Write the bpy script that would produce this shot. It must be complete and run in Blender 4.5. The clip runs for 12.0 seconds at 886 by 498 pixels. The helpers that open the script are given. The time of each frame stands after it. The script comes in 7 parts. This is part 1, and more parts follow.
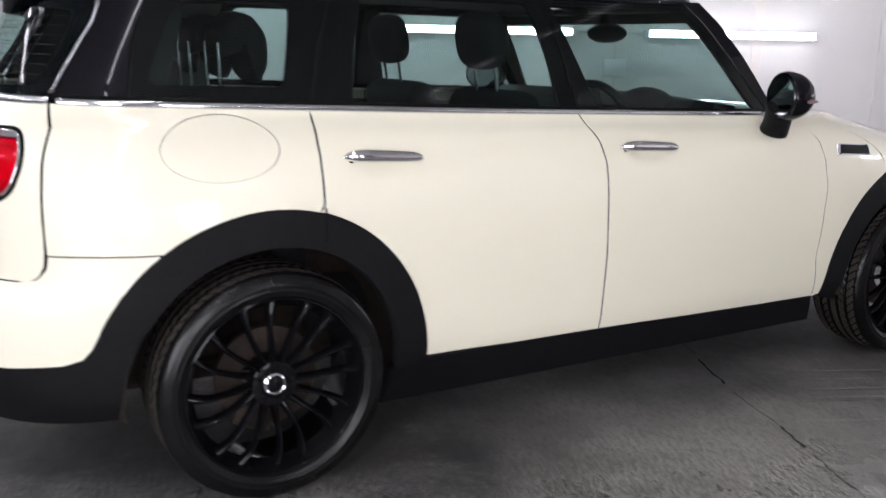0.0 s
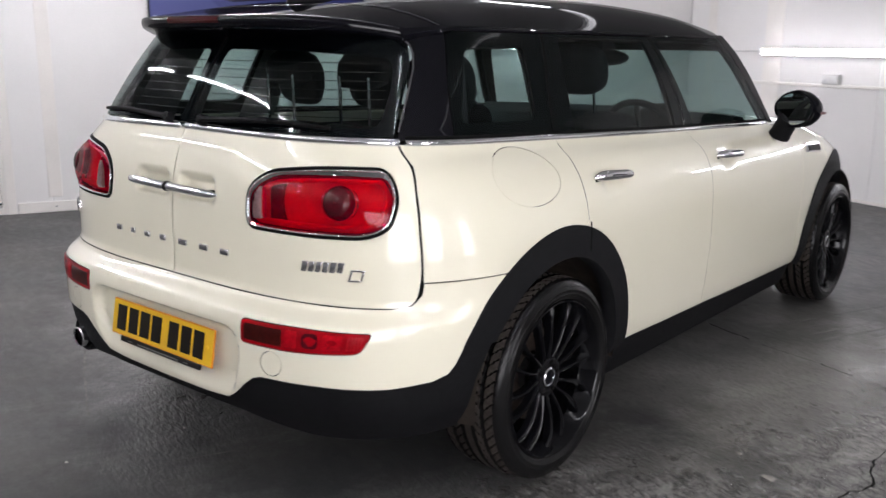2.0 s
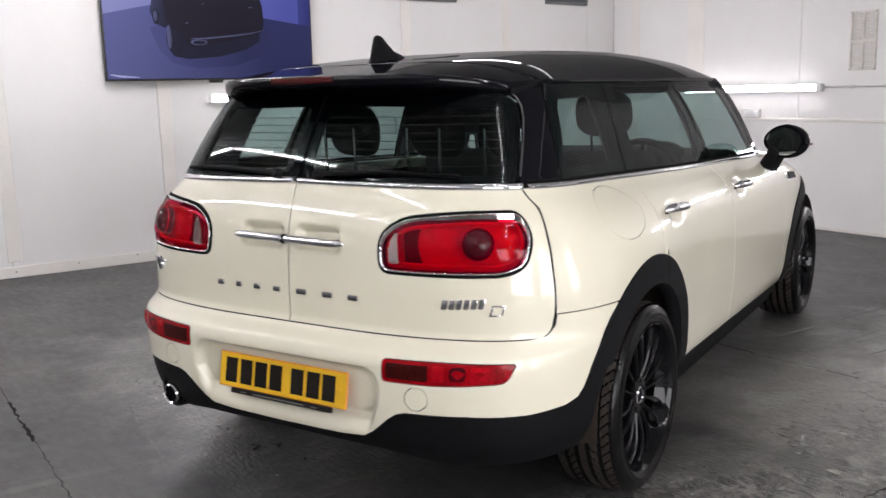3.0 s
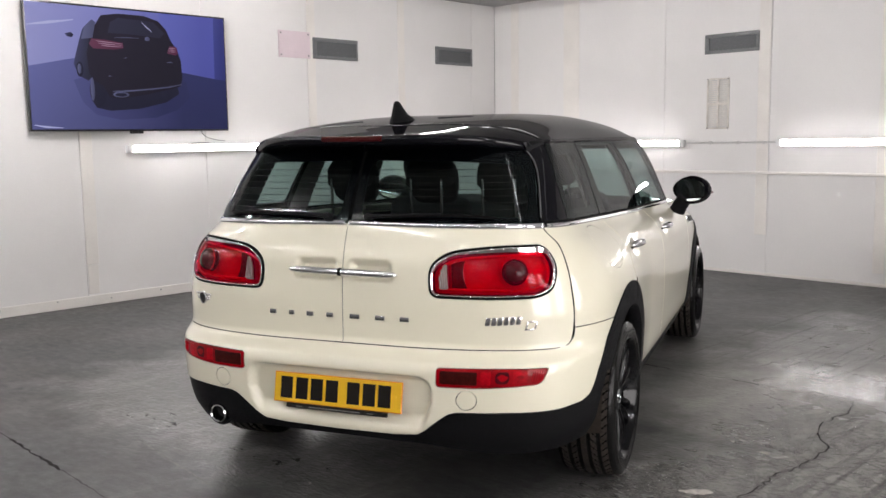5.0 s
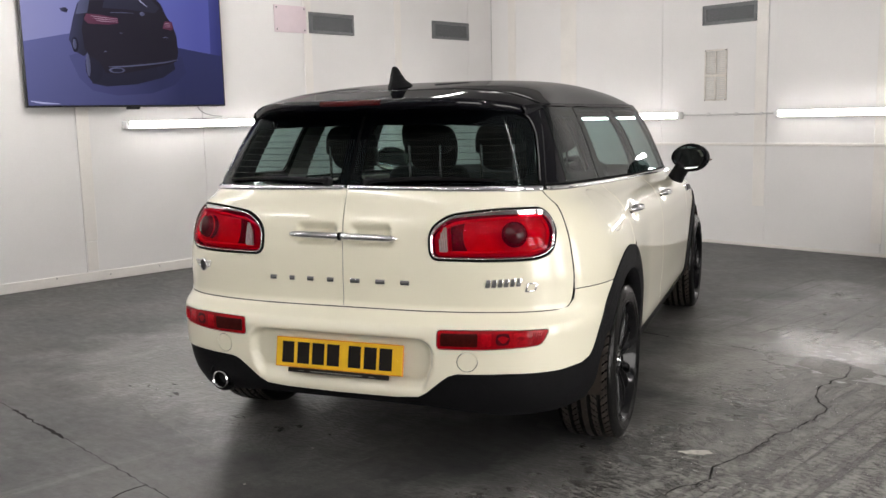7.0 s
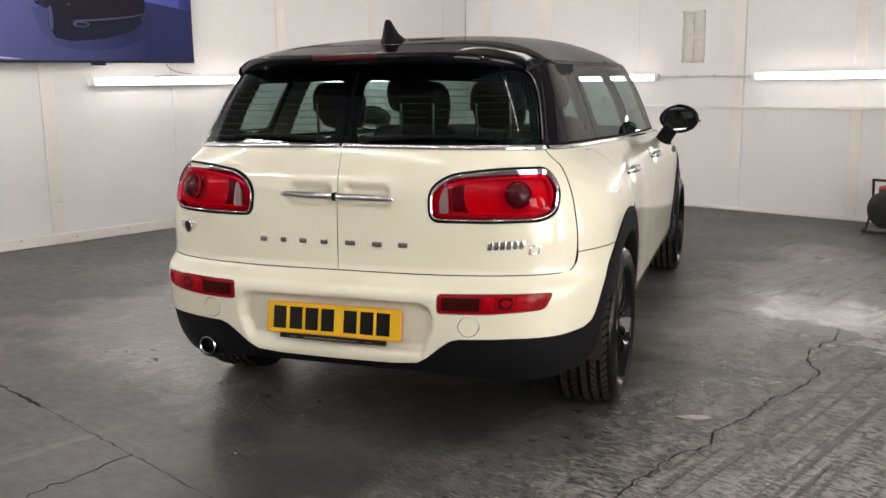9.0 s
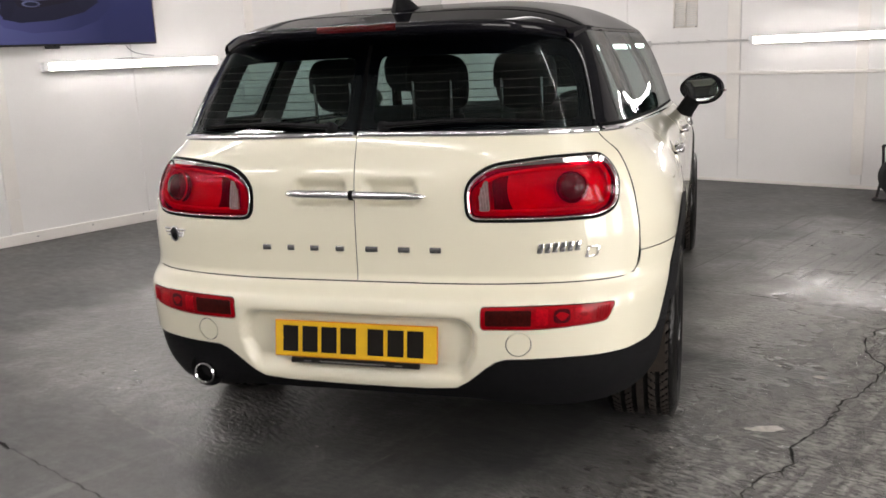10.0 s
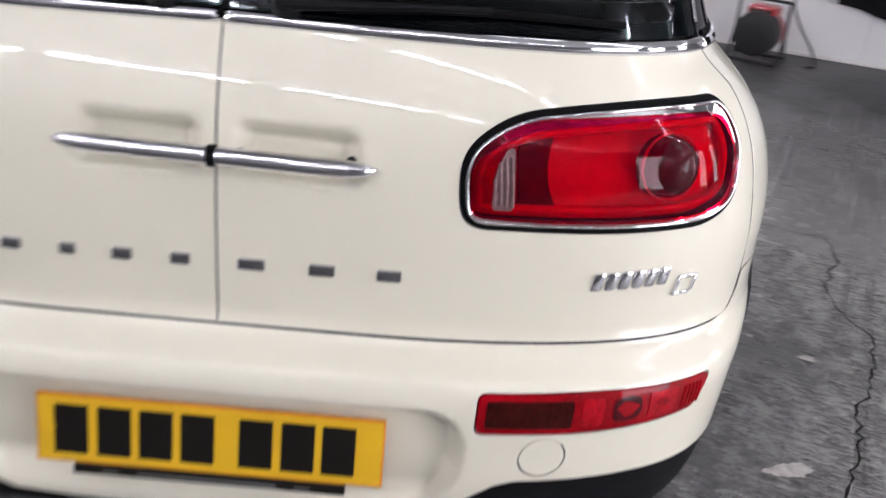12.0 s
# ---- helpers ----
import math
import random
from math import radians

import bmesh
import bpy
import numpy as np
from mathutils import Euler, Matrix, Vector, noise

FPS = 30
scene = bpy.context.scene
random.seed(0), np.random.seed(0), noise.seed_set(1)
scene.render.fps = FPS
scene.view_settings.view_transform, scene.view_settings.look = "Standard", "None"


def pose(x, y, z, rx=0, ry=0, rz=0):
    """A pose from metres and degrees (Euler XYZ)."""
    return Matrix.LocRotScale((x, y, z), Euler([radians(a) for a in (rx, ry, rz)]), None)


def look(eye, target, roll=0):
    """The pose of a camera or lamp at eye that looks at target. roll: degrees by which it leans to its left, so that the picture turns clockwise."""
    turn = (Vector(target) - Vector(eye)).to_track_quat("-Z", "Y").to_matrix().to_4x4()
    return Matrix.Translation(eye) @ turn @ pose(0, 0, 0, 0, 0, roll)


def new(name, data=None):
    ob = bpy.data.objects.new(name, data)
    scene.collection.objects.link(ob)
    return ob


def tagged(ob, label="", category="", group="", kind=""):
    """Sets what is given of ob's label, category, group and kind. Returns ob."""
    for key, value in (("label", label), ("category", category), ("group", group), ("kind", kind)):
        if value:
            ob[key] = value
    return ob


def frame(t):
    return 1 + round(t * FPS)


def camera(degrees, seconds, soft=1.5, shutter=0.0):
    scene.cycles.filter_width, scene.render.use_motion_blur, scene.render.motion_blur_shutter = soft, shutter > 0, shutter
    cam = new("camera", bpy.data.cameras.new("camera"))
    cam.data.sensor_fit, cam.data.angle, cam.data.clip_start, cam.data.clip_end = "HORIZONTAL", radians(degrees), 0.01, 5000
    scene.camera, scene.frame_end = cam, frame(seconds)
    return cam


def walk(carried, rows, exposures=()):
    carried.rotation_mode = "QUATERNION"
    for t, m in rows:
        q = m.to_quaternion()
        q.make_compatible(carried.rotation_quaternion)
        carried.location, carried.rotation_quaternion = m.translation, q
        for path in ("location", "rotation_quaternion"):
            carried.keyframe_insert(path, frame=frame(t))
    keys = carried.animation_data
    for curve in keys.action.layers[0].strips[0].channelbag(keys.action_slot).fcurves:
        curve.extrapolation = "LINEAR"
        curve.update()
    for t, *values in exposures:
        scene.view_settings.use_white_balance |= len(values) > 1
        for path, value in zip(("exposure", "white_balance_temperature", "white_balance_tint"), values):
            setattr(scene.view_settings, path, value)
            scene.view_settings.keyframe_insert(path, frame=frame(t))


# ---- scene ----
cam = camera(52.5, 12.0, shutter=0.5)
METRES, EYE, TILT, LEAN, TURN = 8.0, 1.5, 0.0, 0.0, 0.0
PATH = [
    (0, (3.042, 0.064, 1.212), (1.351, 1.033, 0.764), 1.1),
    (0.5, (2.895, -0.314, 1.236), (1.279, 0.794, 0.837), 0.3),
    (1, (2.71, -0.687, 1.245), (1.186, 0.552, 0.867), 0.7),
    (1.5, (2.484, -1.055, 1.278), (1.059, 0.295, 0.896), 2.4),
    (2, (2.287, -1.422, 1.305), (1.041, 0.079, 0.866), 0.6),
    (2.5, (2.067, -1.697, 1.306), (0.939, -0.089, 0.93), -0.1),
    (2.7, (1.978, -1.802, 1.313), (0.875, -0.173, 0.957), -0.6),
    (4.3, (1.59, -2.643, 1.407), (0.809, -0.838, 1.046), -1.8),
    (4.5, (1.579, -2.7, 1.41), (0.798, -0.885, 1.101), -0.9),
    (5, (1.542, -2.777, 1.372), (0.803, -0.934, 1.128), -0.8),
    (5.5, (1.538, -2.799, 1.336), (0.82, -0.95, 1.084), -1.4),
    (6, (1.546, -2.802, 1.322), (0.821, -0.957, 1.053), -1.4),
    (6.5, (1.547, -2.798, 1.317), (0.817, -0.957, 1.04), -1.4),
    (7, (1.54, -2.794, 1.312), (0.807, -0.955, 1.025), -1.3),
    (8.8, (1.383, -2.75, 1.287), (0.73, -0.891, 0.943), -0.6),
    (9, (1.378, -2.737, 1.291), (0.728, -0.882, 0.922), -0.8),
    (9.5, (1.208, -2.558, 1.28), (0.594, -0.693, 0.898), -1.6),
    (10, (1.014, -2.351, 1.295), (0.441, -0.482, 0.869), -2.5),
    (10.5, (0.773, -2.106, 1.317), (0.345, -0.203, 0.875), -1.9),
    (11, (0.6, -1.784, 1.297), (0.212, 0.11, 0.787), -0.6),
    (11.5, (0.469, -1.443, 1.352), (0.168, 0.375, 0.576), 3.8),
    (12, (0.31, -1.069, 1.323), (0.326, 0.742, 0.475), 5.3),
]
walk(cam, [(t, look(eye, target, roll)) for t, eye, target, roll in PATH], [(0.0, 0.30, 6080, 17), (1.0, 0.18, 6100, 16), (2.0, 0.0, 6200, 15), (4.5, 0.0, 6500, 14), (7.0, -0.02, 6650, 11), (9.0, 0.0, 6800, 12), (10.0, 0.05, 6750, 13), (11.0, 0.09, 6450, 15), (11.5, 0.07, 6250, 16), (12.0, 0.13, 6000, 19)])

# ---- world and exposure: a closed workshop, lit by wall tubes, unseen ceiling tubes and glowing panes
world = bpy.data.worlds.new("night_outside")
scene.world = world
world.use_nodes = True
world.node_tree.nodes["Background"].inputs[0].default_value = (0.5, 0.55, 0.6, 1)
world.node_tree.nodes["Background"].inputs[1].default_value = 0.02
scene.view_settings.exposure = 0.0
WALL_TUBE_POWER, NORTH_TUBE_POWER, DAYLIGHT = 36.0, 38.0, 8.0
# unseen ceiling tubes, known from reflections; powers set per tube to balance the light
TUBE_X = (1.4, 3.15, 4.9, 6.65, 8.4)
TUBE_ROWS = {-2.7: (52, 4, 1, 1, 26), -5.4: (235, 74, 16, 20, 112), -8.2: (170, 76, 50, 44, 36), -10.6: (72, 64, 56, 44, 24)}


# ---- materials
def nodes_of(name):
    m = bpy.data.materials.new(name)
    m.use_nodes = True
    return m, m.node_tree.nodes, m.node_tree.links, m.node_tree.nodes["Principled BSDF"]


def surface(name, colour, rough=0.5, metal=0.0, coat=0.0, grain=0.0, grain_scale=200.0, stain=0.0, stain_scale=3.0, bump=0.0,
            bump_scale=300.0, rough_var=0.0, spec=0.5, stretch=(1, 1, 1), per_piece=0.0, coat_rough=0.03):
    """A painted, moulded or cast surface: colour that varies at two scales, with relief."""
    m, nodes, links, b = nodes_of(name)
    b.inputs["Roughness"].default_value, b.inputs["Metallic"].default_value = rough, metal
    b.inputs["Coat Weight"].default_value, b.inputs["Coat Roughness"].default_value = coat, coat_rough
    b.inputs["Specular IOR Level"].default_value = spec
    b.inputs["Base Color"].default_value = (*colour, 1)
    co = nodes.new("ShaderNodeTexCoord")
    mp = nodes.new("ShaderNodeMapping")
    mp.inputs["Scale"].default_value = stretch
    links.new(co.outputs["Object"], mp.inputs["Vector"])

    def noise_node(scale, detail):
        n = nodes.new("ShaderNodeTexNoise")
        n.inputs["Scale"].default_value, n.inputs["Detail"].default_value = scale, detail
        links.new(mp.outputs["Vector"], n.inputs["Vector"])
        return n

    last = None
    if grain or stain or per_piece:
        rgb = nodes.new("ShaderNodeRGB")
        rgb.outputs[0].default_value = (*colour, 1)
        last = rgb.outputs[0]
        for amount, scale, detail in ((stain, stain_scale, 6.0), (grain, grain_scale, 3.0)):
            if not amount:
                continue
            n = noise_node(scale, detail)
            r = nodes.new("ShaderNodeMapRange")
            r.inputs["From Min"].default_value, r.inputs["From Max"].default_value = 0.3, 0.7
            r.inputs["To Min"].default_value, r.inputs["To Max"].default_value = 1 - amount, 1 + amount * 0.6
            links.new(n.outputs["Fac"], r.inputs["Value"])
            mul = nodes.new("ShaderNodeVectorMath")
            mul.operation = "SCALE"
            links.new(last, mul.inputs[0])
            links.new(r.outputs["Result"], mul.inputs["Scale"])
            last = mul.outputs[0]
        if per_piece:
            oi = nodes.new("ShaderNodeObjectInfo")
            r = nodes.new("ShaderNodeMapRange")
            r.inputs["To Min"].default_value, r.inputs["To Max"].default_value = 1 - per_piece, 1 + per_piece
            links.new(oi.outputs["Random"], r.inputs["Value"])
            mul = nodes.new("ShaderNodeVectorMath")
            mul.operation = "SCALE"
            links.new(last, mul.inputs[0])
            links.new(r.outputs["Result"], mul.inputs["Scale"])
            last = mul.outputs[0]
        links.new(last, b.inputs["Base Color"])
    if rough_var:
        n = noise_node(stain_scale * 2.3, 5.0)
        r = nodes.new("ShaderNodeMapRange")
        r.inputs["From Min"].default_value, r.inputs["From Max"].default_value = 0.3, 0.7
        r.inputs["To Min"].default_value, r.inputs["To Max"].default_value = rough - rough_var, rough + rough_var
        links.new(n.outputs["Fac"], r.inputs["Value"])
        links.new(r.outputs["Result"], b.inputs["Roughness"])
    if bump:
        n = noise_node(bump_scale, 4.0)
        bp = nodes.new("ShaderNodeBump")
        bp.inputs["Strength"].default_value, bp.inputs["Distance"].default_value = bump, 0.002
        links.new(n.outputs["Fac"], bp.inputs["Height"])
        links.new(bp.outputs["Normal"], b.inputs["Normal"])
    return m


def glass_sheet(name, tint, gloss=0.45, haze=None, film_share=0.5):
    """A thin pane: lets tinted light through, mirrors at grazing angles."""
    m, nodes, links, b = nodes_of(name)
    nodes.remove(b)
    out = nodes["Material Output"]
    clear, shine, mix, lw, pw, ma = (nodes.new(k) for k in ("ShaderNodeBsdfTransparent", "ShaderNodeBsdfGlossy", "ShaderNodeMixShader", "ShaderNodeLayerWeight",
                                                            "ShaderNodeMath", "ShaderNodeMath"))
    clear.inputs["Color"].default_value = (*tint, 1)
    shine.inputs["Roughness"].default_value = 0.01
    shine.inputs["Color"].default_value = (gloss, gloss, gloss, 1)
    lw.inputs["Blend"].default_value = 0.5
    pw.operation, ma.operation = "POWER", "MULTIPLY_ADD"
    pw.inputs[1].default_value = 5.0
    ma.inputs[1].default_value, ma.inputs[2].default_value = 0.92, 0.06
    links.new(lw.outputs["Facing"], pw.inputs[0])
    links.new(pw.outputs[0], ma.inputs[0])
    links.new(ma.outputs[0], mix.inputs[0])
    under = clear
    if haze:
        film, blend = nodes.new("ShaderNodeBsdfDiffuse"), nodes.new("ShaderNodeMixShader")
        film.inputs["Color"].default_value = (*haze, 1)
        blend.inputs[0].default_value = film_share
        links.new(clear.outputs[0], blend.inputs[1])
        links.new(film.outputs[0], blend.inputs[2])
        under = blend
    links.new(under.outputs[0], mix.inputs[1])
    links.new(shine.outputs[0], mix.inputs[2])
    links.new(mix.outputs[0], out.inputs["Surface"])
    return m


def glowing(name, colour, power):
    m, nodes, links, b = nodes_of(name)
    b.inputs["Base Color"].default_value = (0.8, 0.8, 0.8, 1)
    b.inputs["Emission Color"].default_value = (*colour, 1)
    b.inputs["Emission Strength"].default_value = power
    return m


M_PAINT = surface("cream_paint", (0.82, 0.78, 0.625), 0.34, coat=1.0, grain=0.015, grain_scale=900, stain=0.015, stain_scale=2.0, coat_rough=0.02)
M_BLACK = surface("gloss_black_paint", (0.004, 0.004, 0.006), 0.3, spec=0.0, coat=0.46, grain=0.2, grain_scale=900, coat_rough=0.015)
M_PLASTIC = surface("grained_black_plastic", (0.0055, 0.0055, 0.0065), 0.6, spec=0.14, grain=0.25, grain_scale=60, stain=0.2, stain_scale=4, bump=0.35, bump_scale=900)
M_RUBBER = surface("tyre_rubber", (0.0050, 0.0048, 0.0050), 0.19, spec=0.22, grain=0.3, grain_scale=80, stain=0.35, stain_scale=6, bump=0.12, bump_scale=500, rough_var=0.08)
M_TREAD = surface("dusty_tread_rubber", (0.046, 0.038, 0.033), 0.8, spec=0.2, grain=0.4, grain_scale=120, stain=0.4, stain_scale=10, bump=0.4, bump_scale=400)
M_RIM = surface("gloss_black_alloy", (0.004, 0.004, 0.005), 0.14, spec=0.08, coat=0.30, grain=0.3, grain_scale=300, stain=0.3, stain_scale=14, rough_var=0.05)
M_CHROME = surface("chrome", (0.82, 0.82, 0.84), 0.06, metal=1.0, grain=0.04, grain_scale=200)
M_SATIN = surface("satin_chrome", (0.55, 0.55, 0.56), 0.22, metal=1.0, grain=0.06, grain_scale=200)
M_EDGE = surface("grey_window_edge", (0.30, 0.30, 0.31), 0.2, metal=0.9, grain=0.06, grain_scale=200)
M_STEEL = surface("rusty_brake_steel", (0.030, 0.021, 0.016), 0.6, spec=0.25, grain=0.4, grain_scale=150, stain=0.5, stain_scale=12)
M_DARK = surface("dark_underbody", (0.026, 0.020, 0.016), 0.85, spec=0.2, grain=0.3, grain_scale=40, stain=0.3, stain_scale=3)
M_GAP = surface("black_seal", (0.004, 0.004, 0.004), 0.8, spec=0.1, grain=0.2)
M_SHUT = surface("grey_shut_line_seal", (0.03, 0.029, 0.027), 0.7, spec=0.2, grain=0.2)
M_CLOTH = surface("black_seat_cloth", (0.016, 0.016, 0.018), 0.9, spec=0.2, grain=0.35, grain_scale=500, stain=0.15, stain_scale=8, bump=0.5, bump_scale=900)
M_TRIM = surface("dark_cabin_plastic", (0.020, 0.020, 0.021), 0.6, spec=0.3, grain=0.2, grain_scale=300, bump=0.3, bump_scale=700)
M_LINING = surface("grey_roof_lining", (0.20, 0.195, 0.185), 0.95, spec=0.1, grain=0.15, grain_scale=600, bump=0.3, bump_scale=800)
M_FRIT = surface("black_printed_border", (0.004, 0.004, 0.005), 0.5, spec=0.05, grain=0.2, grain_scale=900)
M_GLASS = glass_sheet("tinted_window_glass", (0.48, 0.59, 0.575))
M_GLASS_BACK = glass_sheet("dark_tailgate_glass", (0.50, 0.60, 0.585), gloss=0.38)
M_LENS = glass_sheet("clear_red_lens", (0.97, 0.008, 0.115), gloss=0.30, haze=(0.50, 0.002, 0.055), film_share=0.07)
M_RED = surface("red_lamp_reflector", (0.60, 0.005, 0.060), 0.4, coat=0.1, spec=0.2, grain=0.12, grain_scale=160, stain=0.2, stain_scale=18, bump=0.3, bump_scale=260)
M_BRAKE = surface("unlit_brake_strip", (0.05, 0.001, 0.002), 0.3, spec=0.1, coat=0.2, grain=0.3, grain_scale=120)
M_REDDARK = surface("dark_red_lamp_block", (0.06, 0.002, 0.005), 0.3, spec=0.1, coat=0.2, grain=0.35, grain_scale=90, stain=0.3, stain_scale=30)
M_EYE = surface("smoked_lamp_bulb_cover", (0.060, 0.004, 0.008), 0.25, spec=0.1, coat=0.20, grain=0.3, grain_scale=40)
M_REV = surface("ribbed_clear_reversing_lens", (0.22, 0.12, 0.12), 0.3, coat=0.5, grain=0.3, grain_scale=120)
M_REFLEX = surface("red_reflector_plastic", (0.33, 0.001, 0.006), 0.3, spec=0.1, coat=0.22, grain=0.25, grain_scale=250, stain=0.35, stain_scale=14, bump=0.25, bump_scale=400)
M_CELL = surface("red_reflector_cell", (0.42, 0.002, 0.009), 0.3, spec=0.1, coat=0.22, grain=0.35, grain_scale=220, stain=0.3, stain_scale=30, bump=0.3, bump_scale=300)
M_SMOKED = surface("smoked_red_plastic", (0.042, 0.004, 0.003), 0.3, spec=0.1, coat=0.18, grain=0.4, grain_scale=150, stain=0.4, stain_scale=25)
M_YELLOW = surface("reflective_yellow_plate", (0.80, 0.47, 0.010), 0.4, coat=0.4, grain=0.04, grain_scale=900, stain=0.05, stain_scale=9)
M_ORANGE = surface("orange_plate_border", (0.72, 0.25, 0.01), 0.4, grain=0.05)
M_INK = surface("black_plate_ink", (0.008, 0.006, 0.005), 0.5, spec=0.2, grain=0.1)
M_INKGREY = surface("faded_grey_print", (0.16, 0.16, 0.15), 0.6, grain=0.2)
M_WIRE = surface("dark_heating_wire", (0.035, 0.028, 0.024), 0.6, spec=0.2, grain=0.2)
M_MIRROR = surface("mirror_glass", (0.85, 0.88, 0.88), 0.01, metal=1.0)

M_WALL = surface("white_painted_board", (0.745, 0.73, 0.72), 0.42, grain=0.02, grain_scale=120, stain=0.05, stain_scale=1.1, bump=0.12, bump_scale=60, rough_var=0.08, per_piece=0.02)
M_TRIMWHITE = surface("white_gloss_timber", (0.765, 0.735, 0.70), 0.38, grain=0.03, grain_scale=90, stain=0.07, stain_scale=2.5, bump=0.15, bump_scale=80)
# unseen east and south boards, grey so the car's gloss reflects them dark
M_UNSEEN_BOARD = surface("grey_painted_board", (0.24, 0.24, 0.24), 0.5, grain=0.05, grain_scale=120, stain=0.12, stain_scale=1.1, per_piece=0.04)
M_BACK = surface("plaster_behind_boards", (0.42, 0.41, 0.40), 0.8, grain=0.2, grain_scale=60)
M_CEIL = surface("grey_ceiling_paint", (0.36, 0.355, 0.35), 0.8, grain=0.03, grain_scale=80, stain=0.06, stain_scale=0.8)
M_GREYMETAL = surface("grey_vent_metal", (0.17, 0.175, 0.18), 0.5, metal=0.2, grain=0.15, grain_scale=80, stain=0.2, stain_scale=6)
M_GREYDARK = surface("dark_vent_inside", (0.10, 0.105, 0.11), 0.6, grain=0.15, grain_scale=80)
M_CREAMPLATE = surface("pale_pink_cover_plate", (0.70, 0.59, 0.63), 0.5, grain=0.03, grain_scale=90, stain=0.05, stain_scale=8)
M_GRILLE = surface("aged_cream_plastic", (0.68, 0.64, 0.59), 0.5, grain=0.1, grain_scale=90, stain=0.2, stain_scale=10)
M_CONDUIT = surface("painted_conduit", (0.60, 0.59, 0.58), 0.45, grain=0.08, grain_scale=90, stain=0.12, stain_scale=6)
M_TVFRAME = surface("black_screen_bezel", (0.010, 0.010, 0.012), 0.3, grain=0.2, grain_scale=300)
M_TUBE_WALL = glowing("white_wall_tube", (1.0, 0.985, 0.975), WALL_TUBE_POWER)
# north tubes have their own power, set by the floor's reflection of them
M_TUBE_NORTH = glowing("aged_wall_tube", (1.0, 0.985, 0.975), NORTH_TUBE_POWER)
M_DAYLIGHT = glowing("frosted_glass_in_daylight", (1.0, 0.985, 0.965), DAYLIGHT)
M_LAMPBODY = surface("white_lamp_batten", (0.78, 0.78, 0.78), 0.4, grain=0.03, grain_scale=90)
M_HEATRED = surface("red_heater_enamel", (0.42, 0.018, 0.02), 0.35, coat=0.4, grain=0.15, grain_scale=120, stain=0.2, stain_scale=20)
M_HEATBLACK = surface("black_heater_mesh", (0.012, 0.011, 0.011), 0.6, grain=0.3, grain_scale=150)
M_CRACK = surface("crack_dirt", (0.012, 0.011, 0.010), 0.9, spec=0.1, grain=0.3, grain_scale=60)
M_JOINT = surface("joint_filler", (0.035, 0.033, 0.031), 0.8, spec=0.2, grain=0.5, grain_scale=30, stain=0.5, stain_scale=3)
M_SCRAPE = surface("pale_scraped_concrete", (0.15, 0.145, 0.135), 0.6, spec=0.3, grain=0.4, grain_scale=40, stain=0.5, stain_scale=9)
M_FLECK = surface("pale_paint_spill", (0.50, 0.47, 0.43), 0.6, grain=0.3, grain_scale=40)


FLOOR_DARK, FLOOR_PALE, FLOOR_BLOT = (0.034, 0.035, 0.036), (0.058, 0.058, 0.057), (0.043, 0.044, 0.045)
FLOOR_ROUGH = 0.46


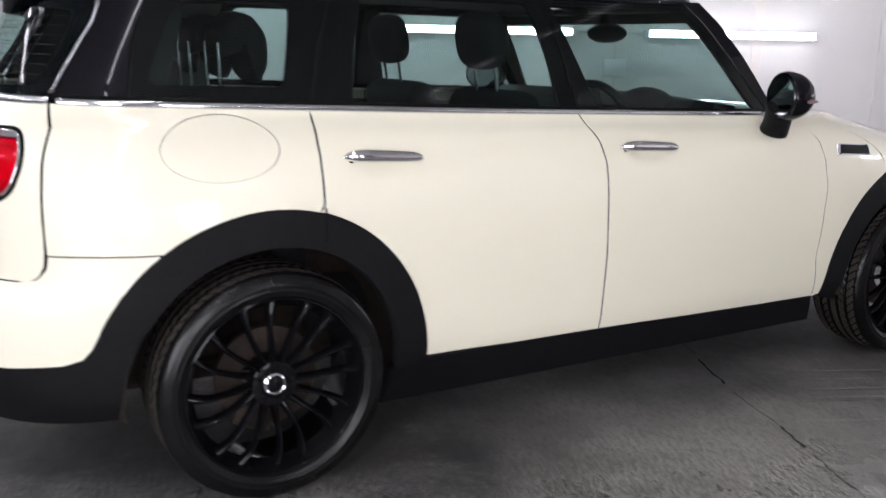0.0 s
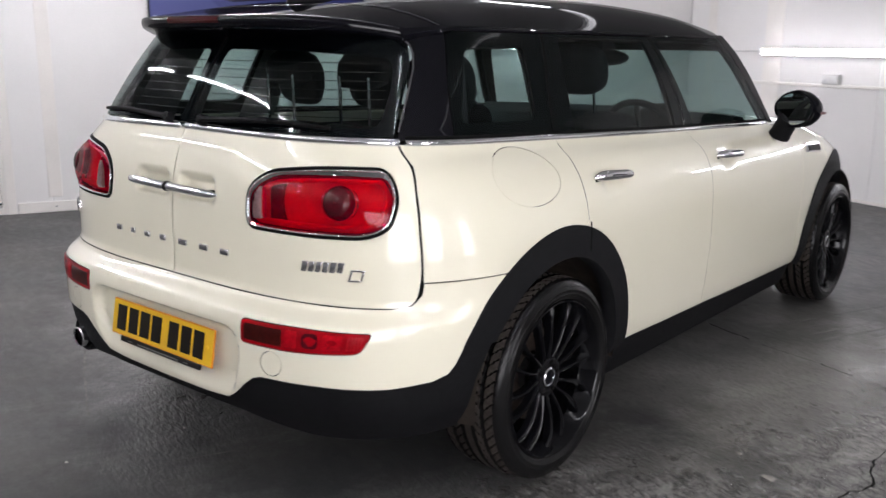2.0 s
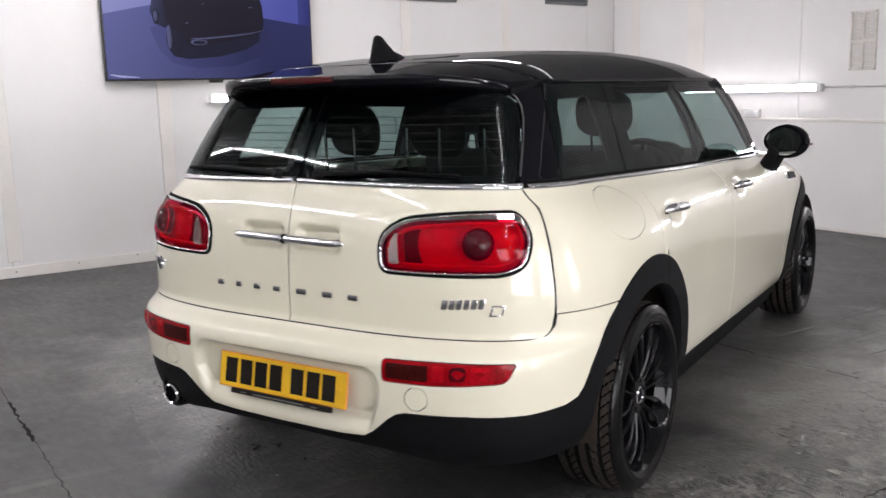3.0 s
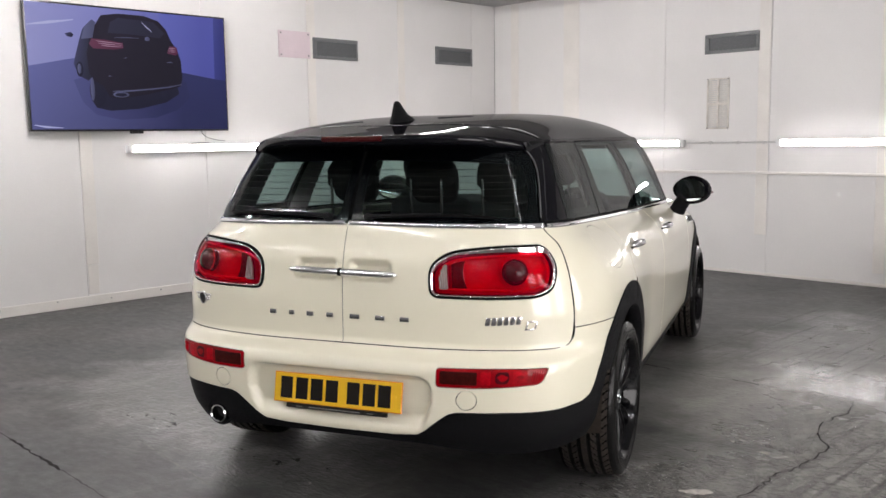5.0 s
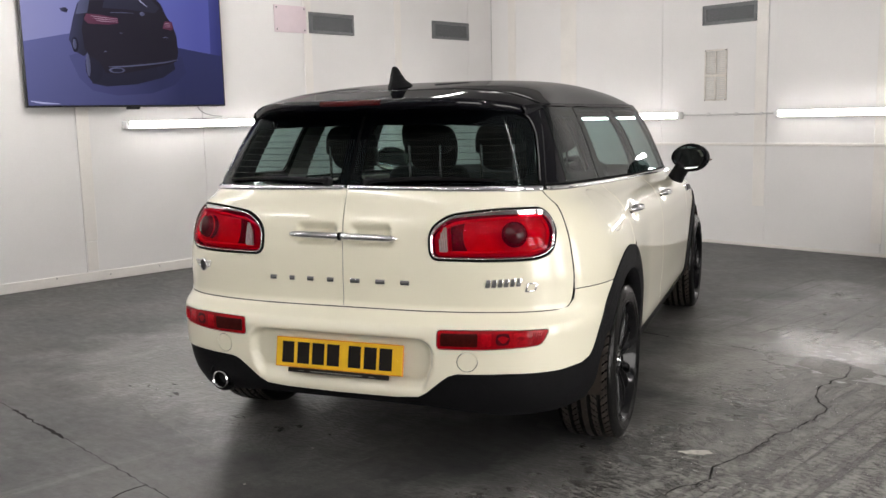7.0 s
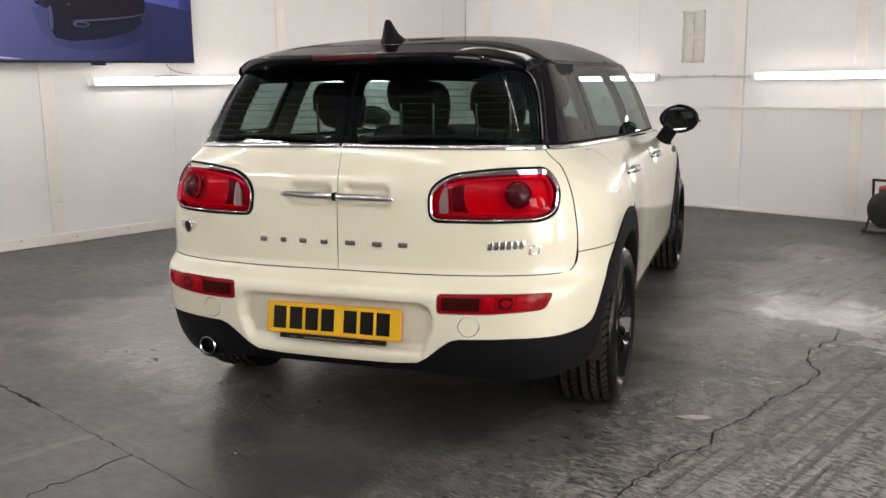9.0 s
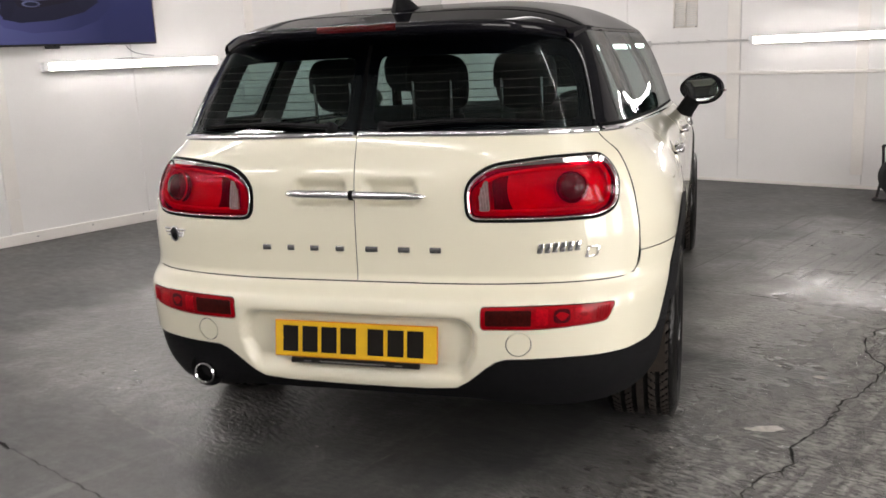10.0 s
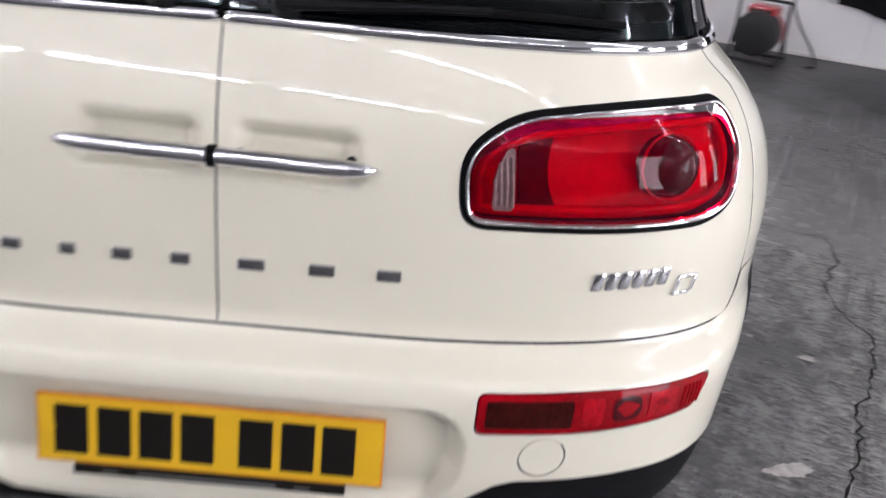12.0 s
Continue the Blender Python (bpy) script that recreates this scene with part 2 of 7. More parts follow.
def floor_material():
    """Painted concrete, worn to the aggregate in streaks, with a polished film on it. Tube sheen is partly in the
    colour.
    """
    m, nodes, links, b = nodes_of("worn_grey_floor_paint")
    co = nodes.new("ShaderNodeTexCoord")

    def noise_node(scale, detail, stretch=(1, 1, 1), turn=0.0):
        mp = nodes.new("ShaderNodeMapping")
        mp.inputs["Scale"].default_value = stretch
        mp.inputs["Rotation"].default_value = (0, 0, turn)
        links.new(co.outputs["Object"], mp.inputs["Vector"])
        n = nodes.new("ShaderNodeTexNoise")
        n.inputs["Scale"].default_value, n.inputs["Detail"].default_value, n.inputs["Roughness"].default_value = scale, detail, 0.62
        links.new(mp.outputs["Vector"], n.inputs["Vector"])
        return n.outputs["Fac"]

    def remap(value, lo, hi, a, c):
        r = nodes.new("ShaderNodeMapRange")
        for k, v in (("From Min", lo), ("From Max", hi), ("To Min", a), ("To Max", c)):
            r.inputs[k].default_value = v
        links.new(value, r.inputs["Value"])
        return r.outputs["Result"]

    def mixed(fac, one, two):
        x = nodes.new("ShaderNodeMix")
        x.data_type = "RGBA"
        links.new(fac, x.inputs["Factor"])
        for k, v in ((6, one), (7, two)):
            if isinstance(v, tuple):
                x.inputs[k].default_value = (*v, 1)
            else:
                links.new(v, x.inputs[k])
        return x.outputs[2]

    def joined(kind, one, two):
        x = nodes.new("ShaderNodeMath")
        x.operation = kind
        for k, v in ((0, one), (1, two)):
            if isinstance(v, float):
                x.inputs[k].default_value = v
            else:
                links.new(v, x.inputs[k])
        return x.outputs[0]

    sep = nodes.new("ShaderNodeSeparateXYZ")
    links.new(co.outputs["Object"], sep.inputs[0])
    cloud = noise_node(2.0, 8.0)
    blot = noise_node(0.7, 6.0)
    fine = noise_node(85.0, 5.0)
    grit = noise_node(30.0, 6.0)
    pebble = noise_node(58.0, 3.0, (0.42, 1.0, 1), -0.3)
    crust = noise_node(22.0, 5.0, (0.5, 1.0, 1), -0.2)
    ruts = noise_node(15.0, 1.5, (1.0, 0.022, 1), -0.04)
    drag = noise_node(9.0, 3.0, (1.0, 0.04, 1), -0.03)
    chip = noise_node(17.0, 3.0)
    tint = noise_node(1.3, 4.0)
    mottle = noise_node(11.0, 8.0, (1.0, 0.6, 1), 0.9)
    ragged = remap(cloud, 0.3, 0.7, -0.22, 0.22)

    def patch(x0, x1, y0, y1, soft=0.25):
        """One inside a rough-edged rectangle of the floor, nought outside."""
        dx = joined("SUBTRACT", (x1 - x0) / 2, joined("ABSOLUTE", joined("SUBTRACT", sep.outputs["X"], (x0 + x1) / 2), 0.0))
        dy = joined("SUBTRACT", (y1 - y0) / 2, joined("ABSOLUTE", joined("SUBTRACT", sep.outputs["Y"], (y0 + y1) / 2), 0.0))
        return remap(joined("ADD", joined("MINIMUM", dx, dy), ragged), -0.1, soft, 0.0, 1.0)

    rough_zone = joined("MAXIMUM", patch(5.15, 9.3, -7.6, -3.62, 0.5), joined("MULTIPLY", patch(2.0, 4.75, -6.45, -5.2, 0.3), 0.4))
    rough_zone = joined("MAXIMUM", rough_zone, joined("MULTIPLY", patch(4.6, 9.3, -3.1, -1.4, 0.5), 0.55))
    strip_zone = patch(5.0, 9.5, -3.62, -3.02, 0.12)
    rut_zone = joined("MAXIMUM", patch(5.75, 7.8, -7.2, -3.9, 0.3), joined("MULTIPLY", patch(4.3, 8.0, -3.4, -1.2, 0.4), 0.5))
    base = mixed(remap(cloud, 0.35, 0.65, 0, 1), FLOOR_DARK, FLOOR_PALE)
    base = mixed(remap(blot, 0.42, 0.62, 0, 0.55), base, FLOOR_BLOT)
    base = mixed(remap(tint, 0.45, 0.65, 0, 0.5), base, (0.085, 0.078, 0.070))
    # worn area, its colour also lightened to paint in the wall tubes' sheen
    pale_sheen_zone = joined("MAXIMUM", patch(5.6, 9.9, -7.5, -2.4, 0.6), patch(4.3, 9.9, -4.7, -2.4, 0.8))
    base = mixed(joined("MULTIPLY", pale_sheen_zone, remap(cloud, 0.3, 0.7, 0.7, 1.0)), base, (0.30, 0.29, 0.273))
    # grain paled, pits and ruts darkened: the relief's glints and shade in colour
    base = mixed(joined("MULTIPLY", rough_zone, remap(crust, 0.40, 0.66, 0.15, 0.55)), base, (0.37, 0.357, 0.335))
    base = mixed(joined("MULTIPLY", rough_zone, remap(pebble, 0.40, 0.52, 0.75, 0.0)), base, (0.045, 0.042, 0.038))
    base = mixed(remap(pebble, 0.40, 0.52, 0.30, 0.0), base, (0.035, 0.034, 0.032))
    base = mixed(joined("MULTIPLY", rough_zone, remap(pebble, 0.55, 0.66, 0.0, 0.5)), base, (0.34, 0.328, 0.31))
    base = mixed(joined("MULTIPLY", rough_zone, remap(mottle, 0.50, 0.62, 0.0, 0.5)), base, (0.36, 0.347, 0.325))
    base = mixed(joined("MULTIPLY", rough_zone, remap(mottle, 0.47, 0.37, 0.0, 0.55)), base, (0.07, 0.067, 0.062))
    base = mixed(joined("MULTIPLY", rut_zone, remap(ruts, 0.54, 0.60, 0.0, 0.6)), base, (0.05, 0.048, 0.045))
    # pale filler strip, its colour lightened further for the tube's reflection
    base = mixed(joined("MULTIPLY", strip_zone, remap(cloud, 0.3, 0.6, 0.35, 0.8)), base, (0.25, 0.241, 0.227))
    base = mixed(remap(fine, 0.4, 0.7, 0, 0.35), base, (0.045, 0.044, 0.043))
    base = mixed(remap(drag, 0.62, 0.72, 0, 0.30), base, (0.17, 0.165, 0.155))
    base = mixed(remap(grit, 0.66, 0.74, 0, 0.5), base, (0.040, 0.038, 0.036))
    base = mixed(remap(chip, 0.745, 0.775, 0, 0.4), base, (0.20, 0.19, 0.175))
    links.new(base, b.inputs["Base Color"])
    rough = joined("ADD", joined("SUBTRACT", remap(cloud, 0.3, 0.7, FLOOR_ROUGH + 0.04, FLOOR_ROUGH - 0.05), joined("MULTIPLY", rough_zone, 0.29)), remap(crust, 0.35, 0.65, -0.05, 0.06))
    rough = joined("SUBTRACT", rough, joined("MULTIPLY", strip_zone, 0.22))
    links.new(rough, b.inputs["Roughness"])
    links.new(joined("ADD", joined("MULTIPLY", rough_zone, 0.75), joined("ADD", joined("MULTIPLY", strip_zone, 0.35), 0.36)), b.inputs["Specular IOR Level"])
    relief = joined("ADD", joined("MULTIPLY", remap(pebble, 0.3, 0.7, 0, 0.0095), joined("MAXIMUM", rough_zone, 0.06)), joined("MULTIPLY", remap(crust, 0.3, 0.7, 0, 0.0055), joined("MAXIMUM", rough_zone, 0.06)))
    relief = joined("ADD", relief, joined("MULTIPLY", remap(ruts, 0.53, 0.60, 0, -0.012), rut_zone))
    bp = nodes.new("ShaderNodeBump")
    bp.inputs["Strength"].default_value, bp.inputs["Distance"].default_value = 1.0, 1.0
    links.new(relief, bp.inputs["Height"])
    bp2 = nodes.new("ShaderNodeBump")
    bp2.inputs["Strength"].default_value, bp2.inputs["Distance"].default_value = 1.0, 0.0009
    links.new(joined("ADD", fine, grit), bp2.inputs["Height"])
    links.new(bp.outputs["Normal"], bp2.inputs["Normal"])
    links.new(bp2.outputs["Normal"], b.inputs["Normal"])
    return m


M_FLOOR = floor_material()


# ---- building tools
def mesh_object(name, verts, faces, material, parent=None, label="", smooth_faces=True, normals=None):
    me = bpy.data.meshes.new(name)
    me.from_pydata([tuple(map(float, v)) for v in verts], [], [tuple(map(int, f)) for f in faces])
    me.materials.append(material)
    if smooth_faces:
        me.polygons.foreach_set("use_smooth", [True] * len(me.polygons))
    me.update()
    if normals is not None:
        me.normals_split_custom_set_from_vertices([tuple(map(float, n)) for n in normals])
    ob = new(name, me)
    if parent is not None:
        ob.parent = parent
    if label:
        ob["label"] = label
    return ob


def part(name, bm, material, parent=None, label="", smooth_angle=35):
    """Links a bmesh as one mesh object under a thing or a part."""
    bmesh.ops.recalc_face_normals(bm, faces=bm.faces)
    me = bpy.data.meshes.new(name)
    for f in bm.faces:
        f.smooth = smooth_angle > 0
    if smooth_angle:
        for e in bm.edges:
            if len(e.link_faces) == 2 and e.calc_face_angle(0) > radians(smooth_angle):
                e.smooth = False
    bm.to_mesh(me)
    bm.free()
    me.materials.append(material)
    ob = new(name, me)
    if parent is not None:
        ob.parent = parent
    if label:
        ob["label"] = label
    return ob


def box(bm, lo, hi, bevel=0.0, segments=2):
    """A box from corner to corner, with rounded edges."""
    r = bmesh.ops.create_cube(bm, size=1.0)
    lo, hi = Vector(lo), Vector(hi)
    for v in r["verts"]:
        v.co = Vector(((v.co[i] + 0.5) * (hi[i] - lo[i]) + lo[i]) for i in range(3))
    if bevel:
        bmesh.ops.bevel(bm, geom=list({e for v in r["verts"] for e in v.link_edges}), offset=bevel, segments=segments, affect="EDGES", profile=0.5)
    return bm


def rod(bm, a, b, r1, r2=None, n=16, caps=True):
    """A round bar from a to b."""
    a, b = Vector(a), Vector(b)
    turn = (b - a).to_track_quat("Z", "Y").to_matrix().to_4x4()
    bmesh.ops.create_cone(bm, cap_ends=caps, segments=n, radius1=r1, radius2=r1 if r2 is None else r2, depth=(b - a).length,
                          matrix=Matrix.Translation((a + b) / 2) @ turn)
    return bm


def ball(bm, centre, radii, nu=20, nv=12, m=None):
    r = bmesh.ops.create_uvsphere(bm, u_segments=nu, v_segments=nv, radius=1.0)
    t = Matrix.Translation(centre) @ (m or Matrix()) @ Matrix.Diagonal((*radii, 1))
    bmesh.ops.transform(bm, matrix=t, verts=r["verts"])
    return bm


def revolve(bm, profile, n=48, axis="x"):
    """Turns a list of (along, radius) round an axis."""
    rings = []
    for k in range(n):
        a = 2 * math.pi * k / n
        c, s = math.cos(a), math.sin(a)
        rings.append([bm.verts.new((p, r * c, r * s) if axis == "x" else (r * c, p, r * s) if axis == "y" else (r * c, r * s, p)) for p, r in profile])
    for k in range(n):
        one, two = rings[k], rings[(k + 1) % n]
        for i in range(len(profile) - 1):
            bm.faces.new((one[i], one[i + 1], two[i + 1], two[i]))
    return bm


def sweep(bm, path, radius, n=8, closed=False, squash=1.0):
    """A round cable or bar along a list of places."""
    path = [Vector(p) for p in path]
    rings = []
    side = None
    for i, p in enumerate(path):
        ahead = (path[min(i + 1, len(path) - 1)] - path[max(i - 1, 0)]).normalized()
        if side is None:
            side = ahead.orthogonal().normalized()
        side = (side - ahead * side.dot(ahead)).normalized()
        up = ahead.cross(side)
        r = radius[i] if isinstance(radius, (list, tuple)) else radius
        rings.append([bm.verts.new(p + side * r * math.cos(2 * math.pi * k / n) + up * r * squash * math.sin(2 * math.pi * k / n)) for k in range(n)])
    for one, two in zip(rings, rings[1:]):
        for k in range(n):
            bm.faces.new((one[k], one[(k + 1) % n], two[(k + 1) % n], two[k]))
    bm.faces.new(rings[0][::-1])
    bm.faces.new(rings[-1])
    return bm


def thing(name, at, label, category, group="", turn=0.0):
    ob = new(name)
    ob.empty_display_size = 0.1
    ob.location, ob.rotation_euler = at, (0, 0, turn)
    return tagged(ob, label, category, group)


# ---- the workshop: x runs along the north wall, y runs out of it, the corner of the two seen walls is the origin
ROOM = Matrix.Translation((-1.925, 7.744, 0)) @ Matrix.Rotation(radians(-23.5), 4, "Z")
ROOM_TURN = radians(-23.5)
EAST, SOUTH, HEIGHT = 9.6, -12.0, 2.95
WEST_FACE, NORTH_FACE = -0.12, 0.07


def in_room(ob):
    ob.matrix_world = ROOM
    return ob


def room_thing(name, at, label, category, group="", turn=0.0):
    return thing(name, ROOM @ Vector(at), label, category, group, ROOM_TURN + turn)


def slab(name, lo, hi, material, label, category, bevel=0.0):
    ob = part(name, box(bmesh.new(), lo, hi, bevel), material, smooth_angle=0)
    in_room(ob)
    return tagged(ob, label, category, kind="structure")


floor = slab("floor", (-0.45, SOUTH - 0.3, -0.12), (EAST + 0.3, 0.4, 0.0), M_FLOOR, "worn grey painted concrete floor with scuffs and damp-looking shine", "floor")
ceiling = slab("ceiling", (-0.45, SOUTH - 0.3, HEIGHT), (EAST + 0.3, 0.4, HEIGHT + 0.12), M_CEIL, "plain grey painted ceiling", "ceiling")

wall_north = slab("wall_north", (-0.32, NORTH_FACE + 0.02, 0), (EAST + 0.2, 0.3, HEIGHT), M_BACK, "white boarded workshop wall with cover strips and rail", "wall")
GLAZED, SILL, HEAD = ((-2.4, -3.2), (-4.4, -5.3), (-5.9, -7.7)), 0.12, 2.25
bm = bmesh.new()
solid = [NORTH_FACE + 0.02, *(y for pair in GLAZED for y in pair), SOUTH]
for a, b in zip(solid[::2], solid[1::2]):
    box(bm, (EAST + 0.012, b, 0), (EAST + 0.2, a, HEIGHT))
for a, b in GLAZED:
    box(bm, (EAST + 0.012, b, HEAD), (EAST + 0.2, a, HEIGHT))
    box(bm, (EAST + 0.012, b, 0), (EAST + 0.2, a, SILL))
wall_east = tagged(in_room(part("wall_east", bm, M_BACK, smooth_angle=0)), "unseen grey boarded wall with tall glazed openings", "wall", kind="structure")
wall_south = slab("wall_south", (-0.32, SOUTH - 0.2, 0), (EAST + 0.2, SOUTH - 0.012, HEIGHT), M_BACK, "unseen grey boarded wall closing the room", "wall")
DOOR_A, DOOR_B, DOOR_TOP = -6.654, -7.572, 2.075
bm = bmesh.new()
box(bm, (WEST_FACE - 0.20, DOOR_A, 0), (WEST_FACE - 0.02, NORTH_FACE + 0.02, HEIGHT))
box(bm, (WEST_FACE - 0.20, SOUTH, 0), (WEST_FACE - 0.02, DOOR_B, HEIGHT))
box(bm, (WEST_FACE - 0.20, DOOR_B, DOOR_TOP), (WEST_FACE - 0.02, DOOR_A, HEIGHT))
wall_west = tagged(in_room(part("wall_west", bm, M_BACK, smooth_angle=0)), "white boarded workshop wall with a door opening", "wall", kind="structure")


def board(wall, lo, hi, name="board", material=None, bevel=0.003):
    ob = part(name, box(bmesh.new(), lo, hi, bevel, 1), material or M_WALL, wall, smooth_angle=0)
    return ob


GAP = 0.0013
west_joints = [NORTH_FACE, -0.34, -1.503, -2.747, -3.93, -5.113, -6.317, DOOR_A]
for a, b in zip(west_joints, west_joints[1:]):
    board(wall_west, (WEST_FACE - 0.02, b + GAP, 0.0), (WEST_FACE, a - GAP, HEIGHT))
board(wall_west, (WEST_FACE - 0.02, DOOR_B + GAP, DOOR_TOP + GAP), (WEST_FACE, DOOR_A - GAP, HEIGHT))
west_more = [DOOR_B, -8.7, -9.9, SOUTH]
for a, b in zip(west_more, west_more[1:]):
    board(wall_west, (WEST_FACE - 0.02, b + GAP, 0.0), (WEST_FACE, a - GAP, HEIGHT))
north_joints = [WEST_FACE, 0.94, 2.26, 3.41, 4.50, 5.65, 6.8, 7.95, EAST]
for a, b in zip(north_joints, north_joints[1:]):
    board(wall_north, (a + GAP, NORTH_FACE, 0.0), (b - GAP, NORTH_FACE + 0.02, HEIGHT))
# east boards are out of view, grey to darken reflections
for a, b in zip(solid[::2], solid[1::2]):
    n = max(1, round((a - b) / 1.25))
    for k in range(n):
        board(wall_east, (EAST, a + (b - a) * (k + 1) / n + GAP, 0), (EAST + 0.012, a + (b - a) * k / n - GAP, HEIGHT), material=M_UNSEEN_BOARD)
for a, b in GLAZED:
    board(wall_east, (EAST, b + GAP, HEAD + GAP), (EAST + 0.012, a - GAP, HEIGHT), material=M_UNSEEN_BOARD)
    board(wall_east, (EAST, b + GAP, 0), (EAST + 0.012, a - GAP, SILL - GAP), material=M_UNSEEN_BOARD)
number = 0
for a, b in GLAZED:
    number += 1
    bm = bmesh.new()
    for lo, hi in (((EAST + 0.04, b, SILL), (EAST + 0.11, b + 0.05, HEAD)), ((EAST + 0.04, a - 0.05, SILL), (EAST + 0.11, a, HEAD)),
                   ((EAST + 0.04, b + 0.05, SILL), (EAST + 0.11, a - 0.05, SILL + 0.05)), ((EAST + 0.04, b + 0.05, HEAD - 0.05), (EAST + 0.11, a - 0.05, HEAD))):
        box(bm, lo, hi, 0.003)
    window = tagged(in_room(part("window_%d" % number, bm, M_TRIMWHITE, smooth_angle=0)), "tall white framed window with frosted glass in daylight", "window", kind="structure")
    part("pane", box(bmesh.new(), (EAST + 0.07, b + 0.05, SILL + 0.05), (EAST + 0.076, a - 0.05, HEAD - 0.05)), M_DAYLIGHT, window, "bright frosted pane", smooth_angle=0)
# south boards, also out of view and grey to darken reflections
for k in range(8):
    a = WEST_FACE + k * 1.18
    board(wall_south, (a + GAP, SOUTH - 0.012, 0), (min(a + 1.18, EAST) - GAP, SOUTH, HEIGHT), material=M_UNSEEN_BOARD)
# cover strips over some joints
for y, wide, low in ((-5.057, 0.107, 0.35), (-2.696, 0.10, 0.12), (-1.472, 0.10, 0.12), (-6.297, 0.10, 0.12)):
    board(wall_west, (WEST_FACE, y - wide / 2, low), (WEST_FACE + 0.007, y + wide / 2, HEIGHT), "cover_strip", M_TRIMWHITE)
board(wall_west, (WEST_FACE, -5.103, 0.10), (WEST_FACE + 0.006, -5.011, 0.345), "cover_strip", M_TRIMWHITE)
for x, wide, low in ((1.05, 0.22, 0.12), (3.345, 0.12, 0.40), (4.46, 0.10, 0.12), (0.21, 0.12, 0.0)):
    board(wall_north, (x - wide / 2, NORTH_FACE - 0.007, low), (x + wide / 2, NORTH_FACE, HEIGHT), "cover_strip", M_TRIMWHITE)

bm = bmesh.new()
box(bm, (WEST_FACE, DOOR_A + 0.08, 0), (WEST_FACE + 0.016, NORTH_FACE - 0.016, 0.085), 0.004)
baseboard = tagged(in_room(part("baseboard", bm, M_TRIMWHITE, smooth_angle=0)), "low white painted skirting board with nail heads", "baseboard", kind="structure")
for k in range(14):
    bm = bmesh.new()
    y = -6.3 + 0.46 * k
    rod(bm, (WEST_FACE + 0.015, y, 0.045 + 0.012 * (k % 3)), (WEST_FACE + 0.019, y, 0.045 + 0.012 * (k % 3)), 0.006, n=8)
    part("nail_head", bm, M_GREYMETAL, baseboard)
bm = bmesh.new()
box(bm, (WEST_FACE + 0.016, NORTH_FACE - 0.016, 0), (EAST, NORTH_FACE, 0.028), 0.004)
tagged(in_room(part("baseboard", bm, M_TRIMWHITE, smooth_angle=0)), "low white painted skirting board under the rail", "baseboard", kind="structure")
bm = bmesh.new()
box(bm, (0.28, NORTH_FACE - 0.022, 0.985), (EAST, NORTH_FACE, 1.012), 0.004)
tagged(in_room(part("trim_rail", bm, M_TRIMWHITE, smooth_angle=0)), "thin white timber rail fixed along the wall", "rail", kind="structure")

# door in the west wall
bm = bmesh.new()
box(bm, (WEST_FACE - 0.08, DOOR_B + 0.03, 0.085), (WEST_FACE - 0.038, DOOR_A - 0.03, DOOR_TOP - 0.03), 0.003)
door = tagged(in_room(part("door_1", bm, M_TRIMWHITE, smooth_angle=0)), "closed white painted workshop door with a steel lock", "door", kind="structure")
bm = bmesh.new()
for a, b in ((DOOR_A - 0.028, DOOR_A), (DOOR_B, DOOR_B + 0.028)):
    box(bm, (WEST_FACE - 0.19, a, 0), (WEST_FACE - 0.001, b, DOOR_TOP - 0.028), 0.002)
box(bm, (WEST_FACE - 0.19, DOOR_B, DOOR_TOP - 0.028), (WEST_FACE - 0.001, DOOR_A, DOOR_TOP), 0.002)
part("door_frame", bm, M_TRIMWHITE, door, smooth_angle=0)
bm = bmesh.new()
box(bm, (WEST_FACE, DOOR_A, 0), (WEST_FACE + 0.018, DOOR_A + 0.07, DOOR_TOP + 0.07), 0.004)
box(bm, (WEST_FACE, DOOR_B - 0.07, 0), (WEST_FACE + 0.018, DOOR_B, DOOR_TOP + 0.07), 0.004)
box(bm, (WEST_FACE, DOOR_B, DOOR_TOP), (WEST_FACE + 0.018, DOOR_A, DOOR_TOP + 0.07), 0.004)
part("architrave", bm, M_TRIMWHITE, door, smooth_angle=0)
bm = bmesh.new()
box(bm, (WEST_FACE - 0.19, DOOR_B + 0.028, 0.0), (WEST_FACE + 0.01, DOOR_A - 0.028, 0.055), 0.004)
part("threshold", bm, M_TRIMWHITE, door, "worn white timber threshold", smooth_angle=0)
bm = bmesh.new()
box(bm, (WEST_FACE - 0.185, DOOR_B + 0.028, 0.055), (WEST_FACE - 0.13, DOOR_A - 0.028, DOOR_TOP - 0.028))
part("backing_panel", bm, M_GAP, door, smooth_angle=0)
bm = bmesh.new()
box(bm, (WEST_FACE - 0.038, DOOR_A - 0.115, 0.98), (WEST_FACE - 0.03, DOOR_A - 0.075, 1.16), 0.004)
ball(bm, (WEST_FACE - 0.018, DOOR_A - 0.095, 1.13), (0.012, 0.018, 0.018))
ball(bm, (WEST_FACE - 0.018, DOOR_A - 0.095, 1.07), (0.010, 0.012, 0.012))
ball(bm, (WEST_FACE - 0.016, DOOR_A - 0.095, 1.005), (0.014, 0.022, 0.022))
part("door_lock", bm, M_GREYMETAL, door, "dull grey steel lock with knobs")


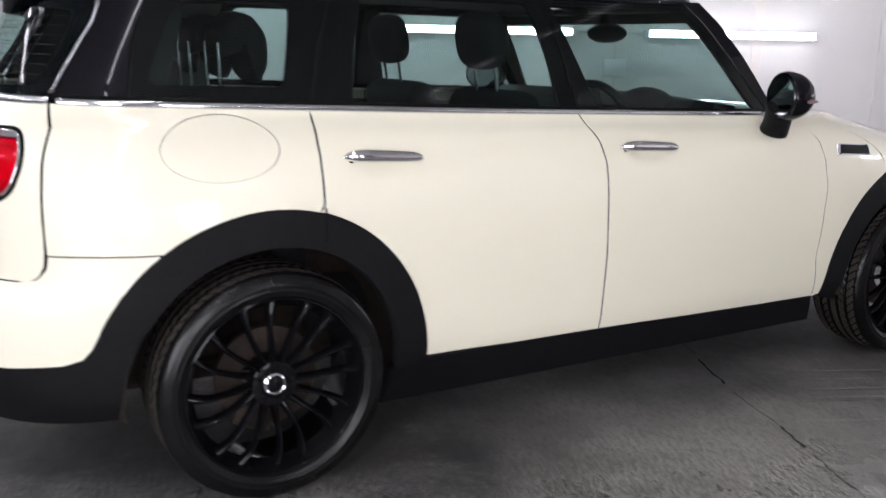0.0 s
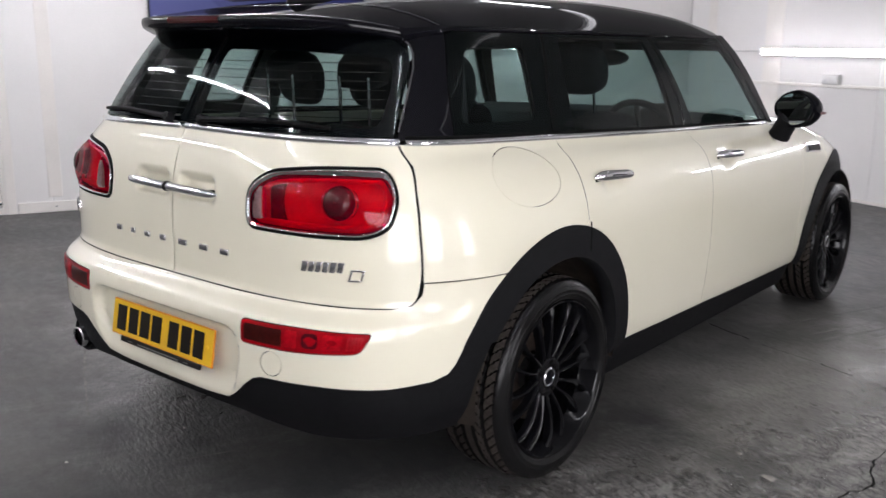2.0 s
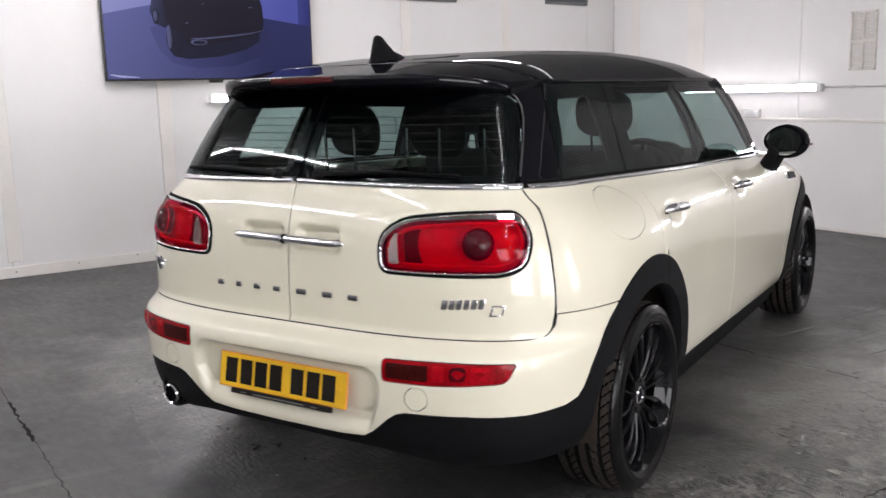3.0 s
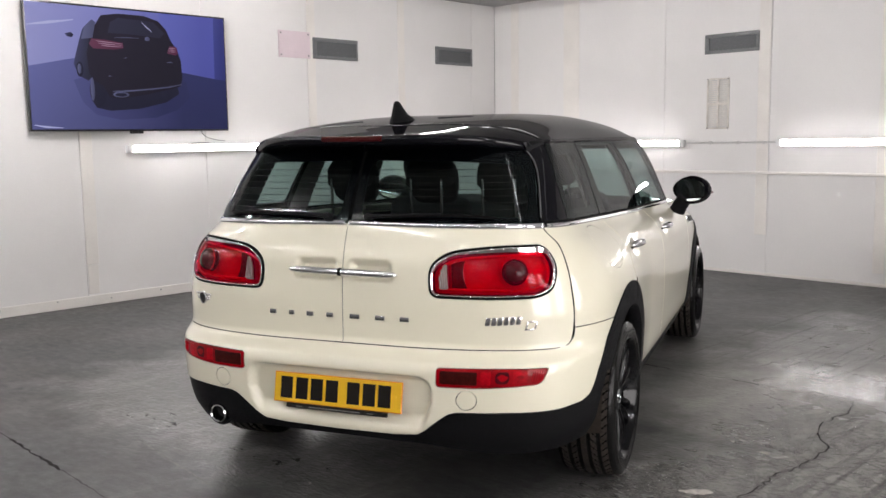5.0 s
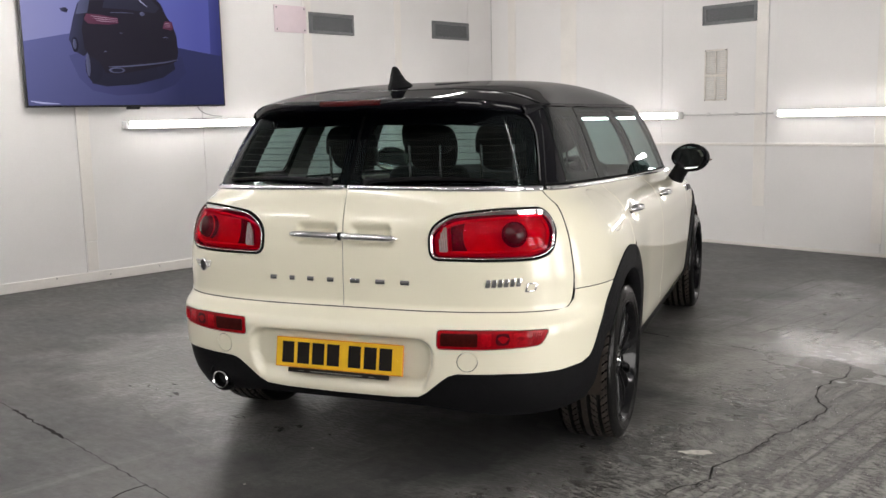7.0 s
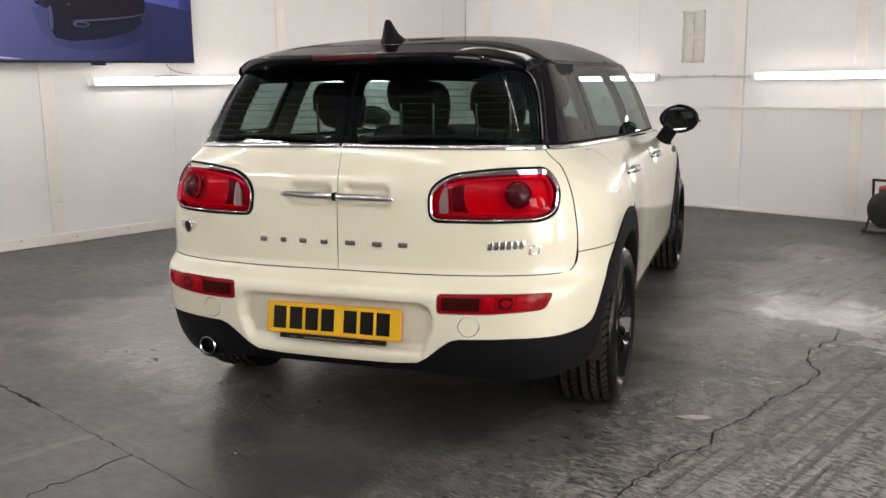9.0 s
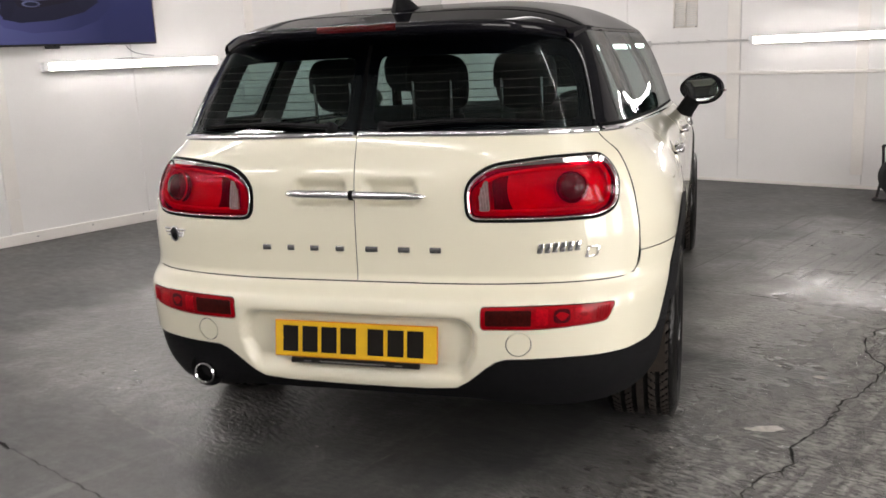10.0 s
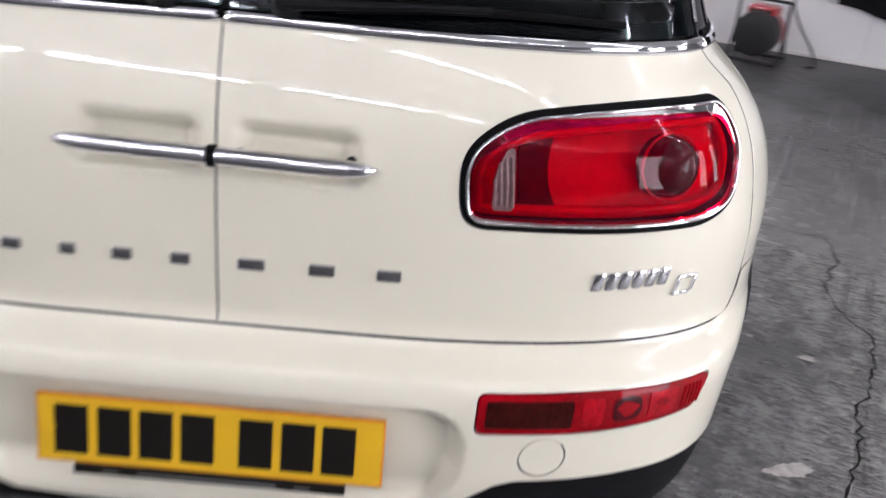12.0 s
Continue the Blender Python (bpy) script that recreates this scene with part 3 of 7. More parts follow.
# ---- strip lamps on the walls
def strip_lamp(at, along, length, glow=None):
    """A batten with one bare tube; its back lies on the wall, out is the way into the room."""
    turn = {"top": 0.0, "x-": 0.0, "x+": math.pi, "y+": math.pi / 2, "y-": -math.pi / 2}[along]
    root = room_thing("strip_lamp", at, "lit white strip lamp on a slim wall batten", "strip lamp", "strip lamps on the walls", turn)
    if along == "top":
        root.rotation_euler = (math.pi / 2, 0, ROOM_TURN)
        root["label"], root["group"] = "lit white fluorescent tube on a slim ceiling batten", "strip lamps on the ceiling"
    h = length / 2
    bm = bmesh.new()
    if along == "top":
        box(bm, (-h, -0.03, -0.022), (h, 0.0, 0.022), 0.005)
    else:
        box(bm, (-h, -0.060, -0.032), (h, 0.0, 0.032), 0.003)
    part("batten", bm, M_LAMPBODY, root, smooth_angle=30)
    for s in (-1, 1):
        bm = bmesh.new()
        box(bm, (s * h - 0.022, -0.072, -0.034 if along != "top" else -0.019), (s * h + 0.022, -0.008, 0.034 if along != "top" else 0.019), 0.006)
        part("end_cap", bm, M_LAMPBODY, root, "white plastic end cap", smooth_angle=30)
    bm = bmesh.new()
    if along == "top":
        rod(bm, (-h + 0.02, -0.055, 0), (h - 0.02, -0.055, 0), 0.0185, n=14)
    else:
        box(bm, (-h + 0.022, -0.0720, -0.027), (h - 0.022, -0.0602, 0.027), 0.008, 3)
    part("tube", bm, glow or M_TUBE_WALL, root, "glowing white diffuser" if along != "top" else "glowing white glass tube")
    return root


LAMP_Z, WEST_LAMP_Z = 1.29, 1.32
for a, b in ((-4.695, -3.124), (-2.492, -0.962)):
    strip_lamp((WEST_FACE, (a + b) / 2, WEST_LAMP_Z), "y+", b - a)
for a, b in ((0.95, 2.5), (3.53, 5.03)):
    strip_lamp(((a + b) / 2, NORTH_FACE, LAMP_Z), "x-", b - a, M_TUBE_NORTH)
for y, powers in TUBE_ROWS.items():
    for a, power in zip(TUBE_X, powers):
        strip_lamp((a, y, HEIGHT), "top", 1.5, glowing("white_fluorescent_tube", (1.0, 0.985, 0.975), power))

# conduit between the lamps and leads
bm = bmesh.new()
rod(bm, (2.53, NORTH_FACE - 0.010, LAMP_Z + 0.004), (3.50, NORTH_FACE - 0.010, LAMP_Z + 0.004), 0.0085, n=10)
for x in (2.8, 3.1, 3.36):
    box(bm, (x - 0.012, NORTH_FACE - 0.02, LAMP_Z - 0.012), (x + 0.012, NORTH_FACE, LAMP_Z + 0.02), 0.002)
tagged(in_room(part("wall_conduit", bm, M_CONDUIT)), "thin painted conduit clipped between two wall lamps", "conduit", kind="structure")
bm = bmesh.new()
rod(bm, (WEST_FACE + 0.010, -3.104, WEST_LAMP_Z + 0.004), (WEST_FACE + 0.010, -2.512, WEST_LAMP_Z + 0.004), 0.0085, n=10)
tagged(in_room(part("wall_conduit", bm, M_CONDUIT)), "thin painted conduit clipped between two wall lamps", "conduit", kind="structure")
bm = bmesh.new()
rod(bm, (0.02 + WEST_FACE, NORTH_FACE - 0.010, LAMP_Z + 0.004), (0.93, NORTH_FACE - 0.010, LAMP_Z + 0.004), 0.0085, n=10)
tagged(in_room(part("wall_conduit", bm, M_CONDUIT)), "thin painted conduit running into the corner", "conduit", kind="structure")


def lead(points, r, material, label):
    """A slack cable through places in the room."""
    pts = [Vector(p) for p in points]
    fine = []
    for i in range(len(pts) - 1):
        p0, p1, p2, p3 = pts[max(i - 1, 0)], pts[i], pts[i + 1], pts[min(i + 2, len(pts) - 1)]
        for k in range(6):
            t = k / 6
            fine.append(0.5 * ((2 * p1) + (p2 - p0) * t + (2 * p0 - 5 * p1 + 4 * p2 - p3) * t * t + (3 * p1 - p0 - 3 * p2 + p3) * t ** 3))
    fine.append(pts[-1])
    ob = part("cable", sweep(bmesh.new(), fine, r, 7), material)
    return tagged(in_room(ob), label, "cable")


lead([(WEST_FACE + 0.03, -4.144, 1.335), (WEST_FACE + 0.012, -4.073, 1.361), (WEST_FACE + 0.012, -3.94, 1.366), (WEST_FACE + 0.012, -3.818, 1.351)], 0.003, M_GREYDARK, "thin loose lead above a wall lamp")
lead([(WEST_FACE + 0.02, -4.002, 1.493), (WEST_FACE + 0.02, -3.94, 1.422), (WEST_FACE + 0.02, -3.838, 1.391), (WEST_FACE + 0.02, -3.736, 1.381)], 0.003, M_GREYDARK, "thin grey lead hanging below the wall screen")


# ---- fittings on the walls
def wall_vent(at, wide, high, west):
    root = room_thing("wall_vent", at, "grey metal slot vent with a recessed flap on the wall", "vent", "slot vents", math.pi / 2 if west else 0.0)
    bm = bmesh.new()
    for lo, hi in (((-wide / 2, -0.02, high / 2 - 0.035), (wide / 2, 0, high / 2)), ((-wide / 2, -0.02, -high / 2), (wide / 2, 0, -high / 2 + 0.03)),
                   ((-wide / 2, -0.02, -high / 2 + 0.03), (-wide / 2 + 0.045, 0, high / 2 - 0.035)), ((wide / 2 - 0.03, -0.02, -high / 2 + 0.03), (wide / 2, 0, high / 2 - 0.035))):
        box(bm, lo, hi, 0.003)
    part("vent_frame", bm, M_GREYMETAL, root, smooth_angle=30)
    bm = bmesh.new()
    box(bm, (-wide / 2 + 0.045, -0.008, -high / 2 + 0.03), (wide / 2 - 0.03, 0, high / 2 - 0.035))
    for k in (0.33, 0.66):
        z = -high / 2 + 0.03 + (high - 0.065) * k
        box(bm, (-wide / 2 + 0.05, -0.012, z - 0.002), (wide / 2 - 0.035, -0.008, z + 0.002))
    part("flap", bm, M_GREYDARK, root, smooth_angle=30)
    return root


wall_vent((WEST_FACE, -2.39, 2.3), 0.58, 0.21, True)
wall_vent((WEST_FACE, -0.646, 2.32), 0.60, 0.20, True)
wall_vent((WEST_FACE, -5.98, 2.259), 0.58, 0.21, True)
wall_vent((3.005, NORTH_FACE, 2.265), 0.57, 0.19, False)

root = room_thing("cover_plate", (WEST_FACE, -2.9, 2.32), "pale pink-white blank cover plate screwed to the wall", "cover plate", "", math.pi / 2)
part("plate", box(bmesh.new(), (-0.19, -0.012, -0.13), (0.19, 0, 0.13), 0.003), M_CREAMPLATE, root, smooth_angle=30)
for sx in (-0.165, 0.165):
    for sz in (-0.105, 0.105):
        bm = bmesh.new()
        rod(bm, (sx, -0.015, sz), (sx, -0.011, sz), 0.008, n=10)
        part("screw", bm, M_GREYMETAL, root)

root = room_thing("wall_grille", (2.87, NORTH_FACE, 1.68), "aged cream plastic louvre grille in two sections", "grille")
bm = bmesh.new()
for z0, z1 in ((0.235, 0.25), (-0.012, 0.012), (-0.25, -0.235)):
    box(bm, (-0.12, -0.014, z0), (0.12, 0, z1), 0.002)
for x0, x1 in ((-0.12, -0.105), (-0.008, 0.008), (0.105, 0.12)):
    box(bm, (x0, -0.0135, -0.25), (x1, 0, 0.25), 0.002)
part("grille_frame", bm, M_GRILLE, root, smooth_angle=30)
part("backing", box(bmesh.new(), (-0.11, -0.003, -0.24), (0.11, 0, 0.24)), M_CONDUIT, root, smooth_angle=0)
louvre = None
for col in (-0.0565, 0.0565):
    for k in range(22):
        z = (0.02 + 0.0195 * k) if k < 11 else (-0.02 - 0.0195 * (k - 11))
        if louvre is None:
            bm = bmesh.new()
            box(bm, (-0.046, -0.010, -0.003), (0.046, -0.003, 0.004), 0.0)
            bmesh.ops.rotate(bm, verts=bm.verts, cent=(0, 0, 0), matrix=Matrix.Rotation(radians(-25), 3, "X"))
            louvre = part("louvre", bm, M_GRILLE, root, smooth_angle=0)
            ob = louvre
        else:
            ob = new("louvre", louvre.data)
            ob.parent = root
        ob.location = (col, 0, z)
for sx in (-0.11, 0.11):
    for sz in (-0.242, 0.242):
        bm = bmesh.new()
        rod(bm, (sx, -0.017, sz), (sx, -0.013, sz), 0.006, n=8)
        part("screw", bm, M_GREYMETAL, root)


def socket_box(at, wide, high, west, label):
    root = room_thing("socket_box", at, label, "socket box", "", math.pi / 2 if west else 0.0)
    part("housing", box(bmesh.new(), (-wide / 2, -0.045, -high / 2), (wide / 2, 0, high / 2), 0.006), M_CONDUIT, root, smooth_angle=30)
    part("face_plate", box(bmesh.new(), (-wide / 2 + 0.01, -0.053, -high / 2 + 0.01), (wide / 2 - 0.01, -0.045, high / 2 - 0.01), 0.004), M_LAMPBODY, root, smooth_angle=30)
    for s in (-0.25, 0.25):
        part("switch", box(bmesh.new(), (s * wide - 0.012, -0.058, -0.018), (s * wide + 0.012, -0.053, 0.018), 0.002), M_LAMPBODY, root, smooth_angle=30)


socket_box((1.78, NORTH_FACE, 1.055), 0.18, 0.09, False, "grey surface-mounted double socket above the rail")
socket_box((WEST_FACE, -2.757, 1.025), 0.20, 0.15, True, "pale grey surface-mounted switch box on the wall")


# ---- screen on the west wall
def screen_material(name, base, left, low, power):
    m, nodes, links, b = nodes_of(name)
    co = nodes.new("ShaderNodeTexCoord")
    sep = nodes.new("ShaderNodeSeparateXYZ")
    links.new(co.outputs["Generated"], sep.inputs[0])
    ramp = nodes.new("ShaderNodeValToRGB")
    ramp.color_ramp.elements[0].color, ramp.color_ramp.elements[1].color = (*left, 1), (*base, 1)
    ramp.color_ramp.elements[1].position = 0.75
    links.new(sep.outputs["X"], ramp.inputs[0])
    fade = nodes.new("ShaderNodeMapRange")
    fade.inputs["From Min"].default_value, fade.inputs["From Max"].default_value = 0.0, 1.0
    fade.inputs["To Min"].default_value, fade.inputs["To Max"].default_value = low, 1.0
    links.new(sep.outputs["Z"], fade.inputs["Value"])
    mul = nodes.new("ShaderNodeVectorMath")
    mul.operation = "SCALE"
    links.new(ramp.outputs[0], mul.inputs[0])
    links.new(fade.outputs["Result"], mul.inputs["Scale"])
    b.inputs["Base Color"].default_value = (0.01, 0.01, 0.012, 1)
    b.inputs["Roughness"].default_value = 0.2
    b.inputs["Specular IOR Level"].default_value = 0.05
    links.new(mul.outputs[0], b.inputs["Emission Color"])
    b.inputs["Emission Strength"].default_value = power
    return m


TV_W, TV_H = 1.795, 1.03
tv = room_thing("wall_screen", (WEST_FACE + 0.03, -4.624, 1.989), "large flat wall screen showing a dark car on blue", "screen", "", math.pi / 2)
part("bezel", box(bmesh.new(), (-TV_W / 2, -0.045, -TV_H / 2), (TV_W / 2, 0.0, TV_H / 2), 0.006), M_TVFRAME, tv, smooth_angle=30)
part("wall_bracket", box(bmesh.new(), (-0.3, 0.0, -0.2), (0.3, 0.03, 0.2), 0.004), M_GREYDARK, tv, smooth_angle=30)
bm = bmesh.new()
box(bm, (-0.06, -0.035, -TV_H / 2 - 0.022), (0.06, -0.012, -TV_H / 2 + 0.002), 0.005)
part("sensor_lip", bm, M_TVFRAME, tv)


def picture(name, outline, material, depth):
    """A flat patch of the screen's picture; outline in fractions of the screen, from its lower left."""
    bm = bmesh.new()
    w, h = TV_W - 0.026, TV_H - 0.030
    vs = [bm.verts.new(((u - 0.5) * w, -0.0455 - depth, (v - 0.5) * h)) for u, v in outline]
    bm.faces.new(vs)
    bmesh.ops.triangulate(bm, faces=bm.faces)
    return part(name, bm, material, tv, smooth_angle=0)


S_BACK = screen_material("screen_blue_wall", (0.09, 0.10, 0.36), (0.26, 0.27, 0.52), 0.85, 1.0)
S_SIDE = screen_material("screen_side_wall", (0.07, 0.08, 0.33), (0.10, 0.115, 0.40), 0.9, 1.0)
S_END = screen_material("screen_end_wall", (0.028, 0.034, 0.17), (0.04, 0.05, 0.22), 0.8, 1.0)
S_FLOOR = screen_material("screen_dark_floor", (0.020, 0.024, 0.095), (0.11, 0.12, 0.31), 0.75, 1.0)
S_SHADE = screen_material("screen_car_shadow", (0.017, 0.020, 0.078), (0.060, 0.066, 0.19), 0.9, 1.0)
S_DEEP = screen_material("screen_deep_shadow", (0.008, 0.008, 0.022), (0.010, 0.010, 0.026), 0.9, 1.0)
S_CAR = screen_material("screen_dark_car", (0.008, 0.006, 0.014), (0.012, 0.009, 0.020), 0.8, 1.0)
S_FLANK = screen_material("screen_car_flank", (0.020, 0.020, 0.045), (0.05, 0.055, 0.13), 0.5, 1.0)
S_GLASS = screen_material("screen_car_glass", (0.014, 0.013, 0.030), (0.020, 0.020, 0.045), 0.9, 1.0)
S_LAMP = screen_material("screen_car_lamp", (0.075, 0.012, 0.040), (0.11, 0.030, 0.065), 0.9, 1.0)
S_GLINT = screen_material("screen_lamp_glint", (0.30, 0.17, 0.25), (0.34, 0.22, 0.30), 0.9, 1.0)
S_LIGHT = screen_material("screen_light_line", (0.36, 0.38, 0.62), (0.42, 0.44, 0.68), 0.9, 1.0)
S_SHINE = screen_material("screen_dull_shine", (0.06, 0.065, 0.13), (0.10, 0.11, 0.21), 0.9, 1.0)


def oval(u, v, a, b, n=18):
    return [(u + a * math.cos(2 * math.pi * k / n), v + b * math.sin(2 * math.pi * k / n)) for k in range(n)]


def stroke(name, points, half, material, depth):
    """A thin line of the picture along points, tapering at its ends."""
    last = len(points) - 1
    wide = [half * (0.35 if k in (0, last) else 1.0) for k in range(last + 1)]
    return picture(name, [(u, v + w) for (u, v), w in zip(points, wide)] + [(u, v - w) for (u, v), w in reversed(list(zip(points, wide)))], material, depth)


picture("picture_wall", [(0, 0), (1, 0), (1, 1), (0, 1)], S_BACK, 0.0)
picture("picture_side_wall", [(0.66, 0.44), (0.935, 0.42), (0.94, 1.0), (0.64, 1.0)], S_SIDE, 0.0004)
picture("picture_end_wall", [(0.935, 0.40), (1.0, 0.38), (1.0, 1.0), (0.94, 1.0)], S_END, 0.0004)
picture("picture_floor", [(0, 0), (1, 0), (1, 0.44), (0.93, 0.455), (0.75, 0.50), (0.26, 0.59), (0.2, 0.575), (0, 0.50)], S_FLOOR, 0.0006)
picture("picture_shadow", [(0.20, 0.40), (0.24, 0.22), (0.30, 0.12), (0.42, 0.08), (0.60, 0.10), (0.72, 0.17), (0.79, 0.28), (0.77, 0.42), (0.3, 0.46)], S_SHADE, 0.0008)
picture("picture_deep_shadow", [(0.29, 0.30), (0.30, 0.18), (0.37, 0.155), (0.52, 0.175), (0.66, 0.235), (0.73, 0.31), (0.72, 0.42), (0.3, 0.42)], S_DEEP, 0.0010)
picture("picture_car_flank", [(0.215, 0.60), (0.205, 0.53), (0.225, 0.44), (0.27, 0.40), (0.30, 0.45), (0.31, 0.70), (0.30, 0.90), (0.255, 0.82), (0.235, 0.72)], S_FLANK, 0.0012)
picture("picture_front_wheel", oval(0.232, 0.49, 0.016, 0.062), S_DEEP, 0.0014)
picture("picture_wheel_rim", oval(0.230, 0.495, 0.009, 0.042), S_SHINE, 0.0015)
picture("picture_rear_wheel", oval(0.315, 0.32, 0.042, 0.135), S_DEEP, 0.0014)
picture("picture_wheel_rim", oval(0.287, 0.33, 0.010, 0.095), S_SHINE, 0.0016)
picture("picture_far_wheel", oval(0.665, 0.33, 0.035, 0.075), S_DEEP, 0.0012)
picture("picture_car_body", [(0.268, 0.62), (0.275, 0.46), (0.30, 0.40), (0.34, 0.36), (0.37, 0.27), (0.42, 0.255), (0.56, 0.30), (0.70, 0.355), (0.74, 0.38), (0.752, 0.45),
                             (0.748, 0.60), (0.728, 0.70), (0.70, 0.76), (0.675, 0.86), (0.635, 0.93), (0.56, 0.965), (0.43, 0.965),
                             (0.345, 0.94), (0.315, 0.86), (0.285, 0.74)], S_CAR, 0.0018)
picture("picture_side_window", [(0.245, 0.735), (0.30, 0.75), (0.318, 0.88), (0.30, 0.90), (0.262, 0.83)], S_SHINE, 0.0020)
picture("picture_rear_window", [(0.375, 0.80), (0.50, 0.80), (0.64, 0.785), (0.665, 0.83), (0.61, 0.92), (0.43, 0.93), (0.39, 0.89)], S_GLASS, 0.0021)
picture("picture_lamp", [(0.282, 0.70), (0.30, 0.665), (0.40, 0.665), (0.45, 0.68), (0.446, 0.725), (0.36, 0.742), (0.295, 0.745)], S_LAMP, 0.0021)
picture("picture_lamp", [(0.675, 0.66), (0.72, 0.645), (0.734, 0.665), (0.728, 0.72), (0.69, 0.722)], S_LAMP, 0.0021)
for k in range(3):
    stroke("picture_lamp_glint", [(0.315 + 0.012 * k, 0.728 - 0.017 * k), (0.37, 0.722 - 0.016 * k), (0.445, 0.716 - 0.013 * k)], 0.0042, S_GLINT, 0.0024)
    stroke("picture_lamp_glint", [(0.685, 0.705 - 0.015 * k), (0.705, 0.706 - 0.015 * k), (0.722, 0.708 - 0.016 * k)], 0.0032, S_GLINT, 0.0024)
stroke("picture_chrome_line", [(0.41, 0.765), (0.48, 0.772), (0.53, 0.772)], 0.0035, S_SHINE, 0.0024)
picture("picture_badge", oval(0.573, 0.772, 0.013, 0.018), S_SHINE, 0.0024)
picture("picture_mirror", [(0.172, 0.772), (0.20, 0.785), (0.212, 0.765), (0.203, 0.742), (0.18, 0.75)], S_FLANK, 0.0018)
stroke("picture_bumper_line", [(0.385, 0.318), (0.47, 0.325), (0.58, 0.345), (0.68, 0.368), (0.748, 0.395)], 0.0060, S_SHINE, 0.0024)
picture("picture_exhaust", oval(0.425, 0.292, 0.040, 0.024), S_SHINE, 0.0024)
picture("picture_exhaust_hole", oval(0.425, 0.290, 0.030, 0.015), S_DEEP, 0.0027)
stroke("picture_glass_line", [(0.545, 0.91), (0.572, 0.87), (0.60, 0.835)], 0.006, S_LIGHT, 0.0025)
stroke("picture_body_glint", [(0.366, 0.44), (0.374, 0.446), (0.382, 0.442)], 0.005, S_SHINE, 0.0024)
stroke("picture_body_glint", [(0.45, 0.60), (0.458, 0.602), (0.466, 0.60)], 0.004, S_SHINE, 0.0024)
stroke("picture_body_glint", [(0.672, 0.58), (0.69, 0.585), (0.705, 0.58)], 0.004, S_SHINE, 0.0024)
stroke("picture_tube", [(0.0, 0.82), (0.10, 0.85), (0.215, 0.885)], 0.012, S_LIGHT, 0.0008)
stroke("picture_floor_glint", [(0.01, 0.035), (0.06, 0.02), (0.14, 0.012)], 0.008, S_LIGHT, 0.0010)


# ---- marks on the floor
def crack(name, points, width, label, material, lift=0.0012, jitter=0.012, step=0.03):
    """A ragged dark line of uneven width on the floor."""
    rng = random.Random(len(points) * 7 + 3)
    verts, faces = [], []
    pts = []
    for (x0, y0), (x1, y1) in zip(points, points[1:]):
        d = math.hypot(x1 - x0, y1 - y0)
        k = max(1, int(d / step))
        for i in range(k):
            t = i / k
            pts.append((x0 + (x1 - x0) * t + rng.uniform(-jitter, jitter), y0 + (y1 - y0) * t + rng.uniform(-jitter, jitter)))
    pts.append(points[-1])
    for i, (x, y) in enumerate(pts):
        ax, ay = pts[max(i - 1, 0)]
        bx, by = pts[min(i + 1, len(pts) - 1)]
        d = math.hypot(bx - ax, by - ay) or 1
        nx, ny = -(by - ay) / d, (bx - ax) / d
        w = width * rng.uniform(0.35, 1.3) * 0.5
        verts += [(x + nx * w, y + ny * w, lift), (x - nx * w, y - ny * w, lift)]
    for i in range(len(pts) - 1):
        faces.append((2 * i, 2 * i + 1, 2 * i + 3, 2 * i + 2))
    ob = mesh_object(name, verts, faces, material, smooth_faces=False)
    return tagged(in_room(ob), label, name.replace("_", " "), kind="structure")


crack("floor_crack", [(5.66, -3.63), (5.71, -3.83), (5.69, -4.04), (5.72, -4.21), (5.78, -4.32), (5.85, -4.39), (5.86, -4.58), (5.85, -4.73), (5.82, -4.87), (5.84, -5.05), (5.81, -5.24),
                      (5.81, -5.37), (5.84, -5.44), (5.81, -5.60), (5.80, -5.9), (5.83, -6.2), (5.79, -6.5), (5.81, -6.85)], 0.008, "ragged dark crack running across the concrete floor", M_CRACK)
crack("floor_crack", [(4.36, -6.85), (4.365, -6.95), (4.39, -7.03), (4.38, -7.15), (4.41, -7.26), (4.40, -7.4)], 0.008, "short ragged crack leaving a floor joint", M_CRACK)
crack("floor_joint", [(0.0, -6.85), (3.1, -6.85)], 0.005, "sawn joint in the concrete floor", M_JOINT, 0.0008, 0.003)
crack("floor_joint", [(3.05, -6.85), (3.30, -6.855), (3.45, -6.85), (3.62, -6.855)], 0.014, "broken dark edge of a floor joint", M_CRACK, 0.0014, 0.006)
crack("floor_joint", [(3.62, -6.85), (4.5, -6.85), (5.2, -6.86)], 0.006, "sawn joint in the concrete floor", M_JOINT, 0.0008, 0.005)
crack("floor_joint", [(0.0, -3.59), (4.3, -3.66)], 0.005, "sawn joint in the concrete floor", M_JOINT, 0.0008, 0.003)
crack("floor_joint", [(4.35, -3.67), (4.62, -3.675)], 0.009, "broken dark edge of a floor joint", M_CRACK, 0.0012, 0.006)
crack("floor_joint", [(4.70, -3.675), (5.0, -3.645)], 0.004, "sawn joint in the concrete floor", M_JOINT, 0.0008, 0.004)
crack("floor_joint", [(5.0, -3.645), (5.16, -3.64)], 0.010, "broken dark edge of a floor joint", M_CRACK, 0.0012, 0.006)
crack("floor_joint", [(5.2, -3.64), (5.66, -3.63)], 0.006, "sawn joint in the concrete floor", M_CRACK, 0.0008, 0.006)


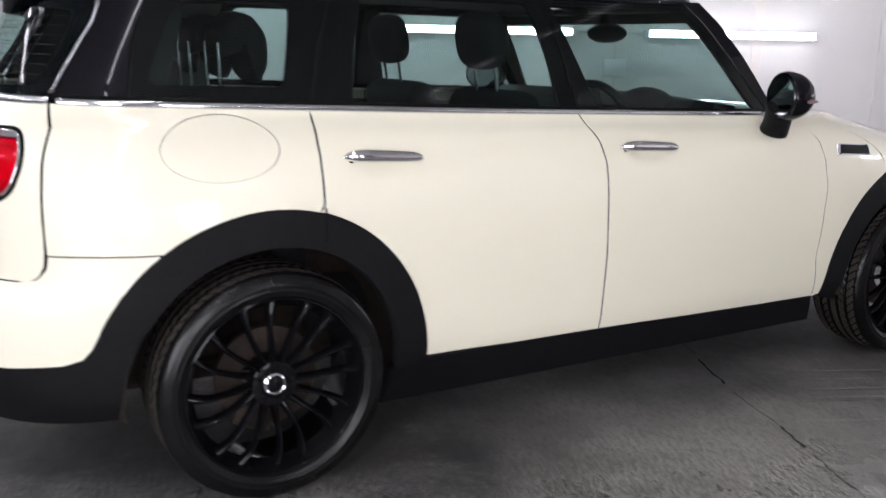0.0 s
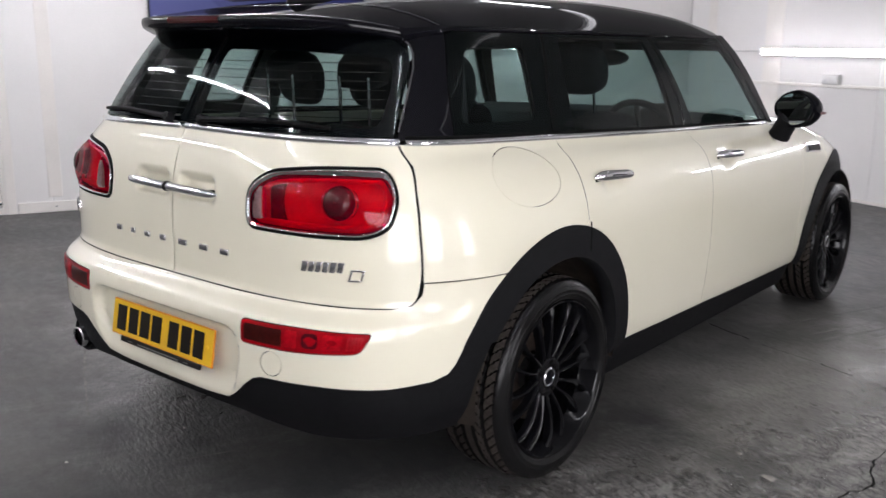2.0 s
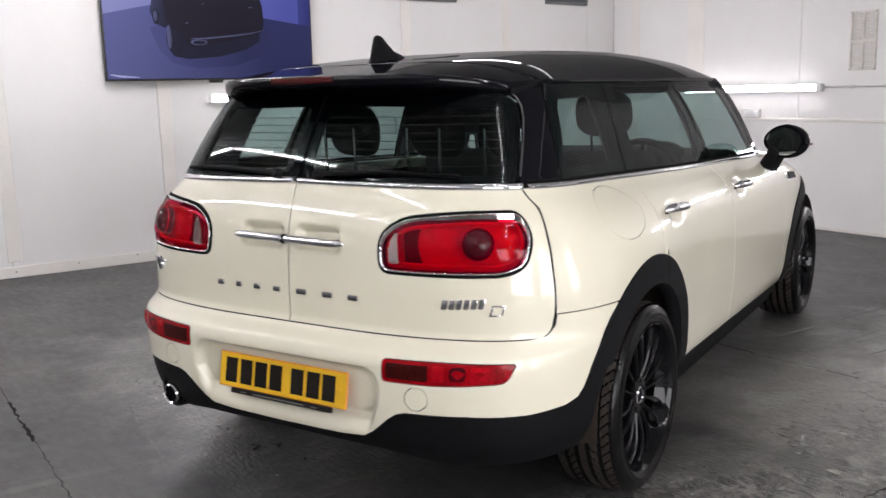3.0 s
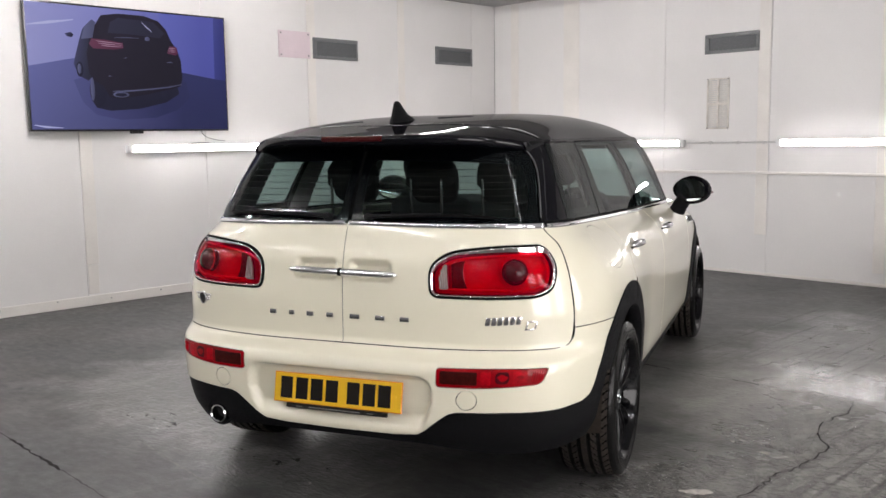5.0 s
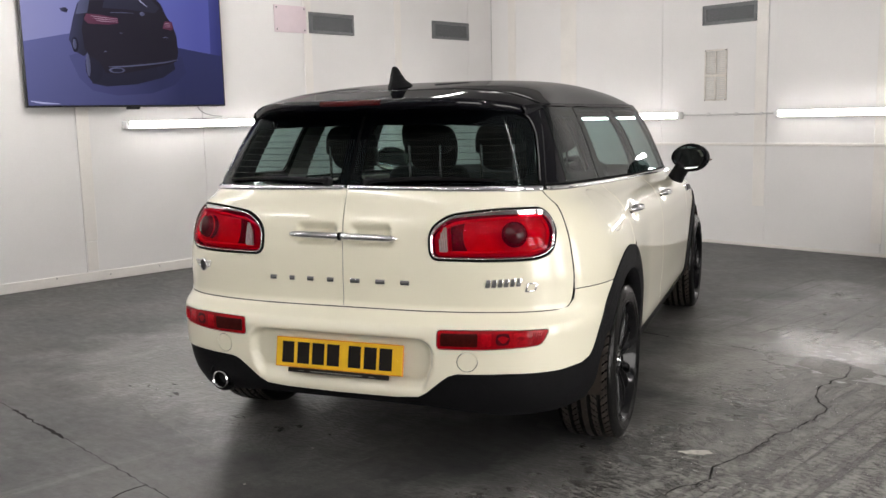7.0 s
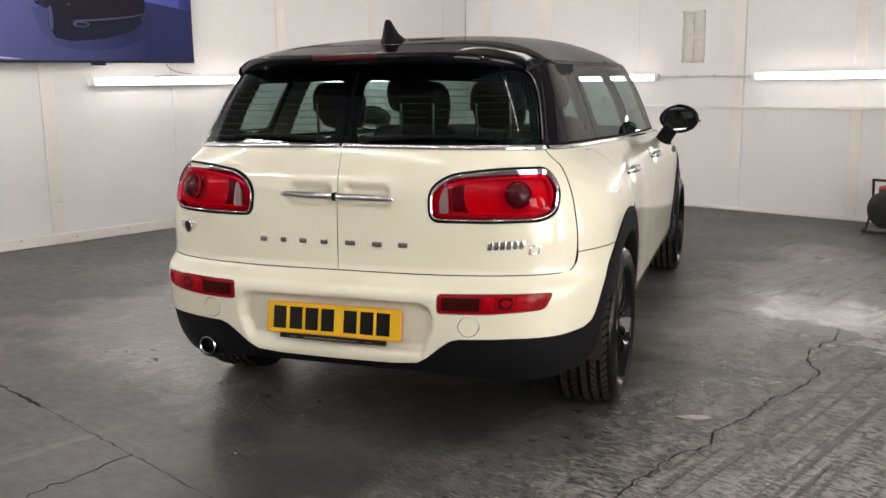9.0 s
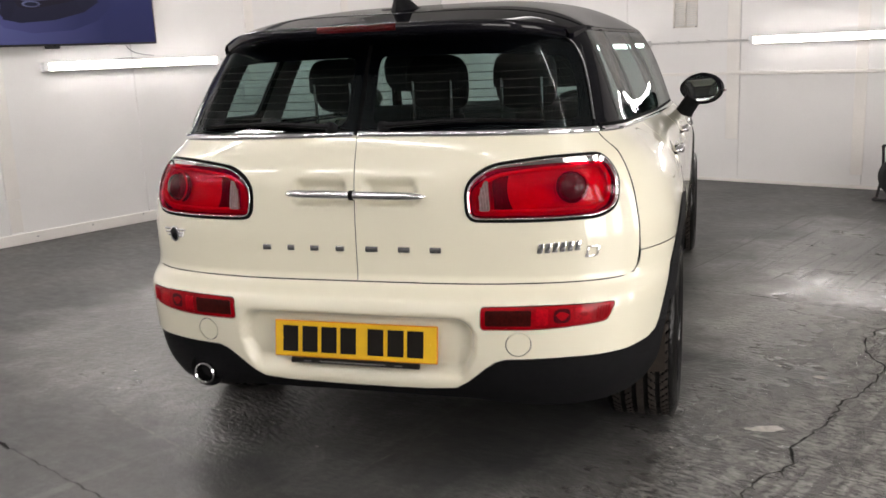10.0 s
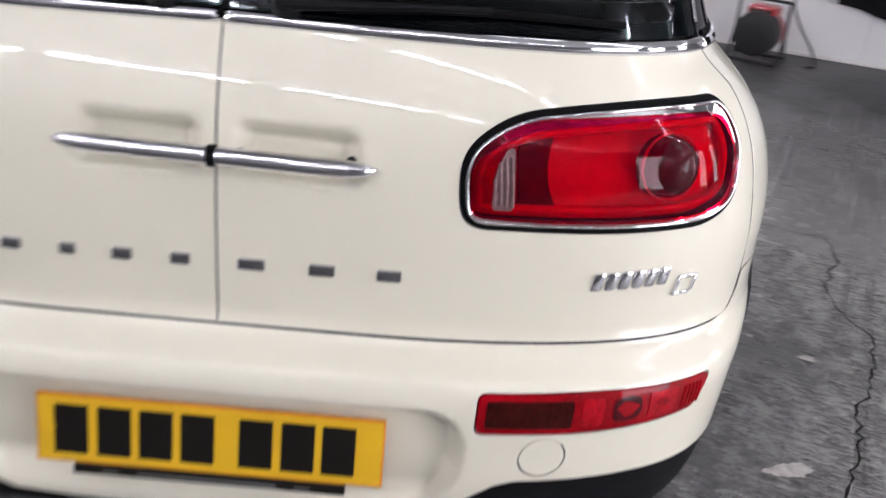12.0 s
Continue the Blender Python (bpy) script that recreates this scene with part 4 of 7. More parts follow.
for run, wide in (([(4.44, -2.05), (4.45, -2.45), (4.44, -2.80)], 0.012), ([(4.52, -2.2), (4.51, -2.6)], 0.008), ([(5.06, -2.42), (5.02, -2.9), (4.98, -3.28)], 0.012),
                  ([(5.16, -2.6), (5.13, -3.05)], 0.008), ([(4.76, -6.30), (4.77, -5.84)], 0.006), ([(3.42, -6.43), (3.80, -6.47), (4.26, -6.50)], 0.010)):
    crack("floor_scrape", run, wide, "pale dragged scrape in the floor paint", M_SCRAPE, 0.0009, 0.003)


def spill(at, size, seed, label, turn=0.0):
    """A flat ragged patch of pale paint, thinning towards its tail."""
    rng = random.Random(seed)
    n = 60
    waves = [(k, rng.uniform(-1, 1) / k ** 0.8, rng.uniform(0, 6.28)) for k in (2, 3, 5, 7, 11, 16)]
    verts = [(at[0], at[1], 0.0022)]
    c, q = math.cos(turn), math.sin(turn)
    for k in range(n):
        a = 2 * math.pi * k / n
        r = max(0.35, 0.82 + 0.30 * sum(h * math.sin(m * a + f) for m, h, f in waves)) * rng.uniform(0.9, 1.05)
        x, y = math.cos(a) * size[0] * r, math.sin(a) * size[1] * r * (0.75 + 0.45 * math.cos(a))
        verts.append((at[0] + c * x - q * y, at[1] + q * x + c * y, 0.0010))
    faces = [(0, 1 + k, 1 + (k + 1) % n) for k in range(n)]
    ob = mesh_object("paint_spill", verts, faces, M_FLECK, smooth_faces=False)
    return tagged(in_room(ob), label, "paint spill", kind="structure")


spill((5.675, -5.235), (0.078, 0.040), 3, "small pale paint splash on the floor", 0.55)
spill((5.67, -4.645), (0.035, 0.022), 4, "small pale paint splash on the floor", 0.3)
spill((4.51, -6.21), (0.012, 0.008), 8, "tiny pale speck on the floor")
spill((5.49, -5.54), (0.009, 0.006), 9, "tiny pale speck on the floor")
spill((4.62, -6.6), (0.010, 0.008), 5, "tiny pale speck on the floor")
spill((3.4, -6.3), (0.014, 0.008), 6, "tiny pale speck on the floor")
spill((5.5, -4.6), (0.016, 0.010), 7, "tiny pale speck on the floor")


# ---- drum heater by the north wall
def drum_heater(at, turn):
    root = room_thing("fan_heater", at, "red and black portable drum fan heater in a tubular stand", "heater", "", turn)
    bm = bmesh.new()
    prof = [(-0.09, 0.0), (-0.09, 0.12), (-0.085, 0.135), (0.11, 0.145), (0.125, 0.14), (0.125, 0.0)]
    revolve(bm, prof, 36, "y")
    bmesh.ops.translate(bm, verts=bm.verts, vec=(0, 0, 0.20))
    part("drum", bm, M_HEATRED, root)
    bm = bmesh.new()
    revolve(bm, [(-0.165, 0.0), (-0.165, 0.135), (-0.155, 0.152), (-0.06, 0.160), (-0.06, 0.150), (-0.13, 0.12), (-0.13, 0.0)], 36, "y")
    bmesh.ops.translate(bm, verts=bm.verts, vec=(0, 0, 0.20))
    part("front_ring", bm, M_HEATBLACK, root, "black front ring")
    for r in (0.03, 0.055, 0.08, 0.105):
        bm = bmesh.new()
        sweep(bm, [(r * math.cos(a), -0.169, 0.20 + r * math.sin(a)) for a in np.linspace(0, 2 * math.pi, 25)], 0.003, 6)
        part("guard_wire", bm, M_HEATBLACK, root)
    bm = bmesh.new()
    box(bm, (-0.10, -0.10, 0.315), (0.10, 0.10, 0.385), 0.02)
    part("control_box", bm, M_HEATRED, root)
    for x in (-0.055, 0.0, 0.055):
        bm = bmesh.new()
        rod(bm, (x, -0.10, 0.352), (x, -0.122, 0.352), 0.015, n=14)
        part("knob", bm, M_HEATBLACK, root, "black control knob")
    for x in (-0.175, 0.175):
        bm = bmesh.new()
        sweep(bm, [(x, -0.16, 0.011), (x, -0.10, 0.02), (x, 0.0, 0.20), (x, -0.02, 0.40), (x, -0.03, 0.425)], 0.011, 8)
        sweep(bm, [(x, 0.16, 0.011), (x, 0.10, 0.02), (x, 0.0, 0.20)], 0.011, 8)
        part("stand_leg", bm, M_HEATBLACK, root, "bent black tube leg")
    for y, z in ((-0.16, 0.011), (0.16, 0.011), (-0.03, 0.425)):
        bm = bmesh.new()
        sweep(bm, [(-0.175, y, z), (0.175, y, z)], 0.011, 8)
        part("cross_bar", bm, M_HEATBLACK, root)
    return root


drum_heater((4.95, -0.36, 0.0), radians(-8))
lead([(5.12, NORTH_FACE - 0.02, 1.28), (5.13, NORTH_FACE - 0.015, 0.95), (5.09, NORTH_FACE - 0.02, 0.62), (5.10, NORTH_FACE - 0.03, 0.40), (5.17, NORTH_FACE - 0.06, 0.24), (5.29, NORTH_FACE - 0.16, 0.10), (5.36, NORTH_FACE - 0.34, 0.010), (5.31, NORTH_FACE - 0.45, 0.009)], 0.008, M_HEATBLACK, "black lead hanging down the white wall")
# a dark cover hung on the north wall
bm = bmesh.new()
rows = []
for k in range(14):
    t = k / 13
    z = 1.62 - 1.20 * t
    rows.append([bm.verts.new((5.41 + 0.012 * math.sin(5 * t) + u * (0.60 + 0.25 * t), NORTH_FACE - 0.03 - 0.035 * (1 + math.sin(u * 16 + 2 * t)) * (0.3 + t), z - 0.16 * u * t)) for u in np.linspace(0, 1, 25)])
for one, two in zip(rows, rows[1:]):
    for i in range(24):
        bm.faces.new((one[i], one[i + 1], two[i + 1], two[i]))
bmesh.ops.solidify(bm, geom=bm.faces[:], thickness=0.012)
cover = thing("hanging_cover", ROOM @ Vector((5.9, NORTH_FACE - 0.02, 1.6)), "black cloth cover hung in folds on the wall", "cover", "", ROOM_TURN)
bmesh.ops.translate(bm, verts=bm.verts, vec=(-5.9, -(NORTH_FACE - 0.02), -1.6))
part("cloth", bm, M_CLOTH, cover)
for x in (-0.2, 0.15):
    bm = bmesh.new()
    rod(bm, (x, 0.02, 0.01), (x, -0.06, 0.01), 0.008, n=10)
    part("hook", bm, M_GREYMETAL, cover)


# ---- the car's skin: horizontal loops round the body, s runs from the middle of the tail along the flank to the nose
def curve(*knots):
    """A smooth curve through (x, y) knots without overshoot."""
    kx, ky = np.array(knots, float).T
    h, d = np.diff(kx), np.diff(ky) / np.diff(kx)
    m = np.zeros(len(kx))
    m[0], m[-1] = d[0], d[-1]
    for i in range(1, len(kx) - 1):
        if d[i - 1] * d[i] > 0:
            w1, w2 = 2 * h[i] + h[i - 1], h[i] + 2 * h[i - 1]
            m[i] = (w1 + w2) / (w1 / d[i - 1] + w2 / d[i])

    def at(x):
        x = np.clip(np.asarray(x, float), kx[0], kx[-1])
        i = np.clip(np.searchsorted(kx, x) - 1, 0, len(h) - 1)
        t = (x - kx[i]) / h[i]
        return (ky[i] * (1 + 2 * t) * (1 - t) ** 2 + h[i] * m[i] * t * (1 - t) ** 2
                + ky[i + 1] * t * t * (3 - 2 * t) + h[i] * m[i + 1] * t * t * (t - 1))
    return at


def smooth(x):
    x = np.clip(x, 0, 1)
    return x * x * (3 - 2 * x)


REAR, NOSE, REAR_L, NOSE_L = 0.08, 4.25, 0.7, 1.1
width_at = curve((0.15, 0.785), (0.25, 0.838), (0.335, 0.874), (0.37, 0.881), (0.45, 0.888), (0.6, 0.897), (0.75, 0.897), (0.85, 0.888), (0.93, 0.868),
                 (0.99, 0.838), (1.025, 0.803), (1.045, 0.789), (1.1, 0.772), (1.2, 0.741), (1.3, 0.705), (1.365, 0.675), (1.45, 0.62))
taper_at = curve((0.15, 0.02), (0.75, 0.015), (0.9, 0.02), (1.04, 0.037), (1.2, 0.046), (1.365, 0.06))
taper_end = curve((0.15, 0.9), (0.9, 0.9), (1.04, 1.6), (1.365, 2.3))
taper_long = curve((0.15, 0.7), (0.9, 0.7), (1.04, 1.1), (1.365, 1.3))
rear_at = curve((0.15, 0.10), (0.25, 0.06), (0.34, 0.02), (0.45, 0.004), (0.56, 0.004), (0.595, 0.014), (0.635, 0.066), (0.66, 0.075), (0.75, 0.076), (0.9, 0.088),
                (1.0, 0.118), (1.067, 0.150), (1.2, 0.225), (1.34, 0.32), (1.45, 0.40))
nose_at = curve((0.15, 4.15), (0.3, 4.23), (0.5, 4.25), (0.7, 4.22), (0.8, 4.12), (0.9, 3.9), (0.98, 3.55), (1.04, 3.3), (1.2, 2.95), (1.365, 2.60), (1.45, 2.4))
belt_at = curve((0.0, 1.067), (0.7, 1.058), (0.9, 1.052), (1.5, 1.033), (2.4, 1.005), (3.2, 0.985), (5.0, 0.975))


def _reference():
    w = np.linspace(0, 1, 400)
    ang = w * math.pi / 2
    a1, b1 = np.sin(ang) ** (2 / 3.9), np.cos(ang) ** (2 / 3.9)
    y1 = REAR + REAR_L * (1 - b1)
    a2, b2 = np.cos(ang) ** (2 / 2.6), np.sin(ang) ** (2 / 2.6)
    y2 = NOSE - NOSE_L + NOSE_L * b2
    ym = np.linspace(REAR + REAR_L, NOSE - NOSE_L, 200)[1:-1]
    a, y = np.r_[a1, np.ones(198), a2], np.r_[y1, ym, y2]
    s = np.r_[0, np.cumsum(np.hypot(np.diff(a * 0.89), np.diff(y)))]
    return s, a, y


REF_S, REF_A, REF_Y = _reference()
S_END = float(REF_S[-1])


def skin(s, z):
    """Places on the right-hand skin for arrays s, z."""
    s, z = np.broadcast_arrays(np.asarray(s, float), np.asarray(z, float))
    sign = np.where(s < 0, -1.0, 1.0)
    s = np.abs(s)
    a, yr = np.interp(s, REF_S, REF_A), np.interp(s, REF_S, REF_Y)
    zeta = z - (belt_at(s) - 1.045) * smooth((z - 0.6) / 0.4)
    y = yr + (rear_at(zeta) - REAR) * np.exp(-((yr - REAR) / 0.55) ** 2)
    y = y + (nose_at(zeta) - NOSE) * np.clip((yr - 2.2) / (NOSE - 2.2), 0, 1) ** 1.4
    x = a * (width_at(zeta) - taper_at(zeta) * smooth((taper_end(zeta) - y) / taper_long(zeta)))
    haunch = smooth((y - 0.22) / 0.30) * smooth((1.5 - y) / 0.7) * smooth((1.0 - zeta) / 0.22) * smooth((zeta - 0.2) / 0.15)
    x = x + 0.021 * haunch
    return np.stack([sign * x, y, z + 0 * x], -1)


def skin_normal(s, z):
    e = 0.004
    ds, dz = skin(s + e, z) - skin(s - e, z), skin(s, z + e) - skin(s, z - e)
    n = np.cross(ds, dz)
    n /= np.linalg.norm(n, axis=-1, keepdims=True) + 1e-12
    mid = skin(s, z)
    out = mid - np.array([0, 2.1, 0])
    flip = np.sign((n * out)[..., :2].sum(-1, keepdims=True))
    return n * np.where(flip == 0, 1, flip)


from mathutils.geometry import delaunay_2d_cdt

car = thing("car", (0, 0, 0), "cream estate car with black roof, black wheels and split rear doors", "car")
flank_s, flank_z = np.linspace(0, S_END, 1500), np.linspace(0.15, 1.45, 131)


def s_at(y, z):
    """The skin's s on the flank at the length y and height z."""
    line = skin(flank_s, np.full_like(flank_s, z))[:, 1]
    return float(np.interp(y, line, flank_s))


def arc(y0, r, a0, a1, n=24, z0=0.322):
    """Part of a circle on the flank, in degrees, as (s, z)."""
    out = []
    for a in np.linspace(radians(a0), radians(a1), n):
        y, z = y0 + r * math.cos(a) * (1 - 0.04 * max(0.0, math.cos(a))), z0 + r * math.sin(a)
        out.append((s_at(y, z), z))
    return out


def rounded(points, r, closed=True):
    """A polygon with its corners rounded off; r may be one radius or one for each corner."""
    n, out = len(points), []
    for i, p in enumerate(points):
        ri = r[i] if isinstance(r, (list, tuple)) else r
        p, a, b = np.array(p), np.array(points[i - 1]), np.array(points[(i + 1) % n])
        da, db = np.linalg.norm(a - p), np.linalg.norm(b - p)
        k = min(ri, 0.48 * da, 0.48 * db)
        if k < 1e-4:
            out.append(tuple(p))
            continue
        pa, pb = p + (a - p) / da * k, p + (b - p) / db * k
        for t in np.linspace(0, 1, 7):
            out.append(tuple(pa * (1 - t) ** 2 + 2 * p * t * (1 - t) + pb * t * t))
    return out


def ellipse(s, z, a, b, n=40):
    return [(s + a * math.cos(2 * math.pi * k / n), z + b * math.sin(2 * math.pi * k / n)) for k in range(n)]


def spread(points, step=0.018):
    """The closed outline with points at most a step apart."""
    out = []
    for p, q in zip(points, points[1:] + points[:1]):
        d = math.hypot(q[0] - p[0], q[1] - p[1])
        if d < 1e-6:
            continue
        k = max(1, math.ceil(d / step))
        out += [(p[0] + (q[0] - p[0]) * i / k, p[1] + (q[1] - p[1]) * i / k) for i in range(k)]
    return out


def inside(poly, x, y):
    poly = np.array(poly)
    x0, y0 = poly[:, 0], poly[:, 1]
    x1, y1 = np.roll(x0, -1), np.roll(y0, -1)
    hit = np.zeros(len(x), bool)
    for a, b, c, d in zip(x0, y0, x1, y1):
        if b == d:
            continue
        hit ^= ((b > y) != (d > y)) & (x < (c - a) * (y - b) / (d - b) + a)
    return hit


def shift(poly, d):
    """The outline moved outwards by d (inwards: minus)."""
    p = np.array(spread(poly, 0.012))
    t = np.roll(p, -1, 0) - np.roll(p, 1, 0)
    n = np.stack([t[:, 1], -t[:, 0]], -1) / (np.linalg.norm(t, axis=1, keepdims=True) + 1e-9)
    area = 0.5 * np.sum(p[:, 0] * np.roll(p[:, 1], -1) - np.roll(p[:, 0], -1) * p[:, 1])
    return [tuple(q) for q in p + n * d * (1 if area > 0 else -1)]


def panel(name, outlines, material, parent, holes=(), off=0.0, dent=None, depth=0.014, step=0.03, left=False, label="", gap=0.0016, edge=0.018):
    """A sheet of the car's skin cut to outlines in (s, z), with turned-in edges. dent: depth of a hollow at (s, z)."""
    if outlines and isinstance(outlines[0][0], (int, float, np.floating)):
        outlines = [outlines]
    verts, faces, normals = [], [], []

    def shape(s, z):
        n = skin_normal(s, z)
        o = off - (dent(np.abs(s), z) if dent else 0.0)
        return skin(s, z) + n * (np.asarray(o)[..., None] if np.ndim(o) else o)

    def normal_at(s, z):
        if dent is None:
            return skin_normal(s, z)
        e = 0.004
        n = np.cross(shape(s + e, z) - shape(s - e, z), shape(s, z + e) - shape(s, z - e))
        n /= np.linalg.norm(n, axis=-1, keepdims=True) + 1e-12
        return n * np.sign((n * skin_normal(s, z)).sum(-1, keepdims=True))

    for outline in outlines:
        loops = [spread(shift(outline, -gap), edge)] + [spread(shift(h, gap), edge) for h in holes]
        if left:
            loops = [[(-s, z) for s, z in l] for l in loops]
        pts, edges = [], []
        for l in loops:
            k = len(pts)
            pts += l
            edges += [(k + i, k + (i + 1) % len(l)) for i in range(len(l))]
        b = np.array(loops[0])
        gx, gz = np.meshgrid(np.arange(b[:, 0].min(), b[:, 0].max(), step), np.arange(b[:, 1].min(), b[:, 1].max(), step))
        gx = gx + (np.arange(gx.shape[0]) % 2)[:, None] * step / 2
        gx, gz = gx.ravel(), gz.ravel()
        keep = inside(loops[0], gx, gz)
        for h in loops[1:]:
            keep &= ~inside(h, gx, gz)
        allb = np.array(pts)
        gx, gz = gx[keep], gz[keep]
        if len(gx):
            near = np.min(np.hypot(gx[:, None] - allb[None, :, 0], gz[:, None] - allb[None, :, 1]), 1)
            gx, gz = gx[near > 0.4 * step], gz[near > 0.4 * step]
        grid = list(zip(gx.tolist(), gz.tolist()))
        vs, es, fs, ov, oe, of = delaunay_2d_cdt([Vector(p) for p in pts + grid], edges, [], 0, 1e-5)
        sz = np.array([(v.x, v.y) for v in vs])
        tri = np.array([f for f in fs])
        mid = sz[tri].mean(1)
        ok = inside(loops[0], mid[:, 0], mid[:, 1])
        for h in loops[1:]:
            ok &= ~inside(h, mid[:, 0], mid[:, 1])
        tri = tri[ok]
        a = sz[tri]
        cross = (a[:, 1, 0] - a[:, 0, 0]) * (a[:, 2, 1] - a[:, 0, 1]) - (a[:, 1, 1] - a[:, 0, 1]) * (a[:, 2, 0] - a[:, 0, 0])
        tri[cross < 0] = tri[cross < 0][:, ::-1]
        base = len(verts)
        verts += list(shape(sz[:, 0], sz[:, 1]))
        normals += list(normal_at(sz[:, 0], sz[:, 1]))
        faces += [tuple(int(i) + base for i in t) for t in tri]
        if depth:
            for li, l in enumerate(loops):
                q = np.array(l)
                p3, n3 = shape(q[:, 0], q[:, 1]), normal_at(q[:, 0], q[:, 1])
                side = np.cross(np.roll(p3, -1, 0) - np.roll(p3, 1, 0), n3)
                side /= np.linalg.norm(side, axis=1, keepdims=True) + 1e-12
                base = len(verts)
                k = len(l)
                rings = [(p3, (n3 + side * 0.6)), (p3 - n3 * depth, side)]
                for p, n in rings:
                    verts += list(p)
                    normals += list(n / (np.linalg.norm(n, axis=1, keepdims=True) + 1e-12))
                for i in range(k):
                    j = (i + 1) % k
                    faces.append((base + i, base + k + i, base + k + j, base + j))
    return mesh_object(name, verts, faces, material, parent, label, True, normals)


def both(build):
    for left in (False, True):
        build(left)


def strip(name, s0, s1, line, half, out, material, parent, left=False, label="", step=0.02, lift=0.0):
    """A raised bead along the skin: line gives its height at s."""
    ss = np.arange(s0, s1 + step / 2, step)
    sgn = -1 if left else 1
    verts, faces = [], []
    prof = [(-1.0, 0.0), (-0.9, 0.55), (-0.5, 0.92), (0, 1.0), (0.5, 0.92), (0.9, 0.55), (1.0, 0.0)]
    for s in ss:
        z = float(line(s))
        for a, b in prof:
            zz = z + a * half
            p, n = skin(sgn * s, zz), skin_normal(sgn * s, zz)
            verts.append(p + n * (lift - 0.002 + b * out))
    m = len(prof)
    for i in range(len(ss) - 1):
        for k in range(m - 1):
            faces.append((i * m + k, (i + 1) * m + k, (i + 1) * m + k + 1, i * m + k + 1))
    for e in (0, len(ss) - 1):
        faces.append(tuple(e * m + k for k in (range(m) if e else reversed(range(m)))))
    if left:
        faces = [f[::-1] for f in faces]
    return mesh_object(name, verts, faces, material, parent, label)


WB_R, WB_F = 0.80, 3.47
belt = lambda s: float(belt_at(s))

# outlines, in metres along the skin and of height
LAMP = rounded([(0.345, 0.819), (0.56, 0.818), (0.735, 0.821), (0.798, 0.845), (0.833, 0.93), (0.813, 1.0), (0.66, 1.001), (0.545, 0.994), (0.43, 0.981), (0.344, 0.928)],
               [0.040, 0.05, 0.05, 0.04, 0.06, 0.055, 0.08, 0.08, 0.07, 0.05])
REFLEX = rounded([(0.395, 0.523), (0.56, 0.524), (0.765, 0.536), (0.792, 0.588), (0.60, 0.592), (0.395, 0.588)], [0.014, 0.05, 0.02, 0.014, 0.05, 0.012])
CAP = ellipse(0.506, 0.480, 0.036, 0.034)
FLAP = ellipse(1.292, 0.946, 0.150, 0.078, 56)
ARCH_OUT, ARCH_IN = 0.472, 0.377

tail_right = rounded([(0.0, 0.640), (0.30, 0.640), (0.56, 0.643), (0.86, 0.643), (0.876, 0.72), (0.871, 0.85), (0.873, 0.94), (0.880, 1.0), (0.862, 1.055), (0.55, 1.062), (0.0, 1.069)],
                     [0, 0.1, 0.1, 0.06, 0.03, 0.05, 0.05, 0.04, 0.008, 0.1, 0])


def handle_hollow(s, z):
    return 0.026 * smooth((0.094 - np.abs(s - 0.114)) / 0.030) * smooth((0.042 - np.abs(z - 0.903)) / 0.022)


def tail_door(left):
    panel("tailgate_door", tail_right, M_PAINT, car, [LAMP], dent=handle_hollow, left=left, step=0.012)


both(tail_door)


def plate_hollow(s, z):
    """Round-cornered recess for the number plate, narrower at its foot."""
    edge = 0.385 - 0.34 * np.clip(0.455 - z, 0, 1) - s
    x, y = np.clip(0.075 - edge, 0, 1), np.clip(z - 0.558 + 0.062, 0, 1)
    inner = 0.075 - np.hypot(x, y * 1.2)
    return 0.036 * smooth(inner / 0.026) * smooth((z - 0.345) / 0.06)


half_low = [(1.036, 0.520), (1.018, 0.478), (0.998, 0.453), (0.955, 0.439), (0.84, 0.434), (0.65, 0.438), (0.47, 0.434), (0.44, 0.425), (0.41, 0.404), (0.356, 0.358), (0.322, 0.338), (0.23, 0.331), (0.0, 0.328)]
half_top = [(0.0, 0.6395), (0.30, 0.6395), (0.56, 0.6425), (0.80, 0.6428), (0.853, 0.650), (0.876, 0.676), (0.881, 0.7068), (1.0, 0.7055), (s_at(0.512, 0.7035), 0.7035)]
arch_back = arc(WB_R, ARCH_OUT, 127.0, 154.5, 12)
right_half = half_top + arch_back + half_low
whole = right_half + [(-s, z) for s, z in reversed(right_half) if s > 0]
bumper = panel("rear_bumper", whole, M_PAINT, car, [REFLEX, [(-s, z) for s, z in reversed(REFLEX)], CAP, [(-s, z) for s, z in reversed(CAP)]], dent=plate_hollow, step=0.011)


def tow_cover(left):
    panel("tow_eye_cover", CAP, M_PAINT, bumper, left=left, gap=0.0012, step=0.015)


both(tow_cover)

low_right = [(s, z - 0.002) for s, z in reversed(half_low)] + [(1.036, 0.520), (s_at(0.478, 0.517), 0.517)] + arc(WB_R, ARCH_IN, 147, 187, 16)
low_right += [(s_at(0.43, 0.268), 0.268), (0.9, 0.265), (0.62, 0.272), (0.36, 0.298), (0.0, 0.300)]
low_whole = low_right + [(-s, z) for s, z in reversed(low_right) if s > 0]
panel("lower_valance", low_whole, M_PLASTIC, car, off=-0.005, depth=0.03, label="grained black plastic lower bumper")


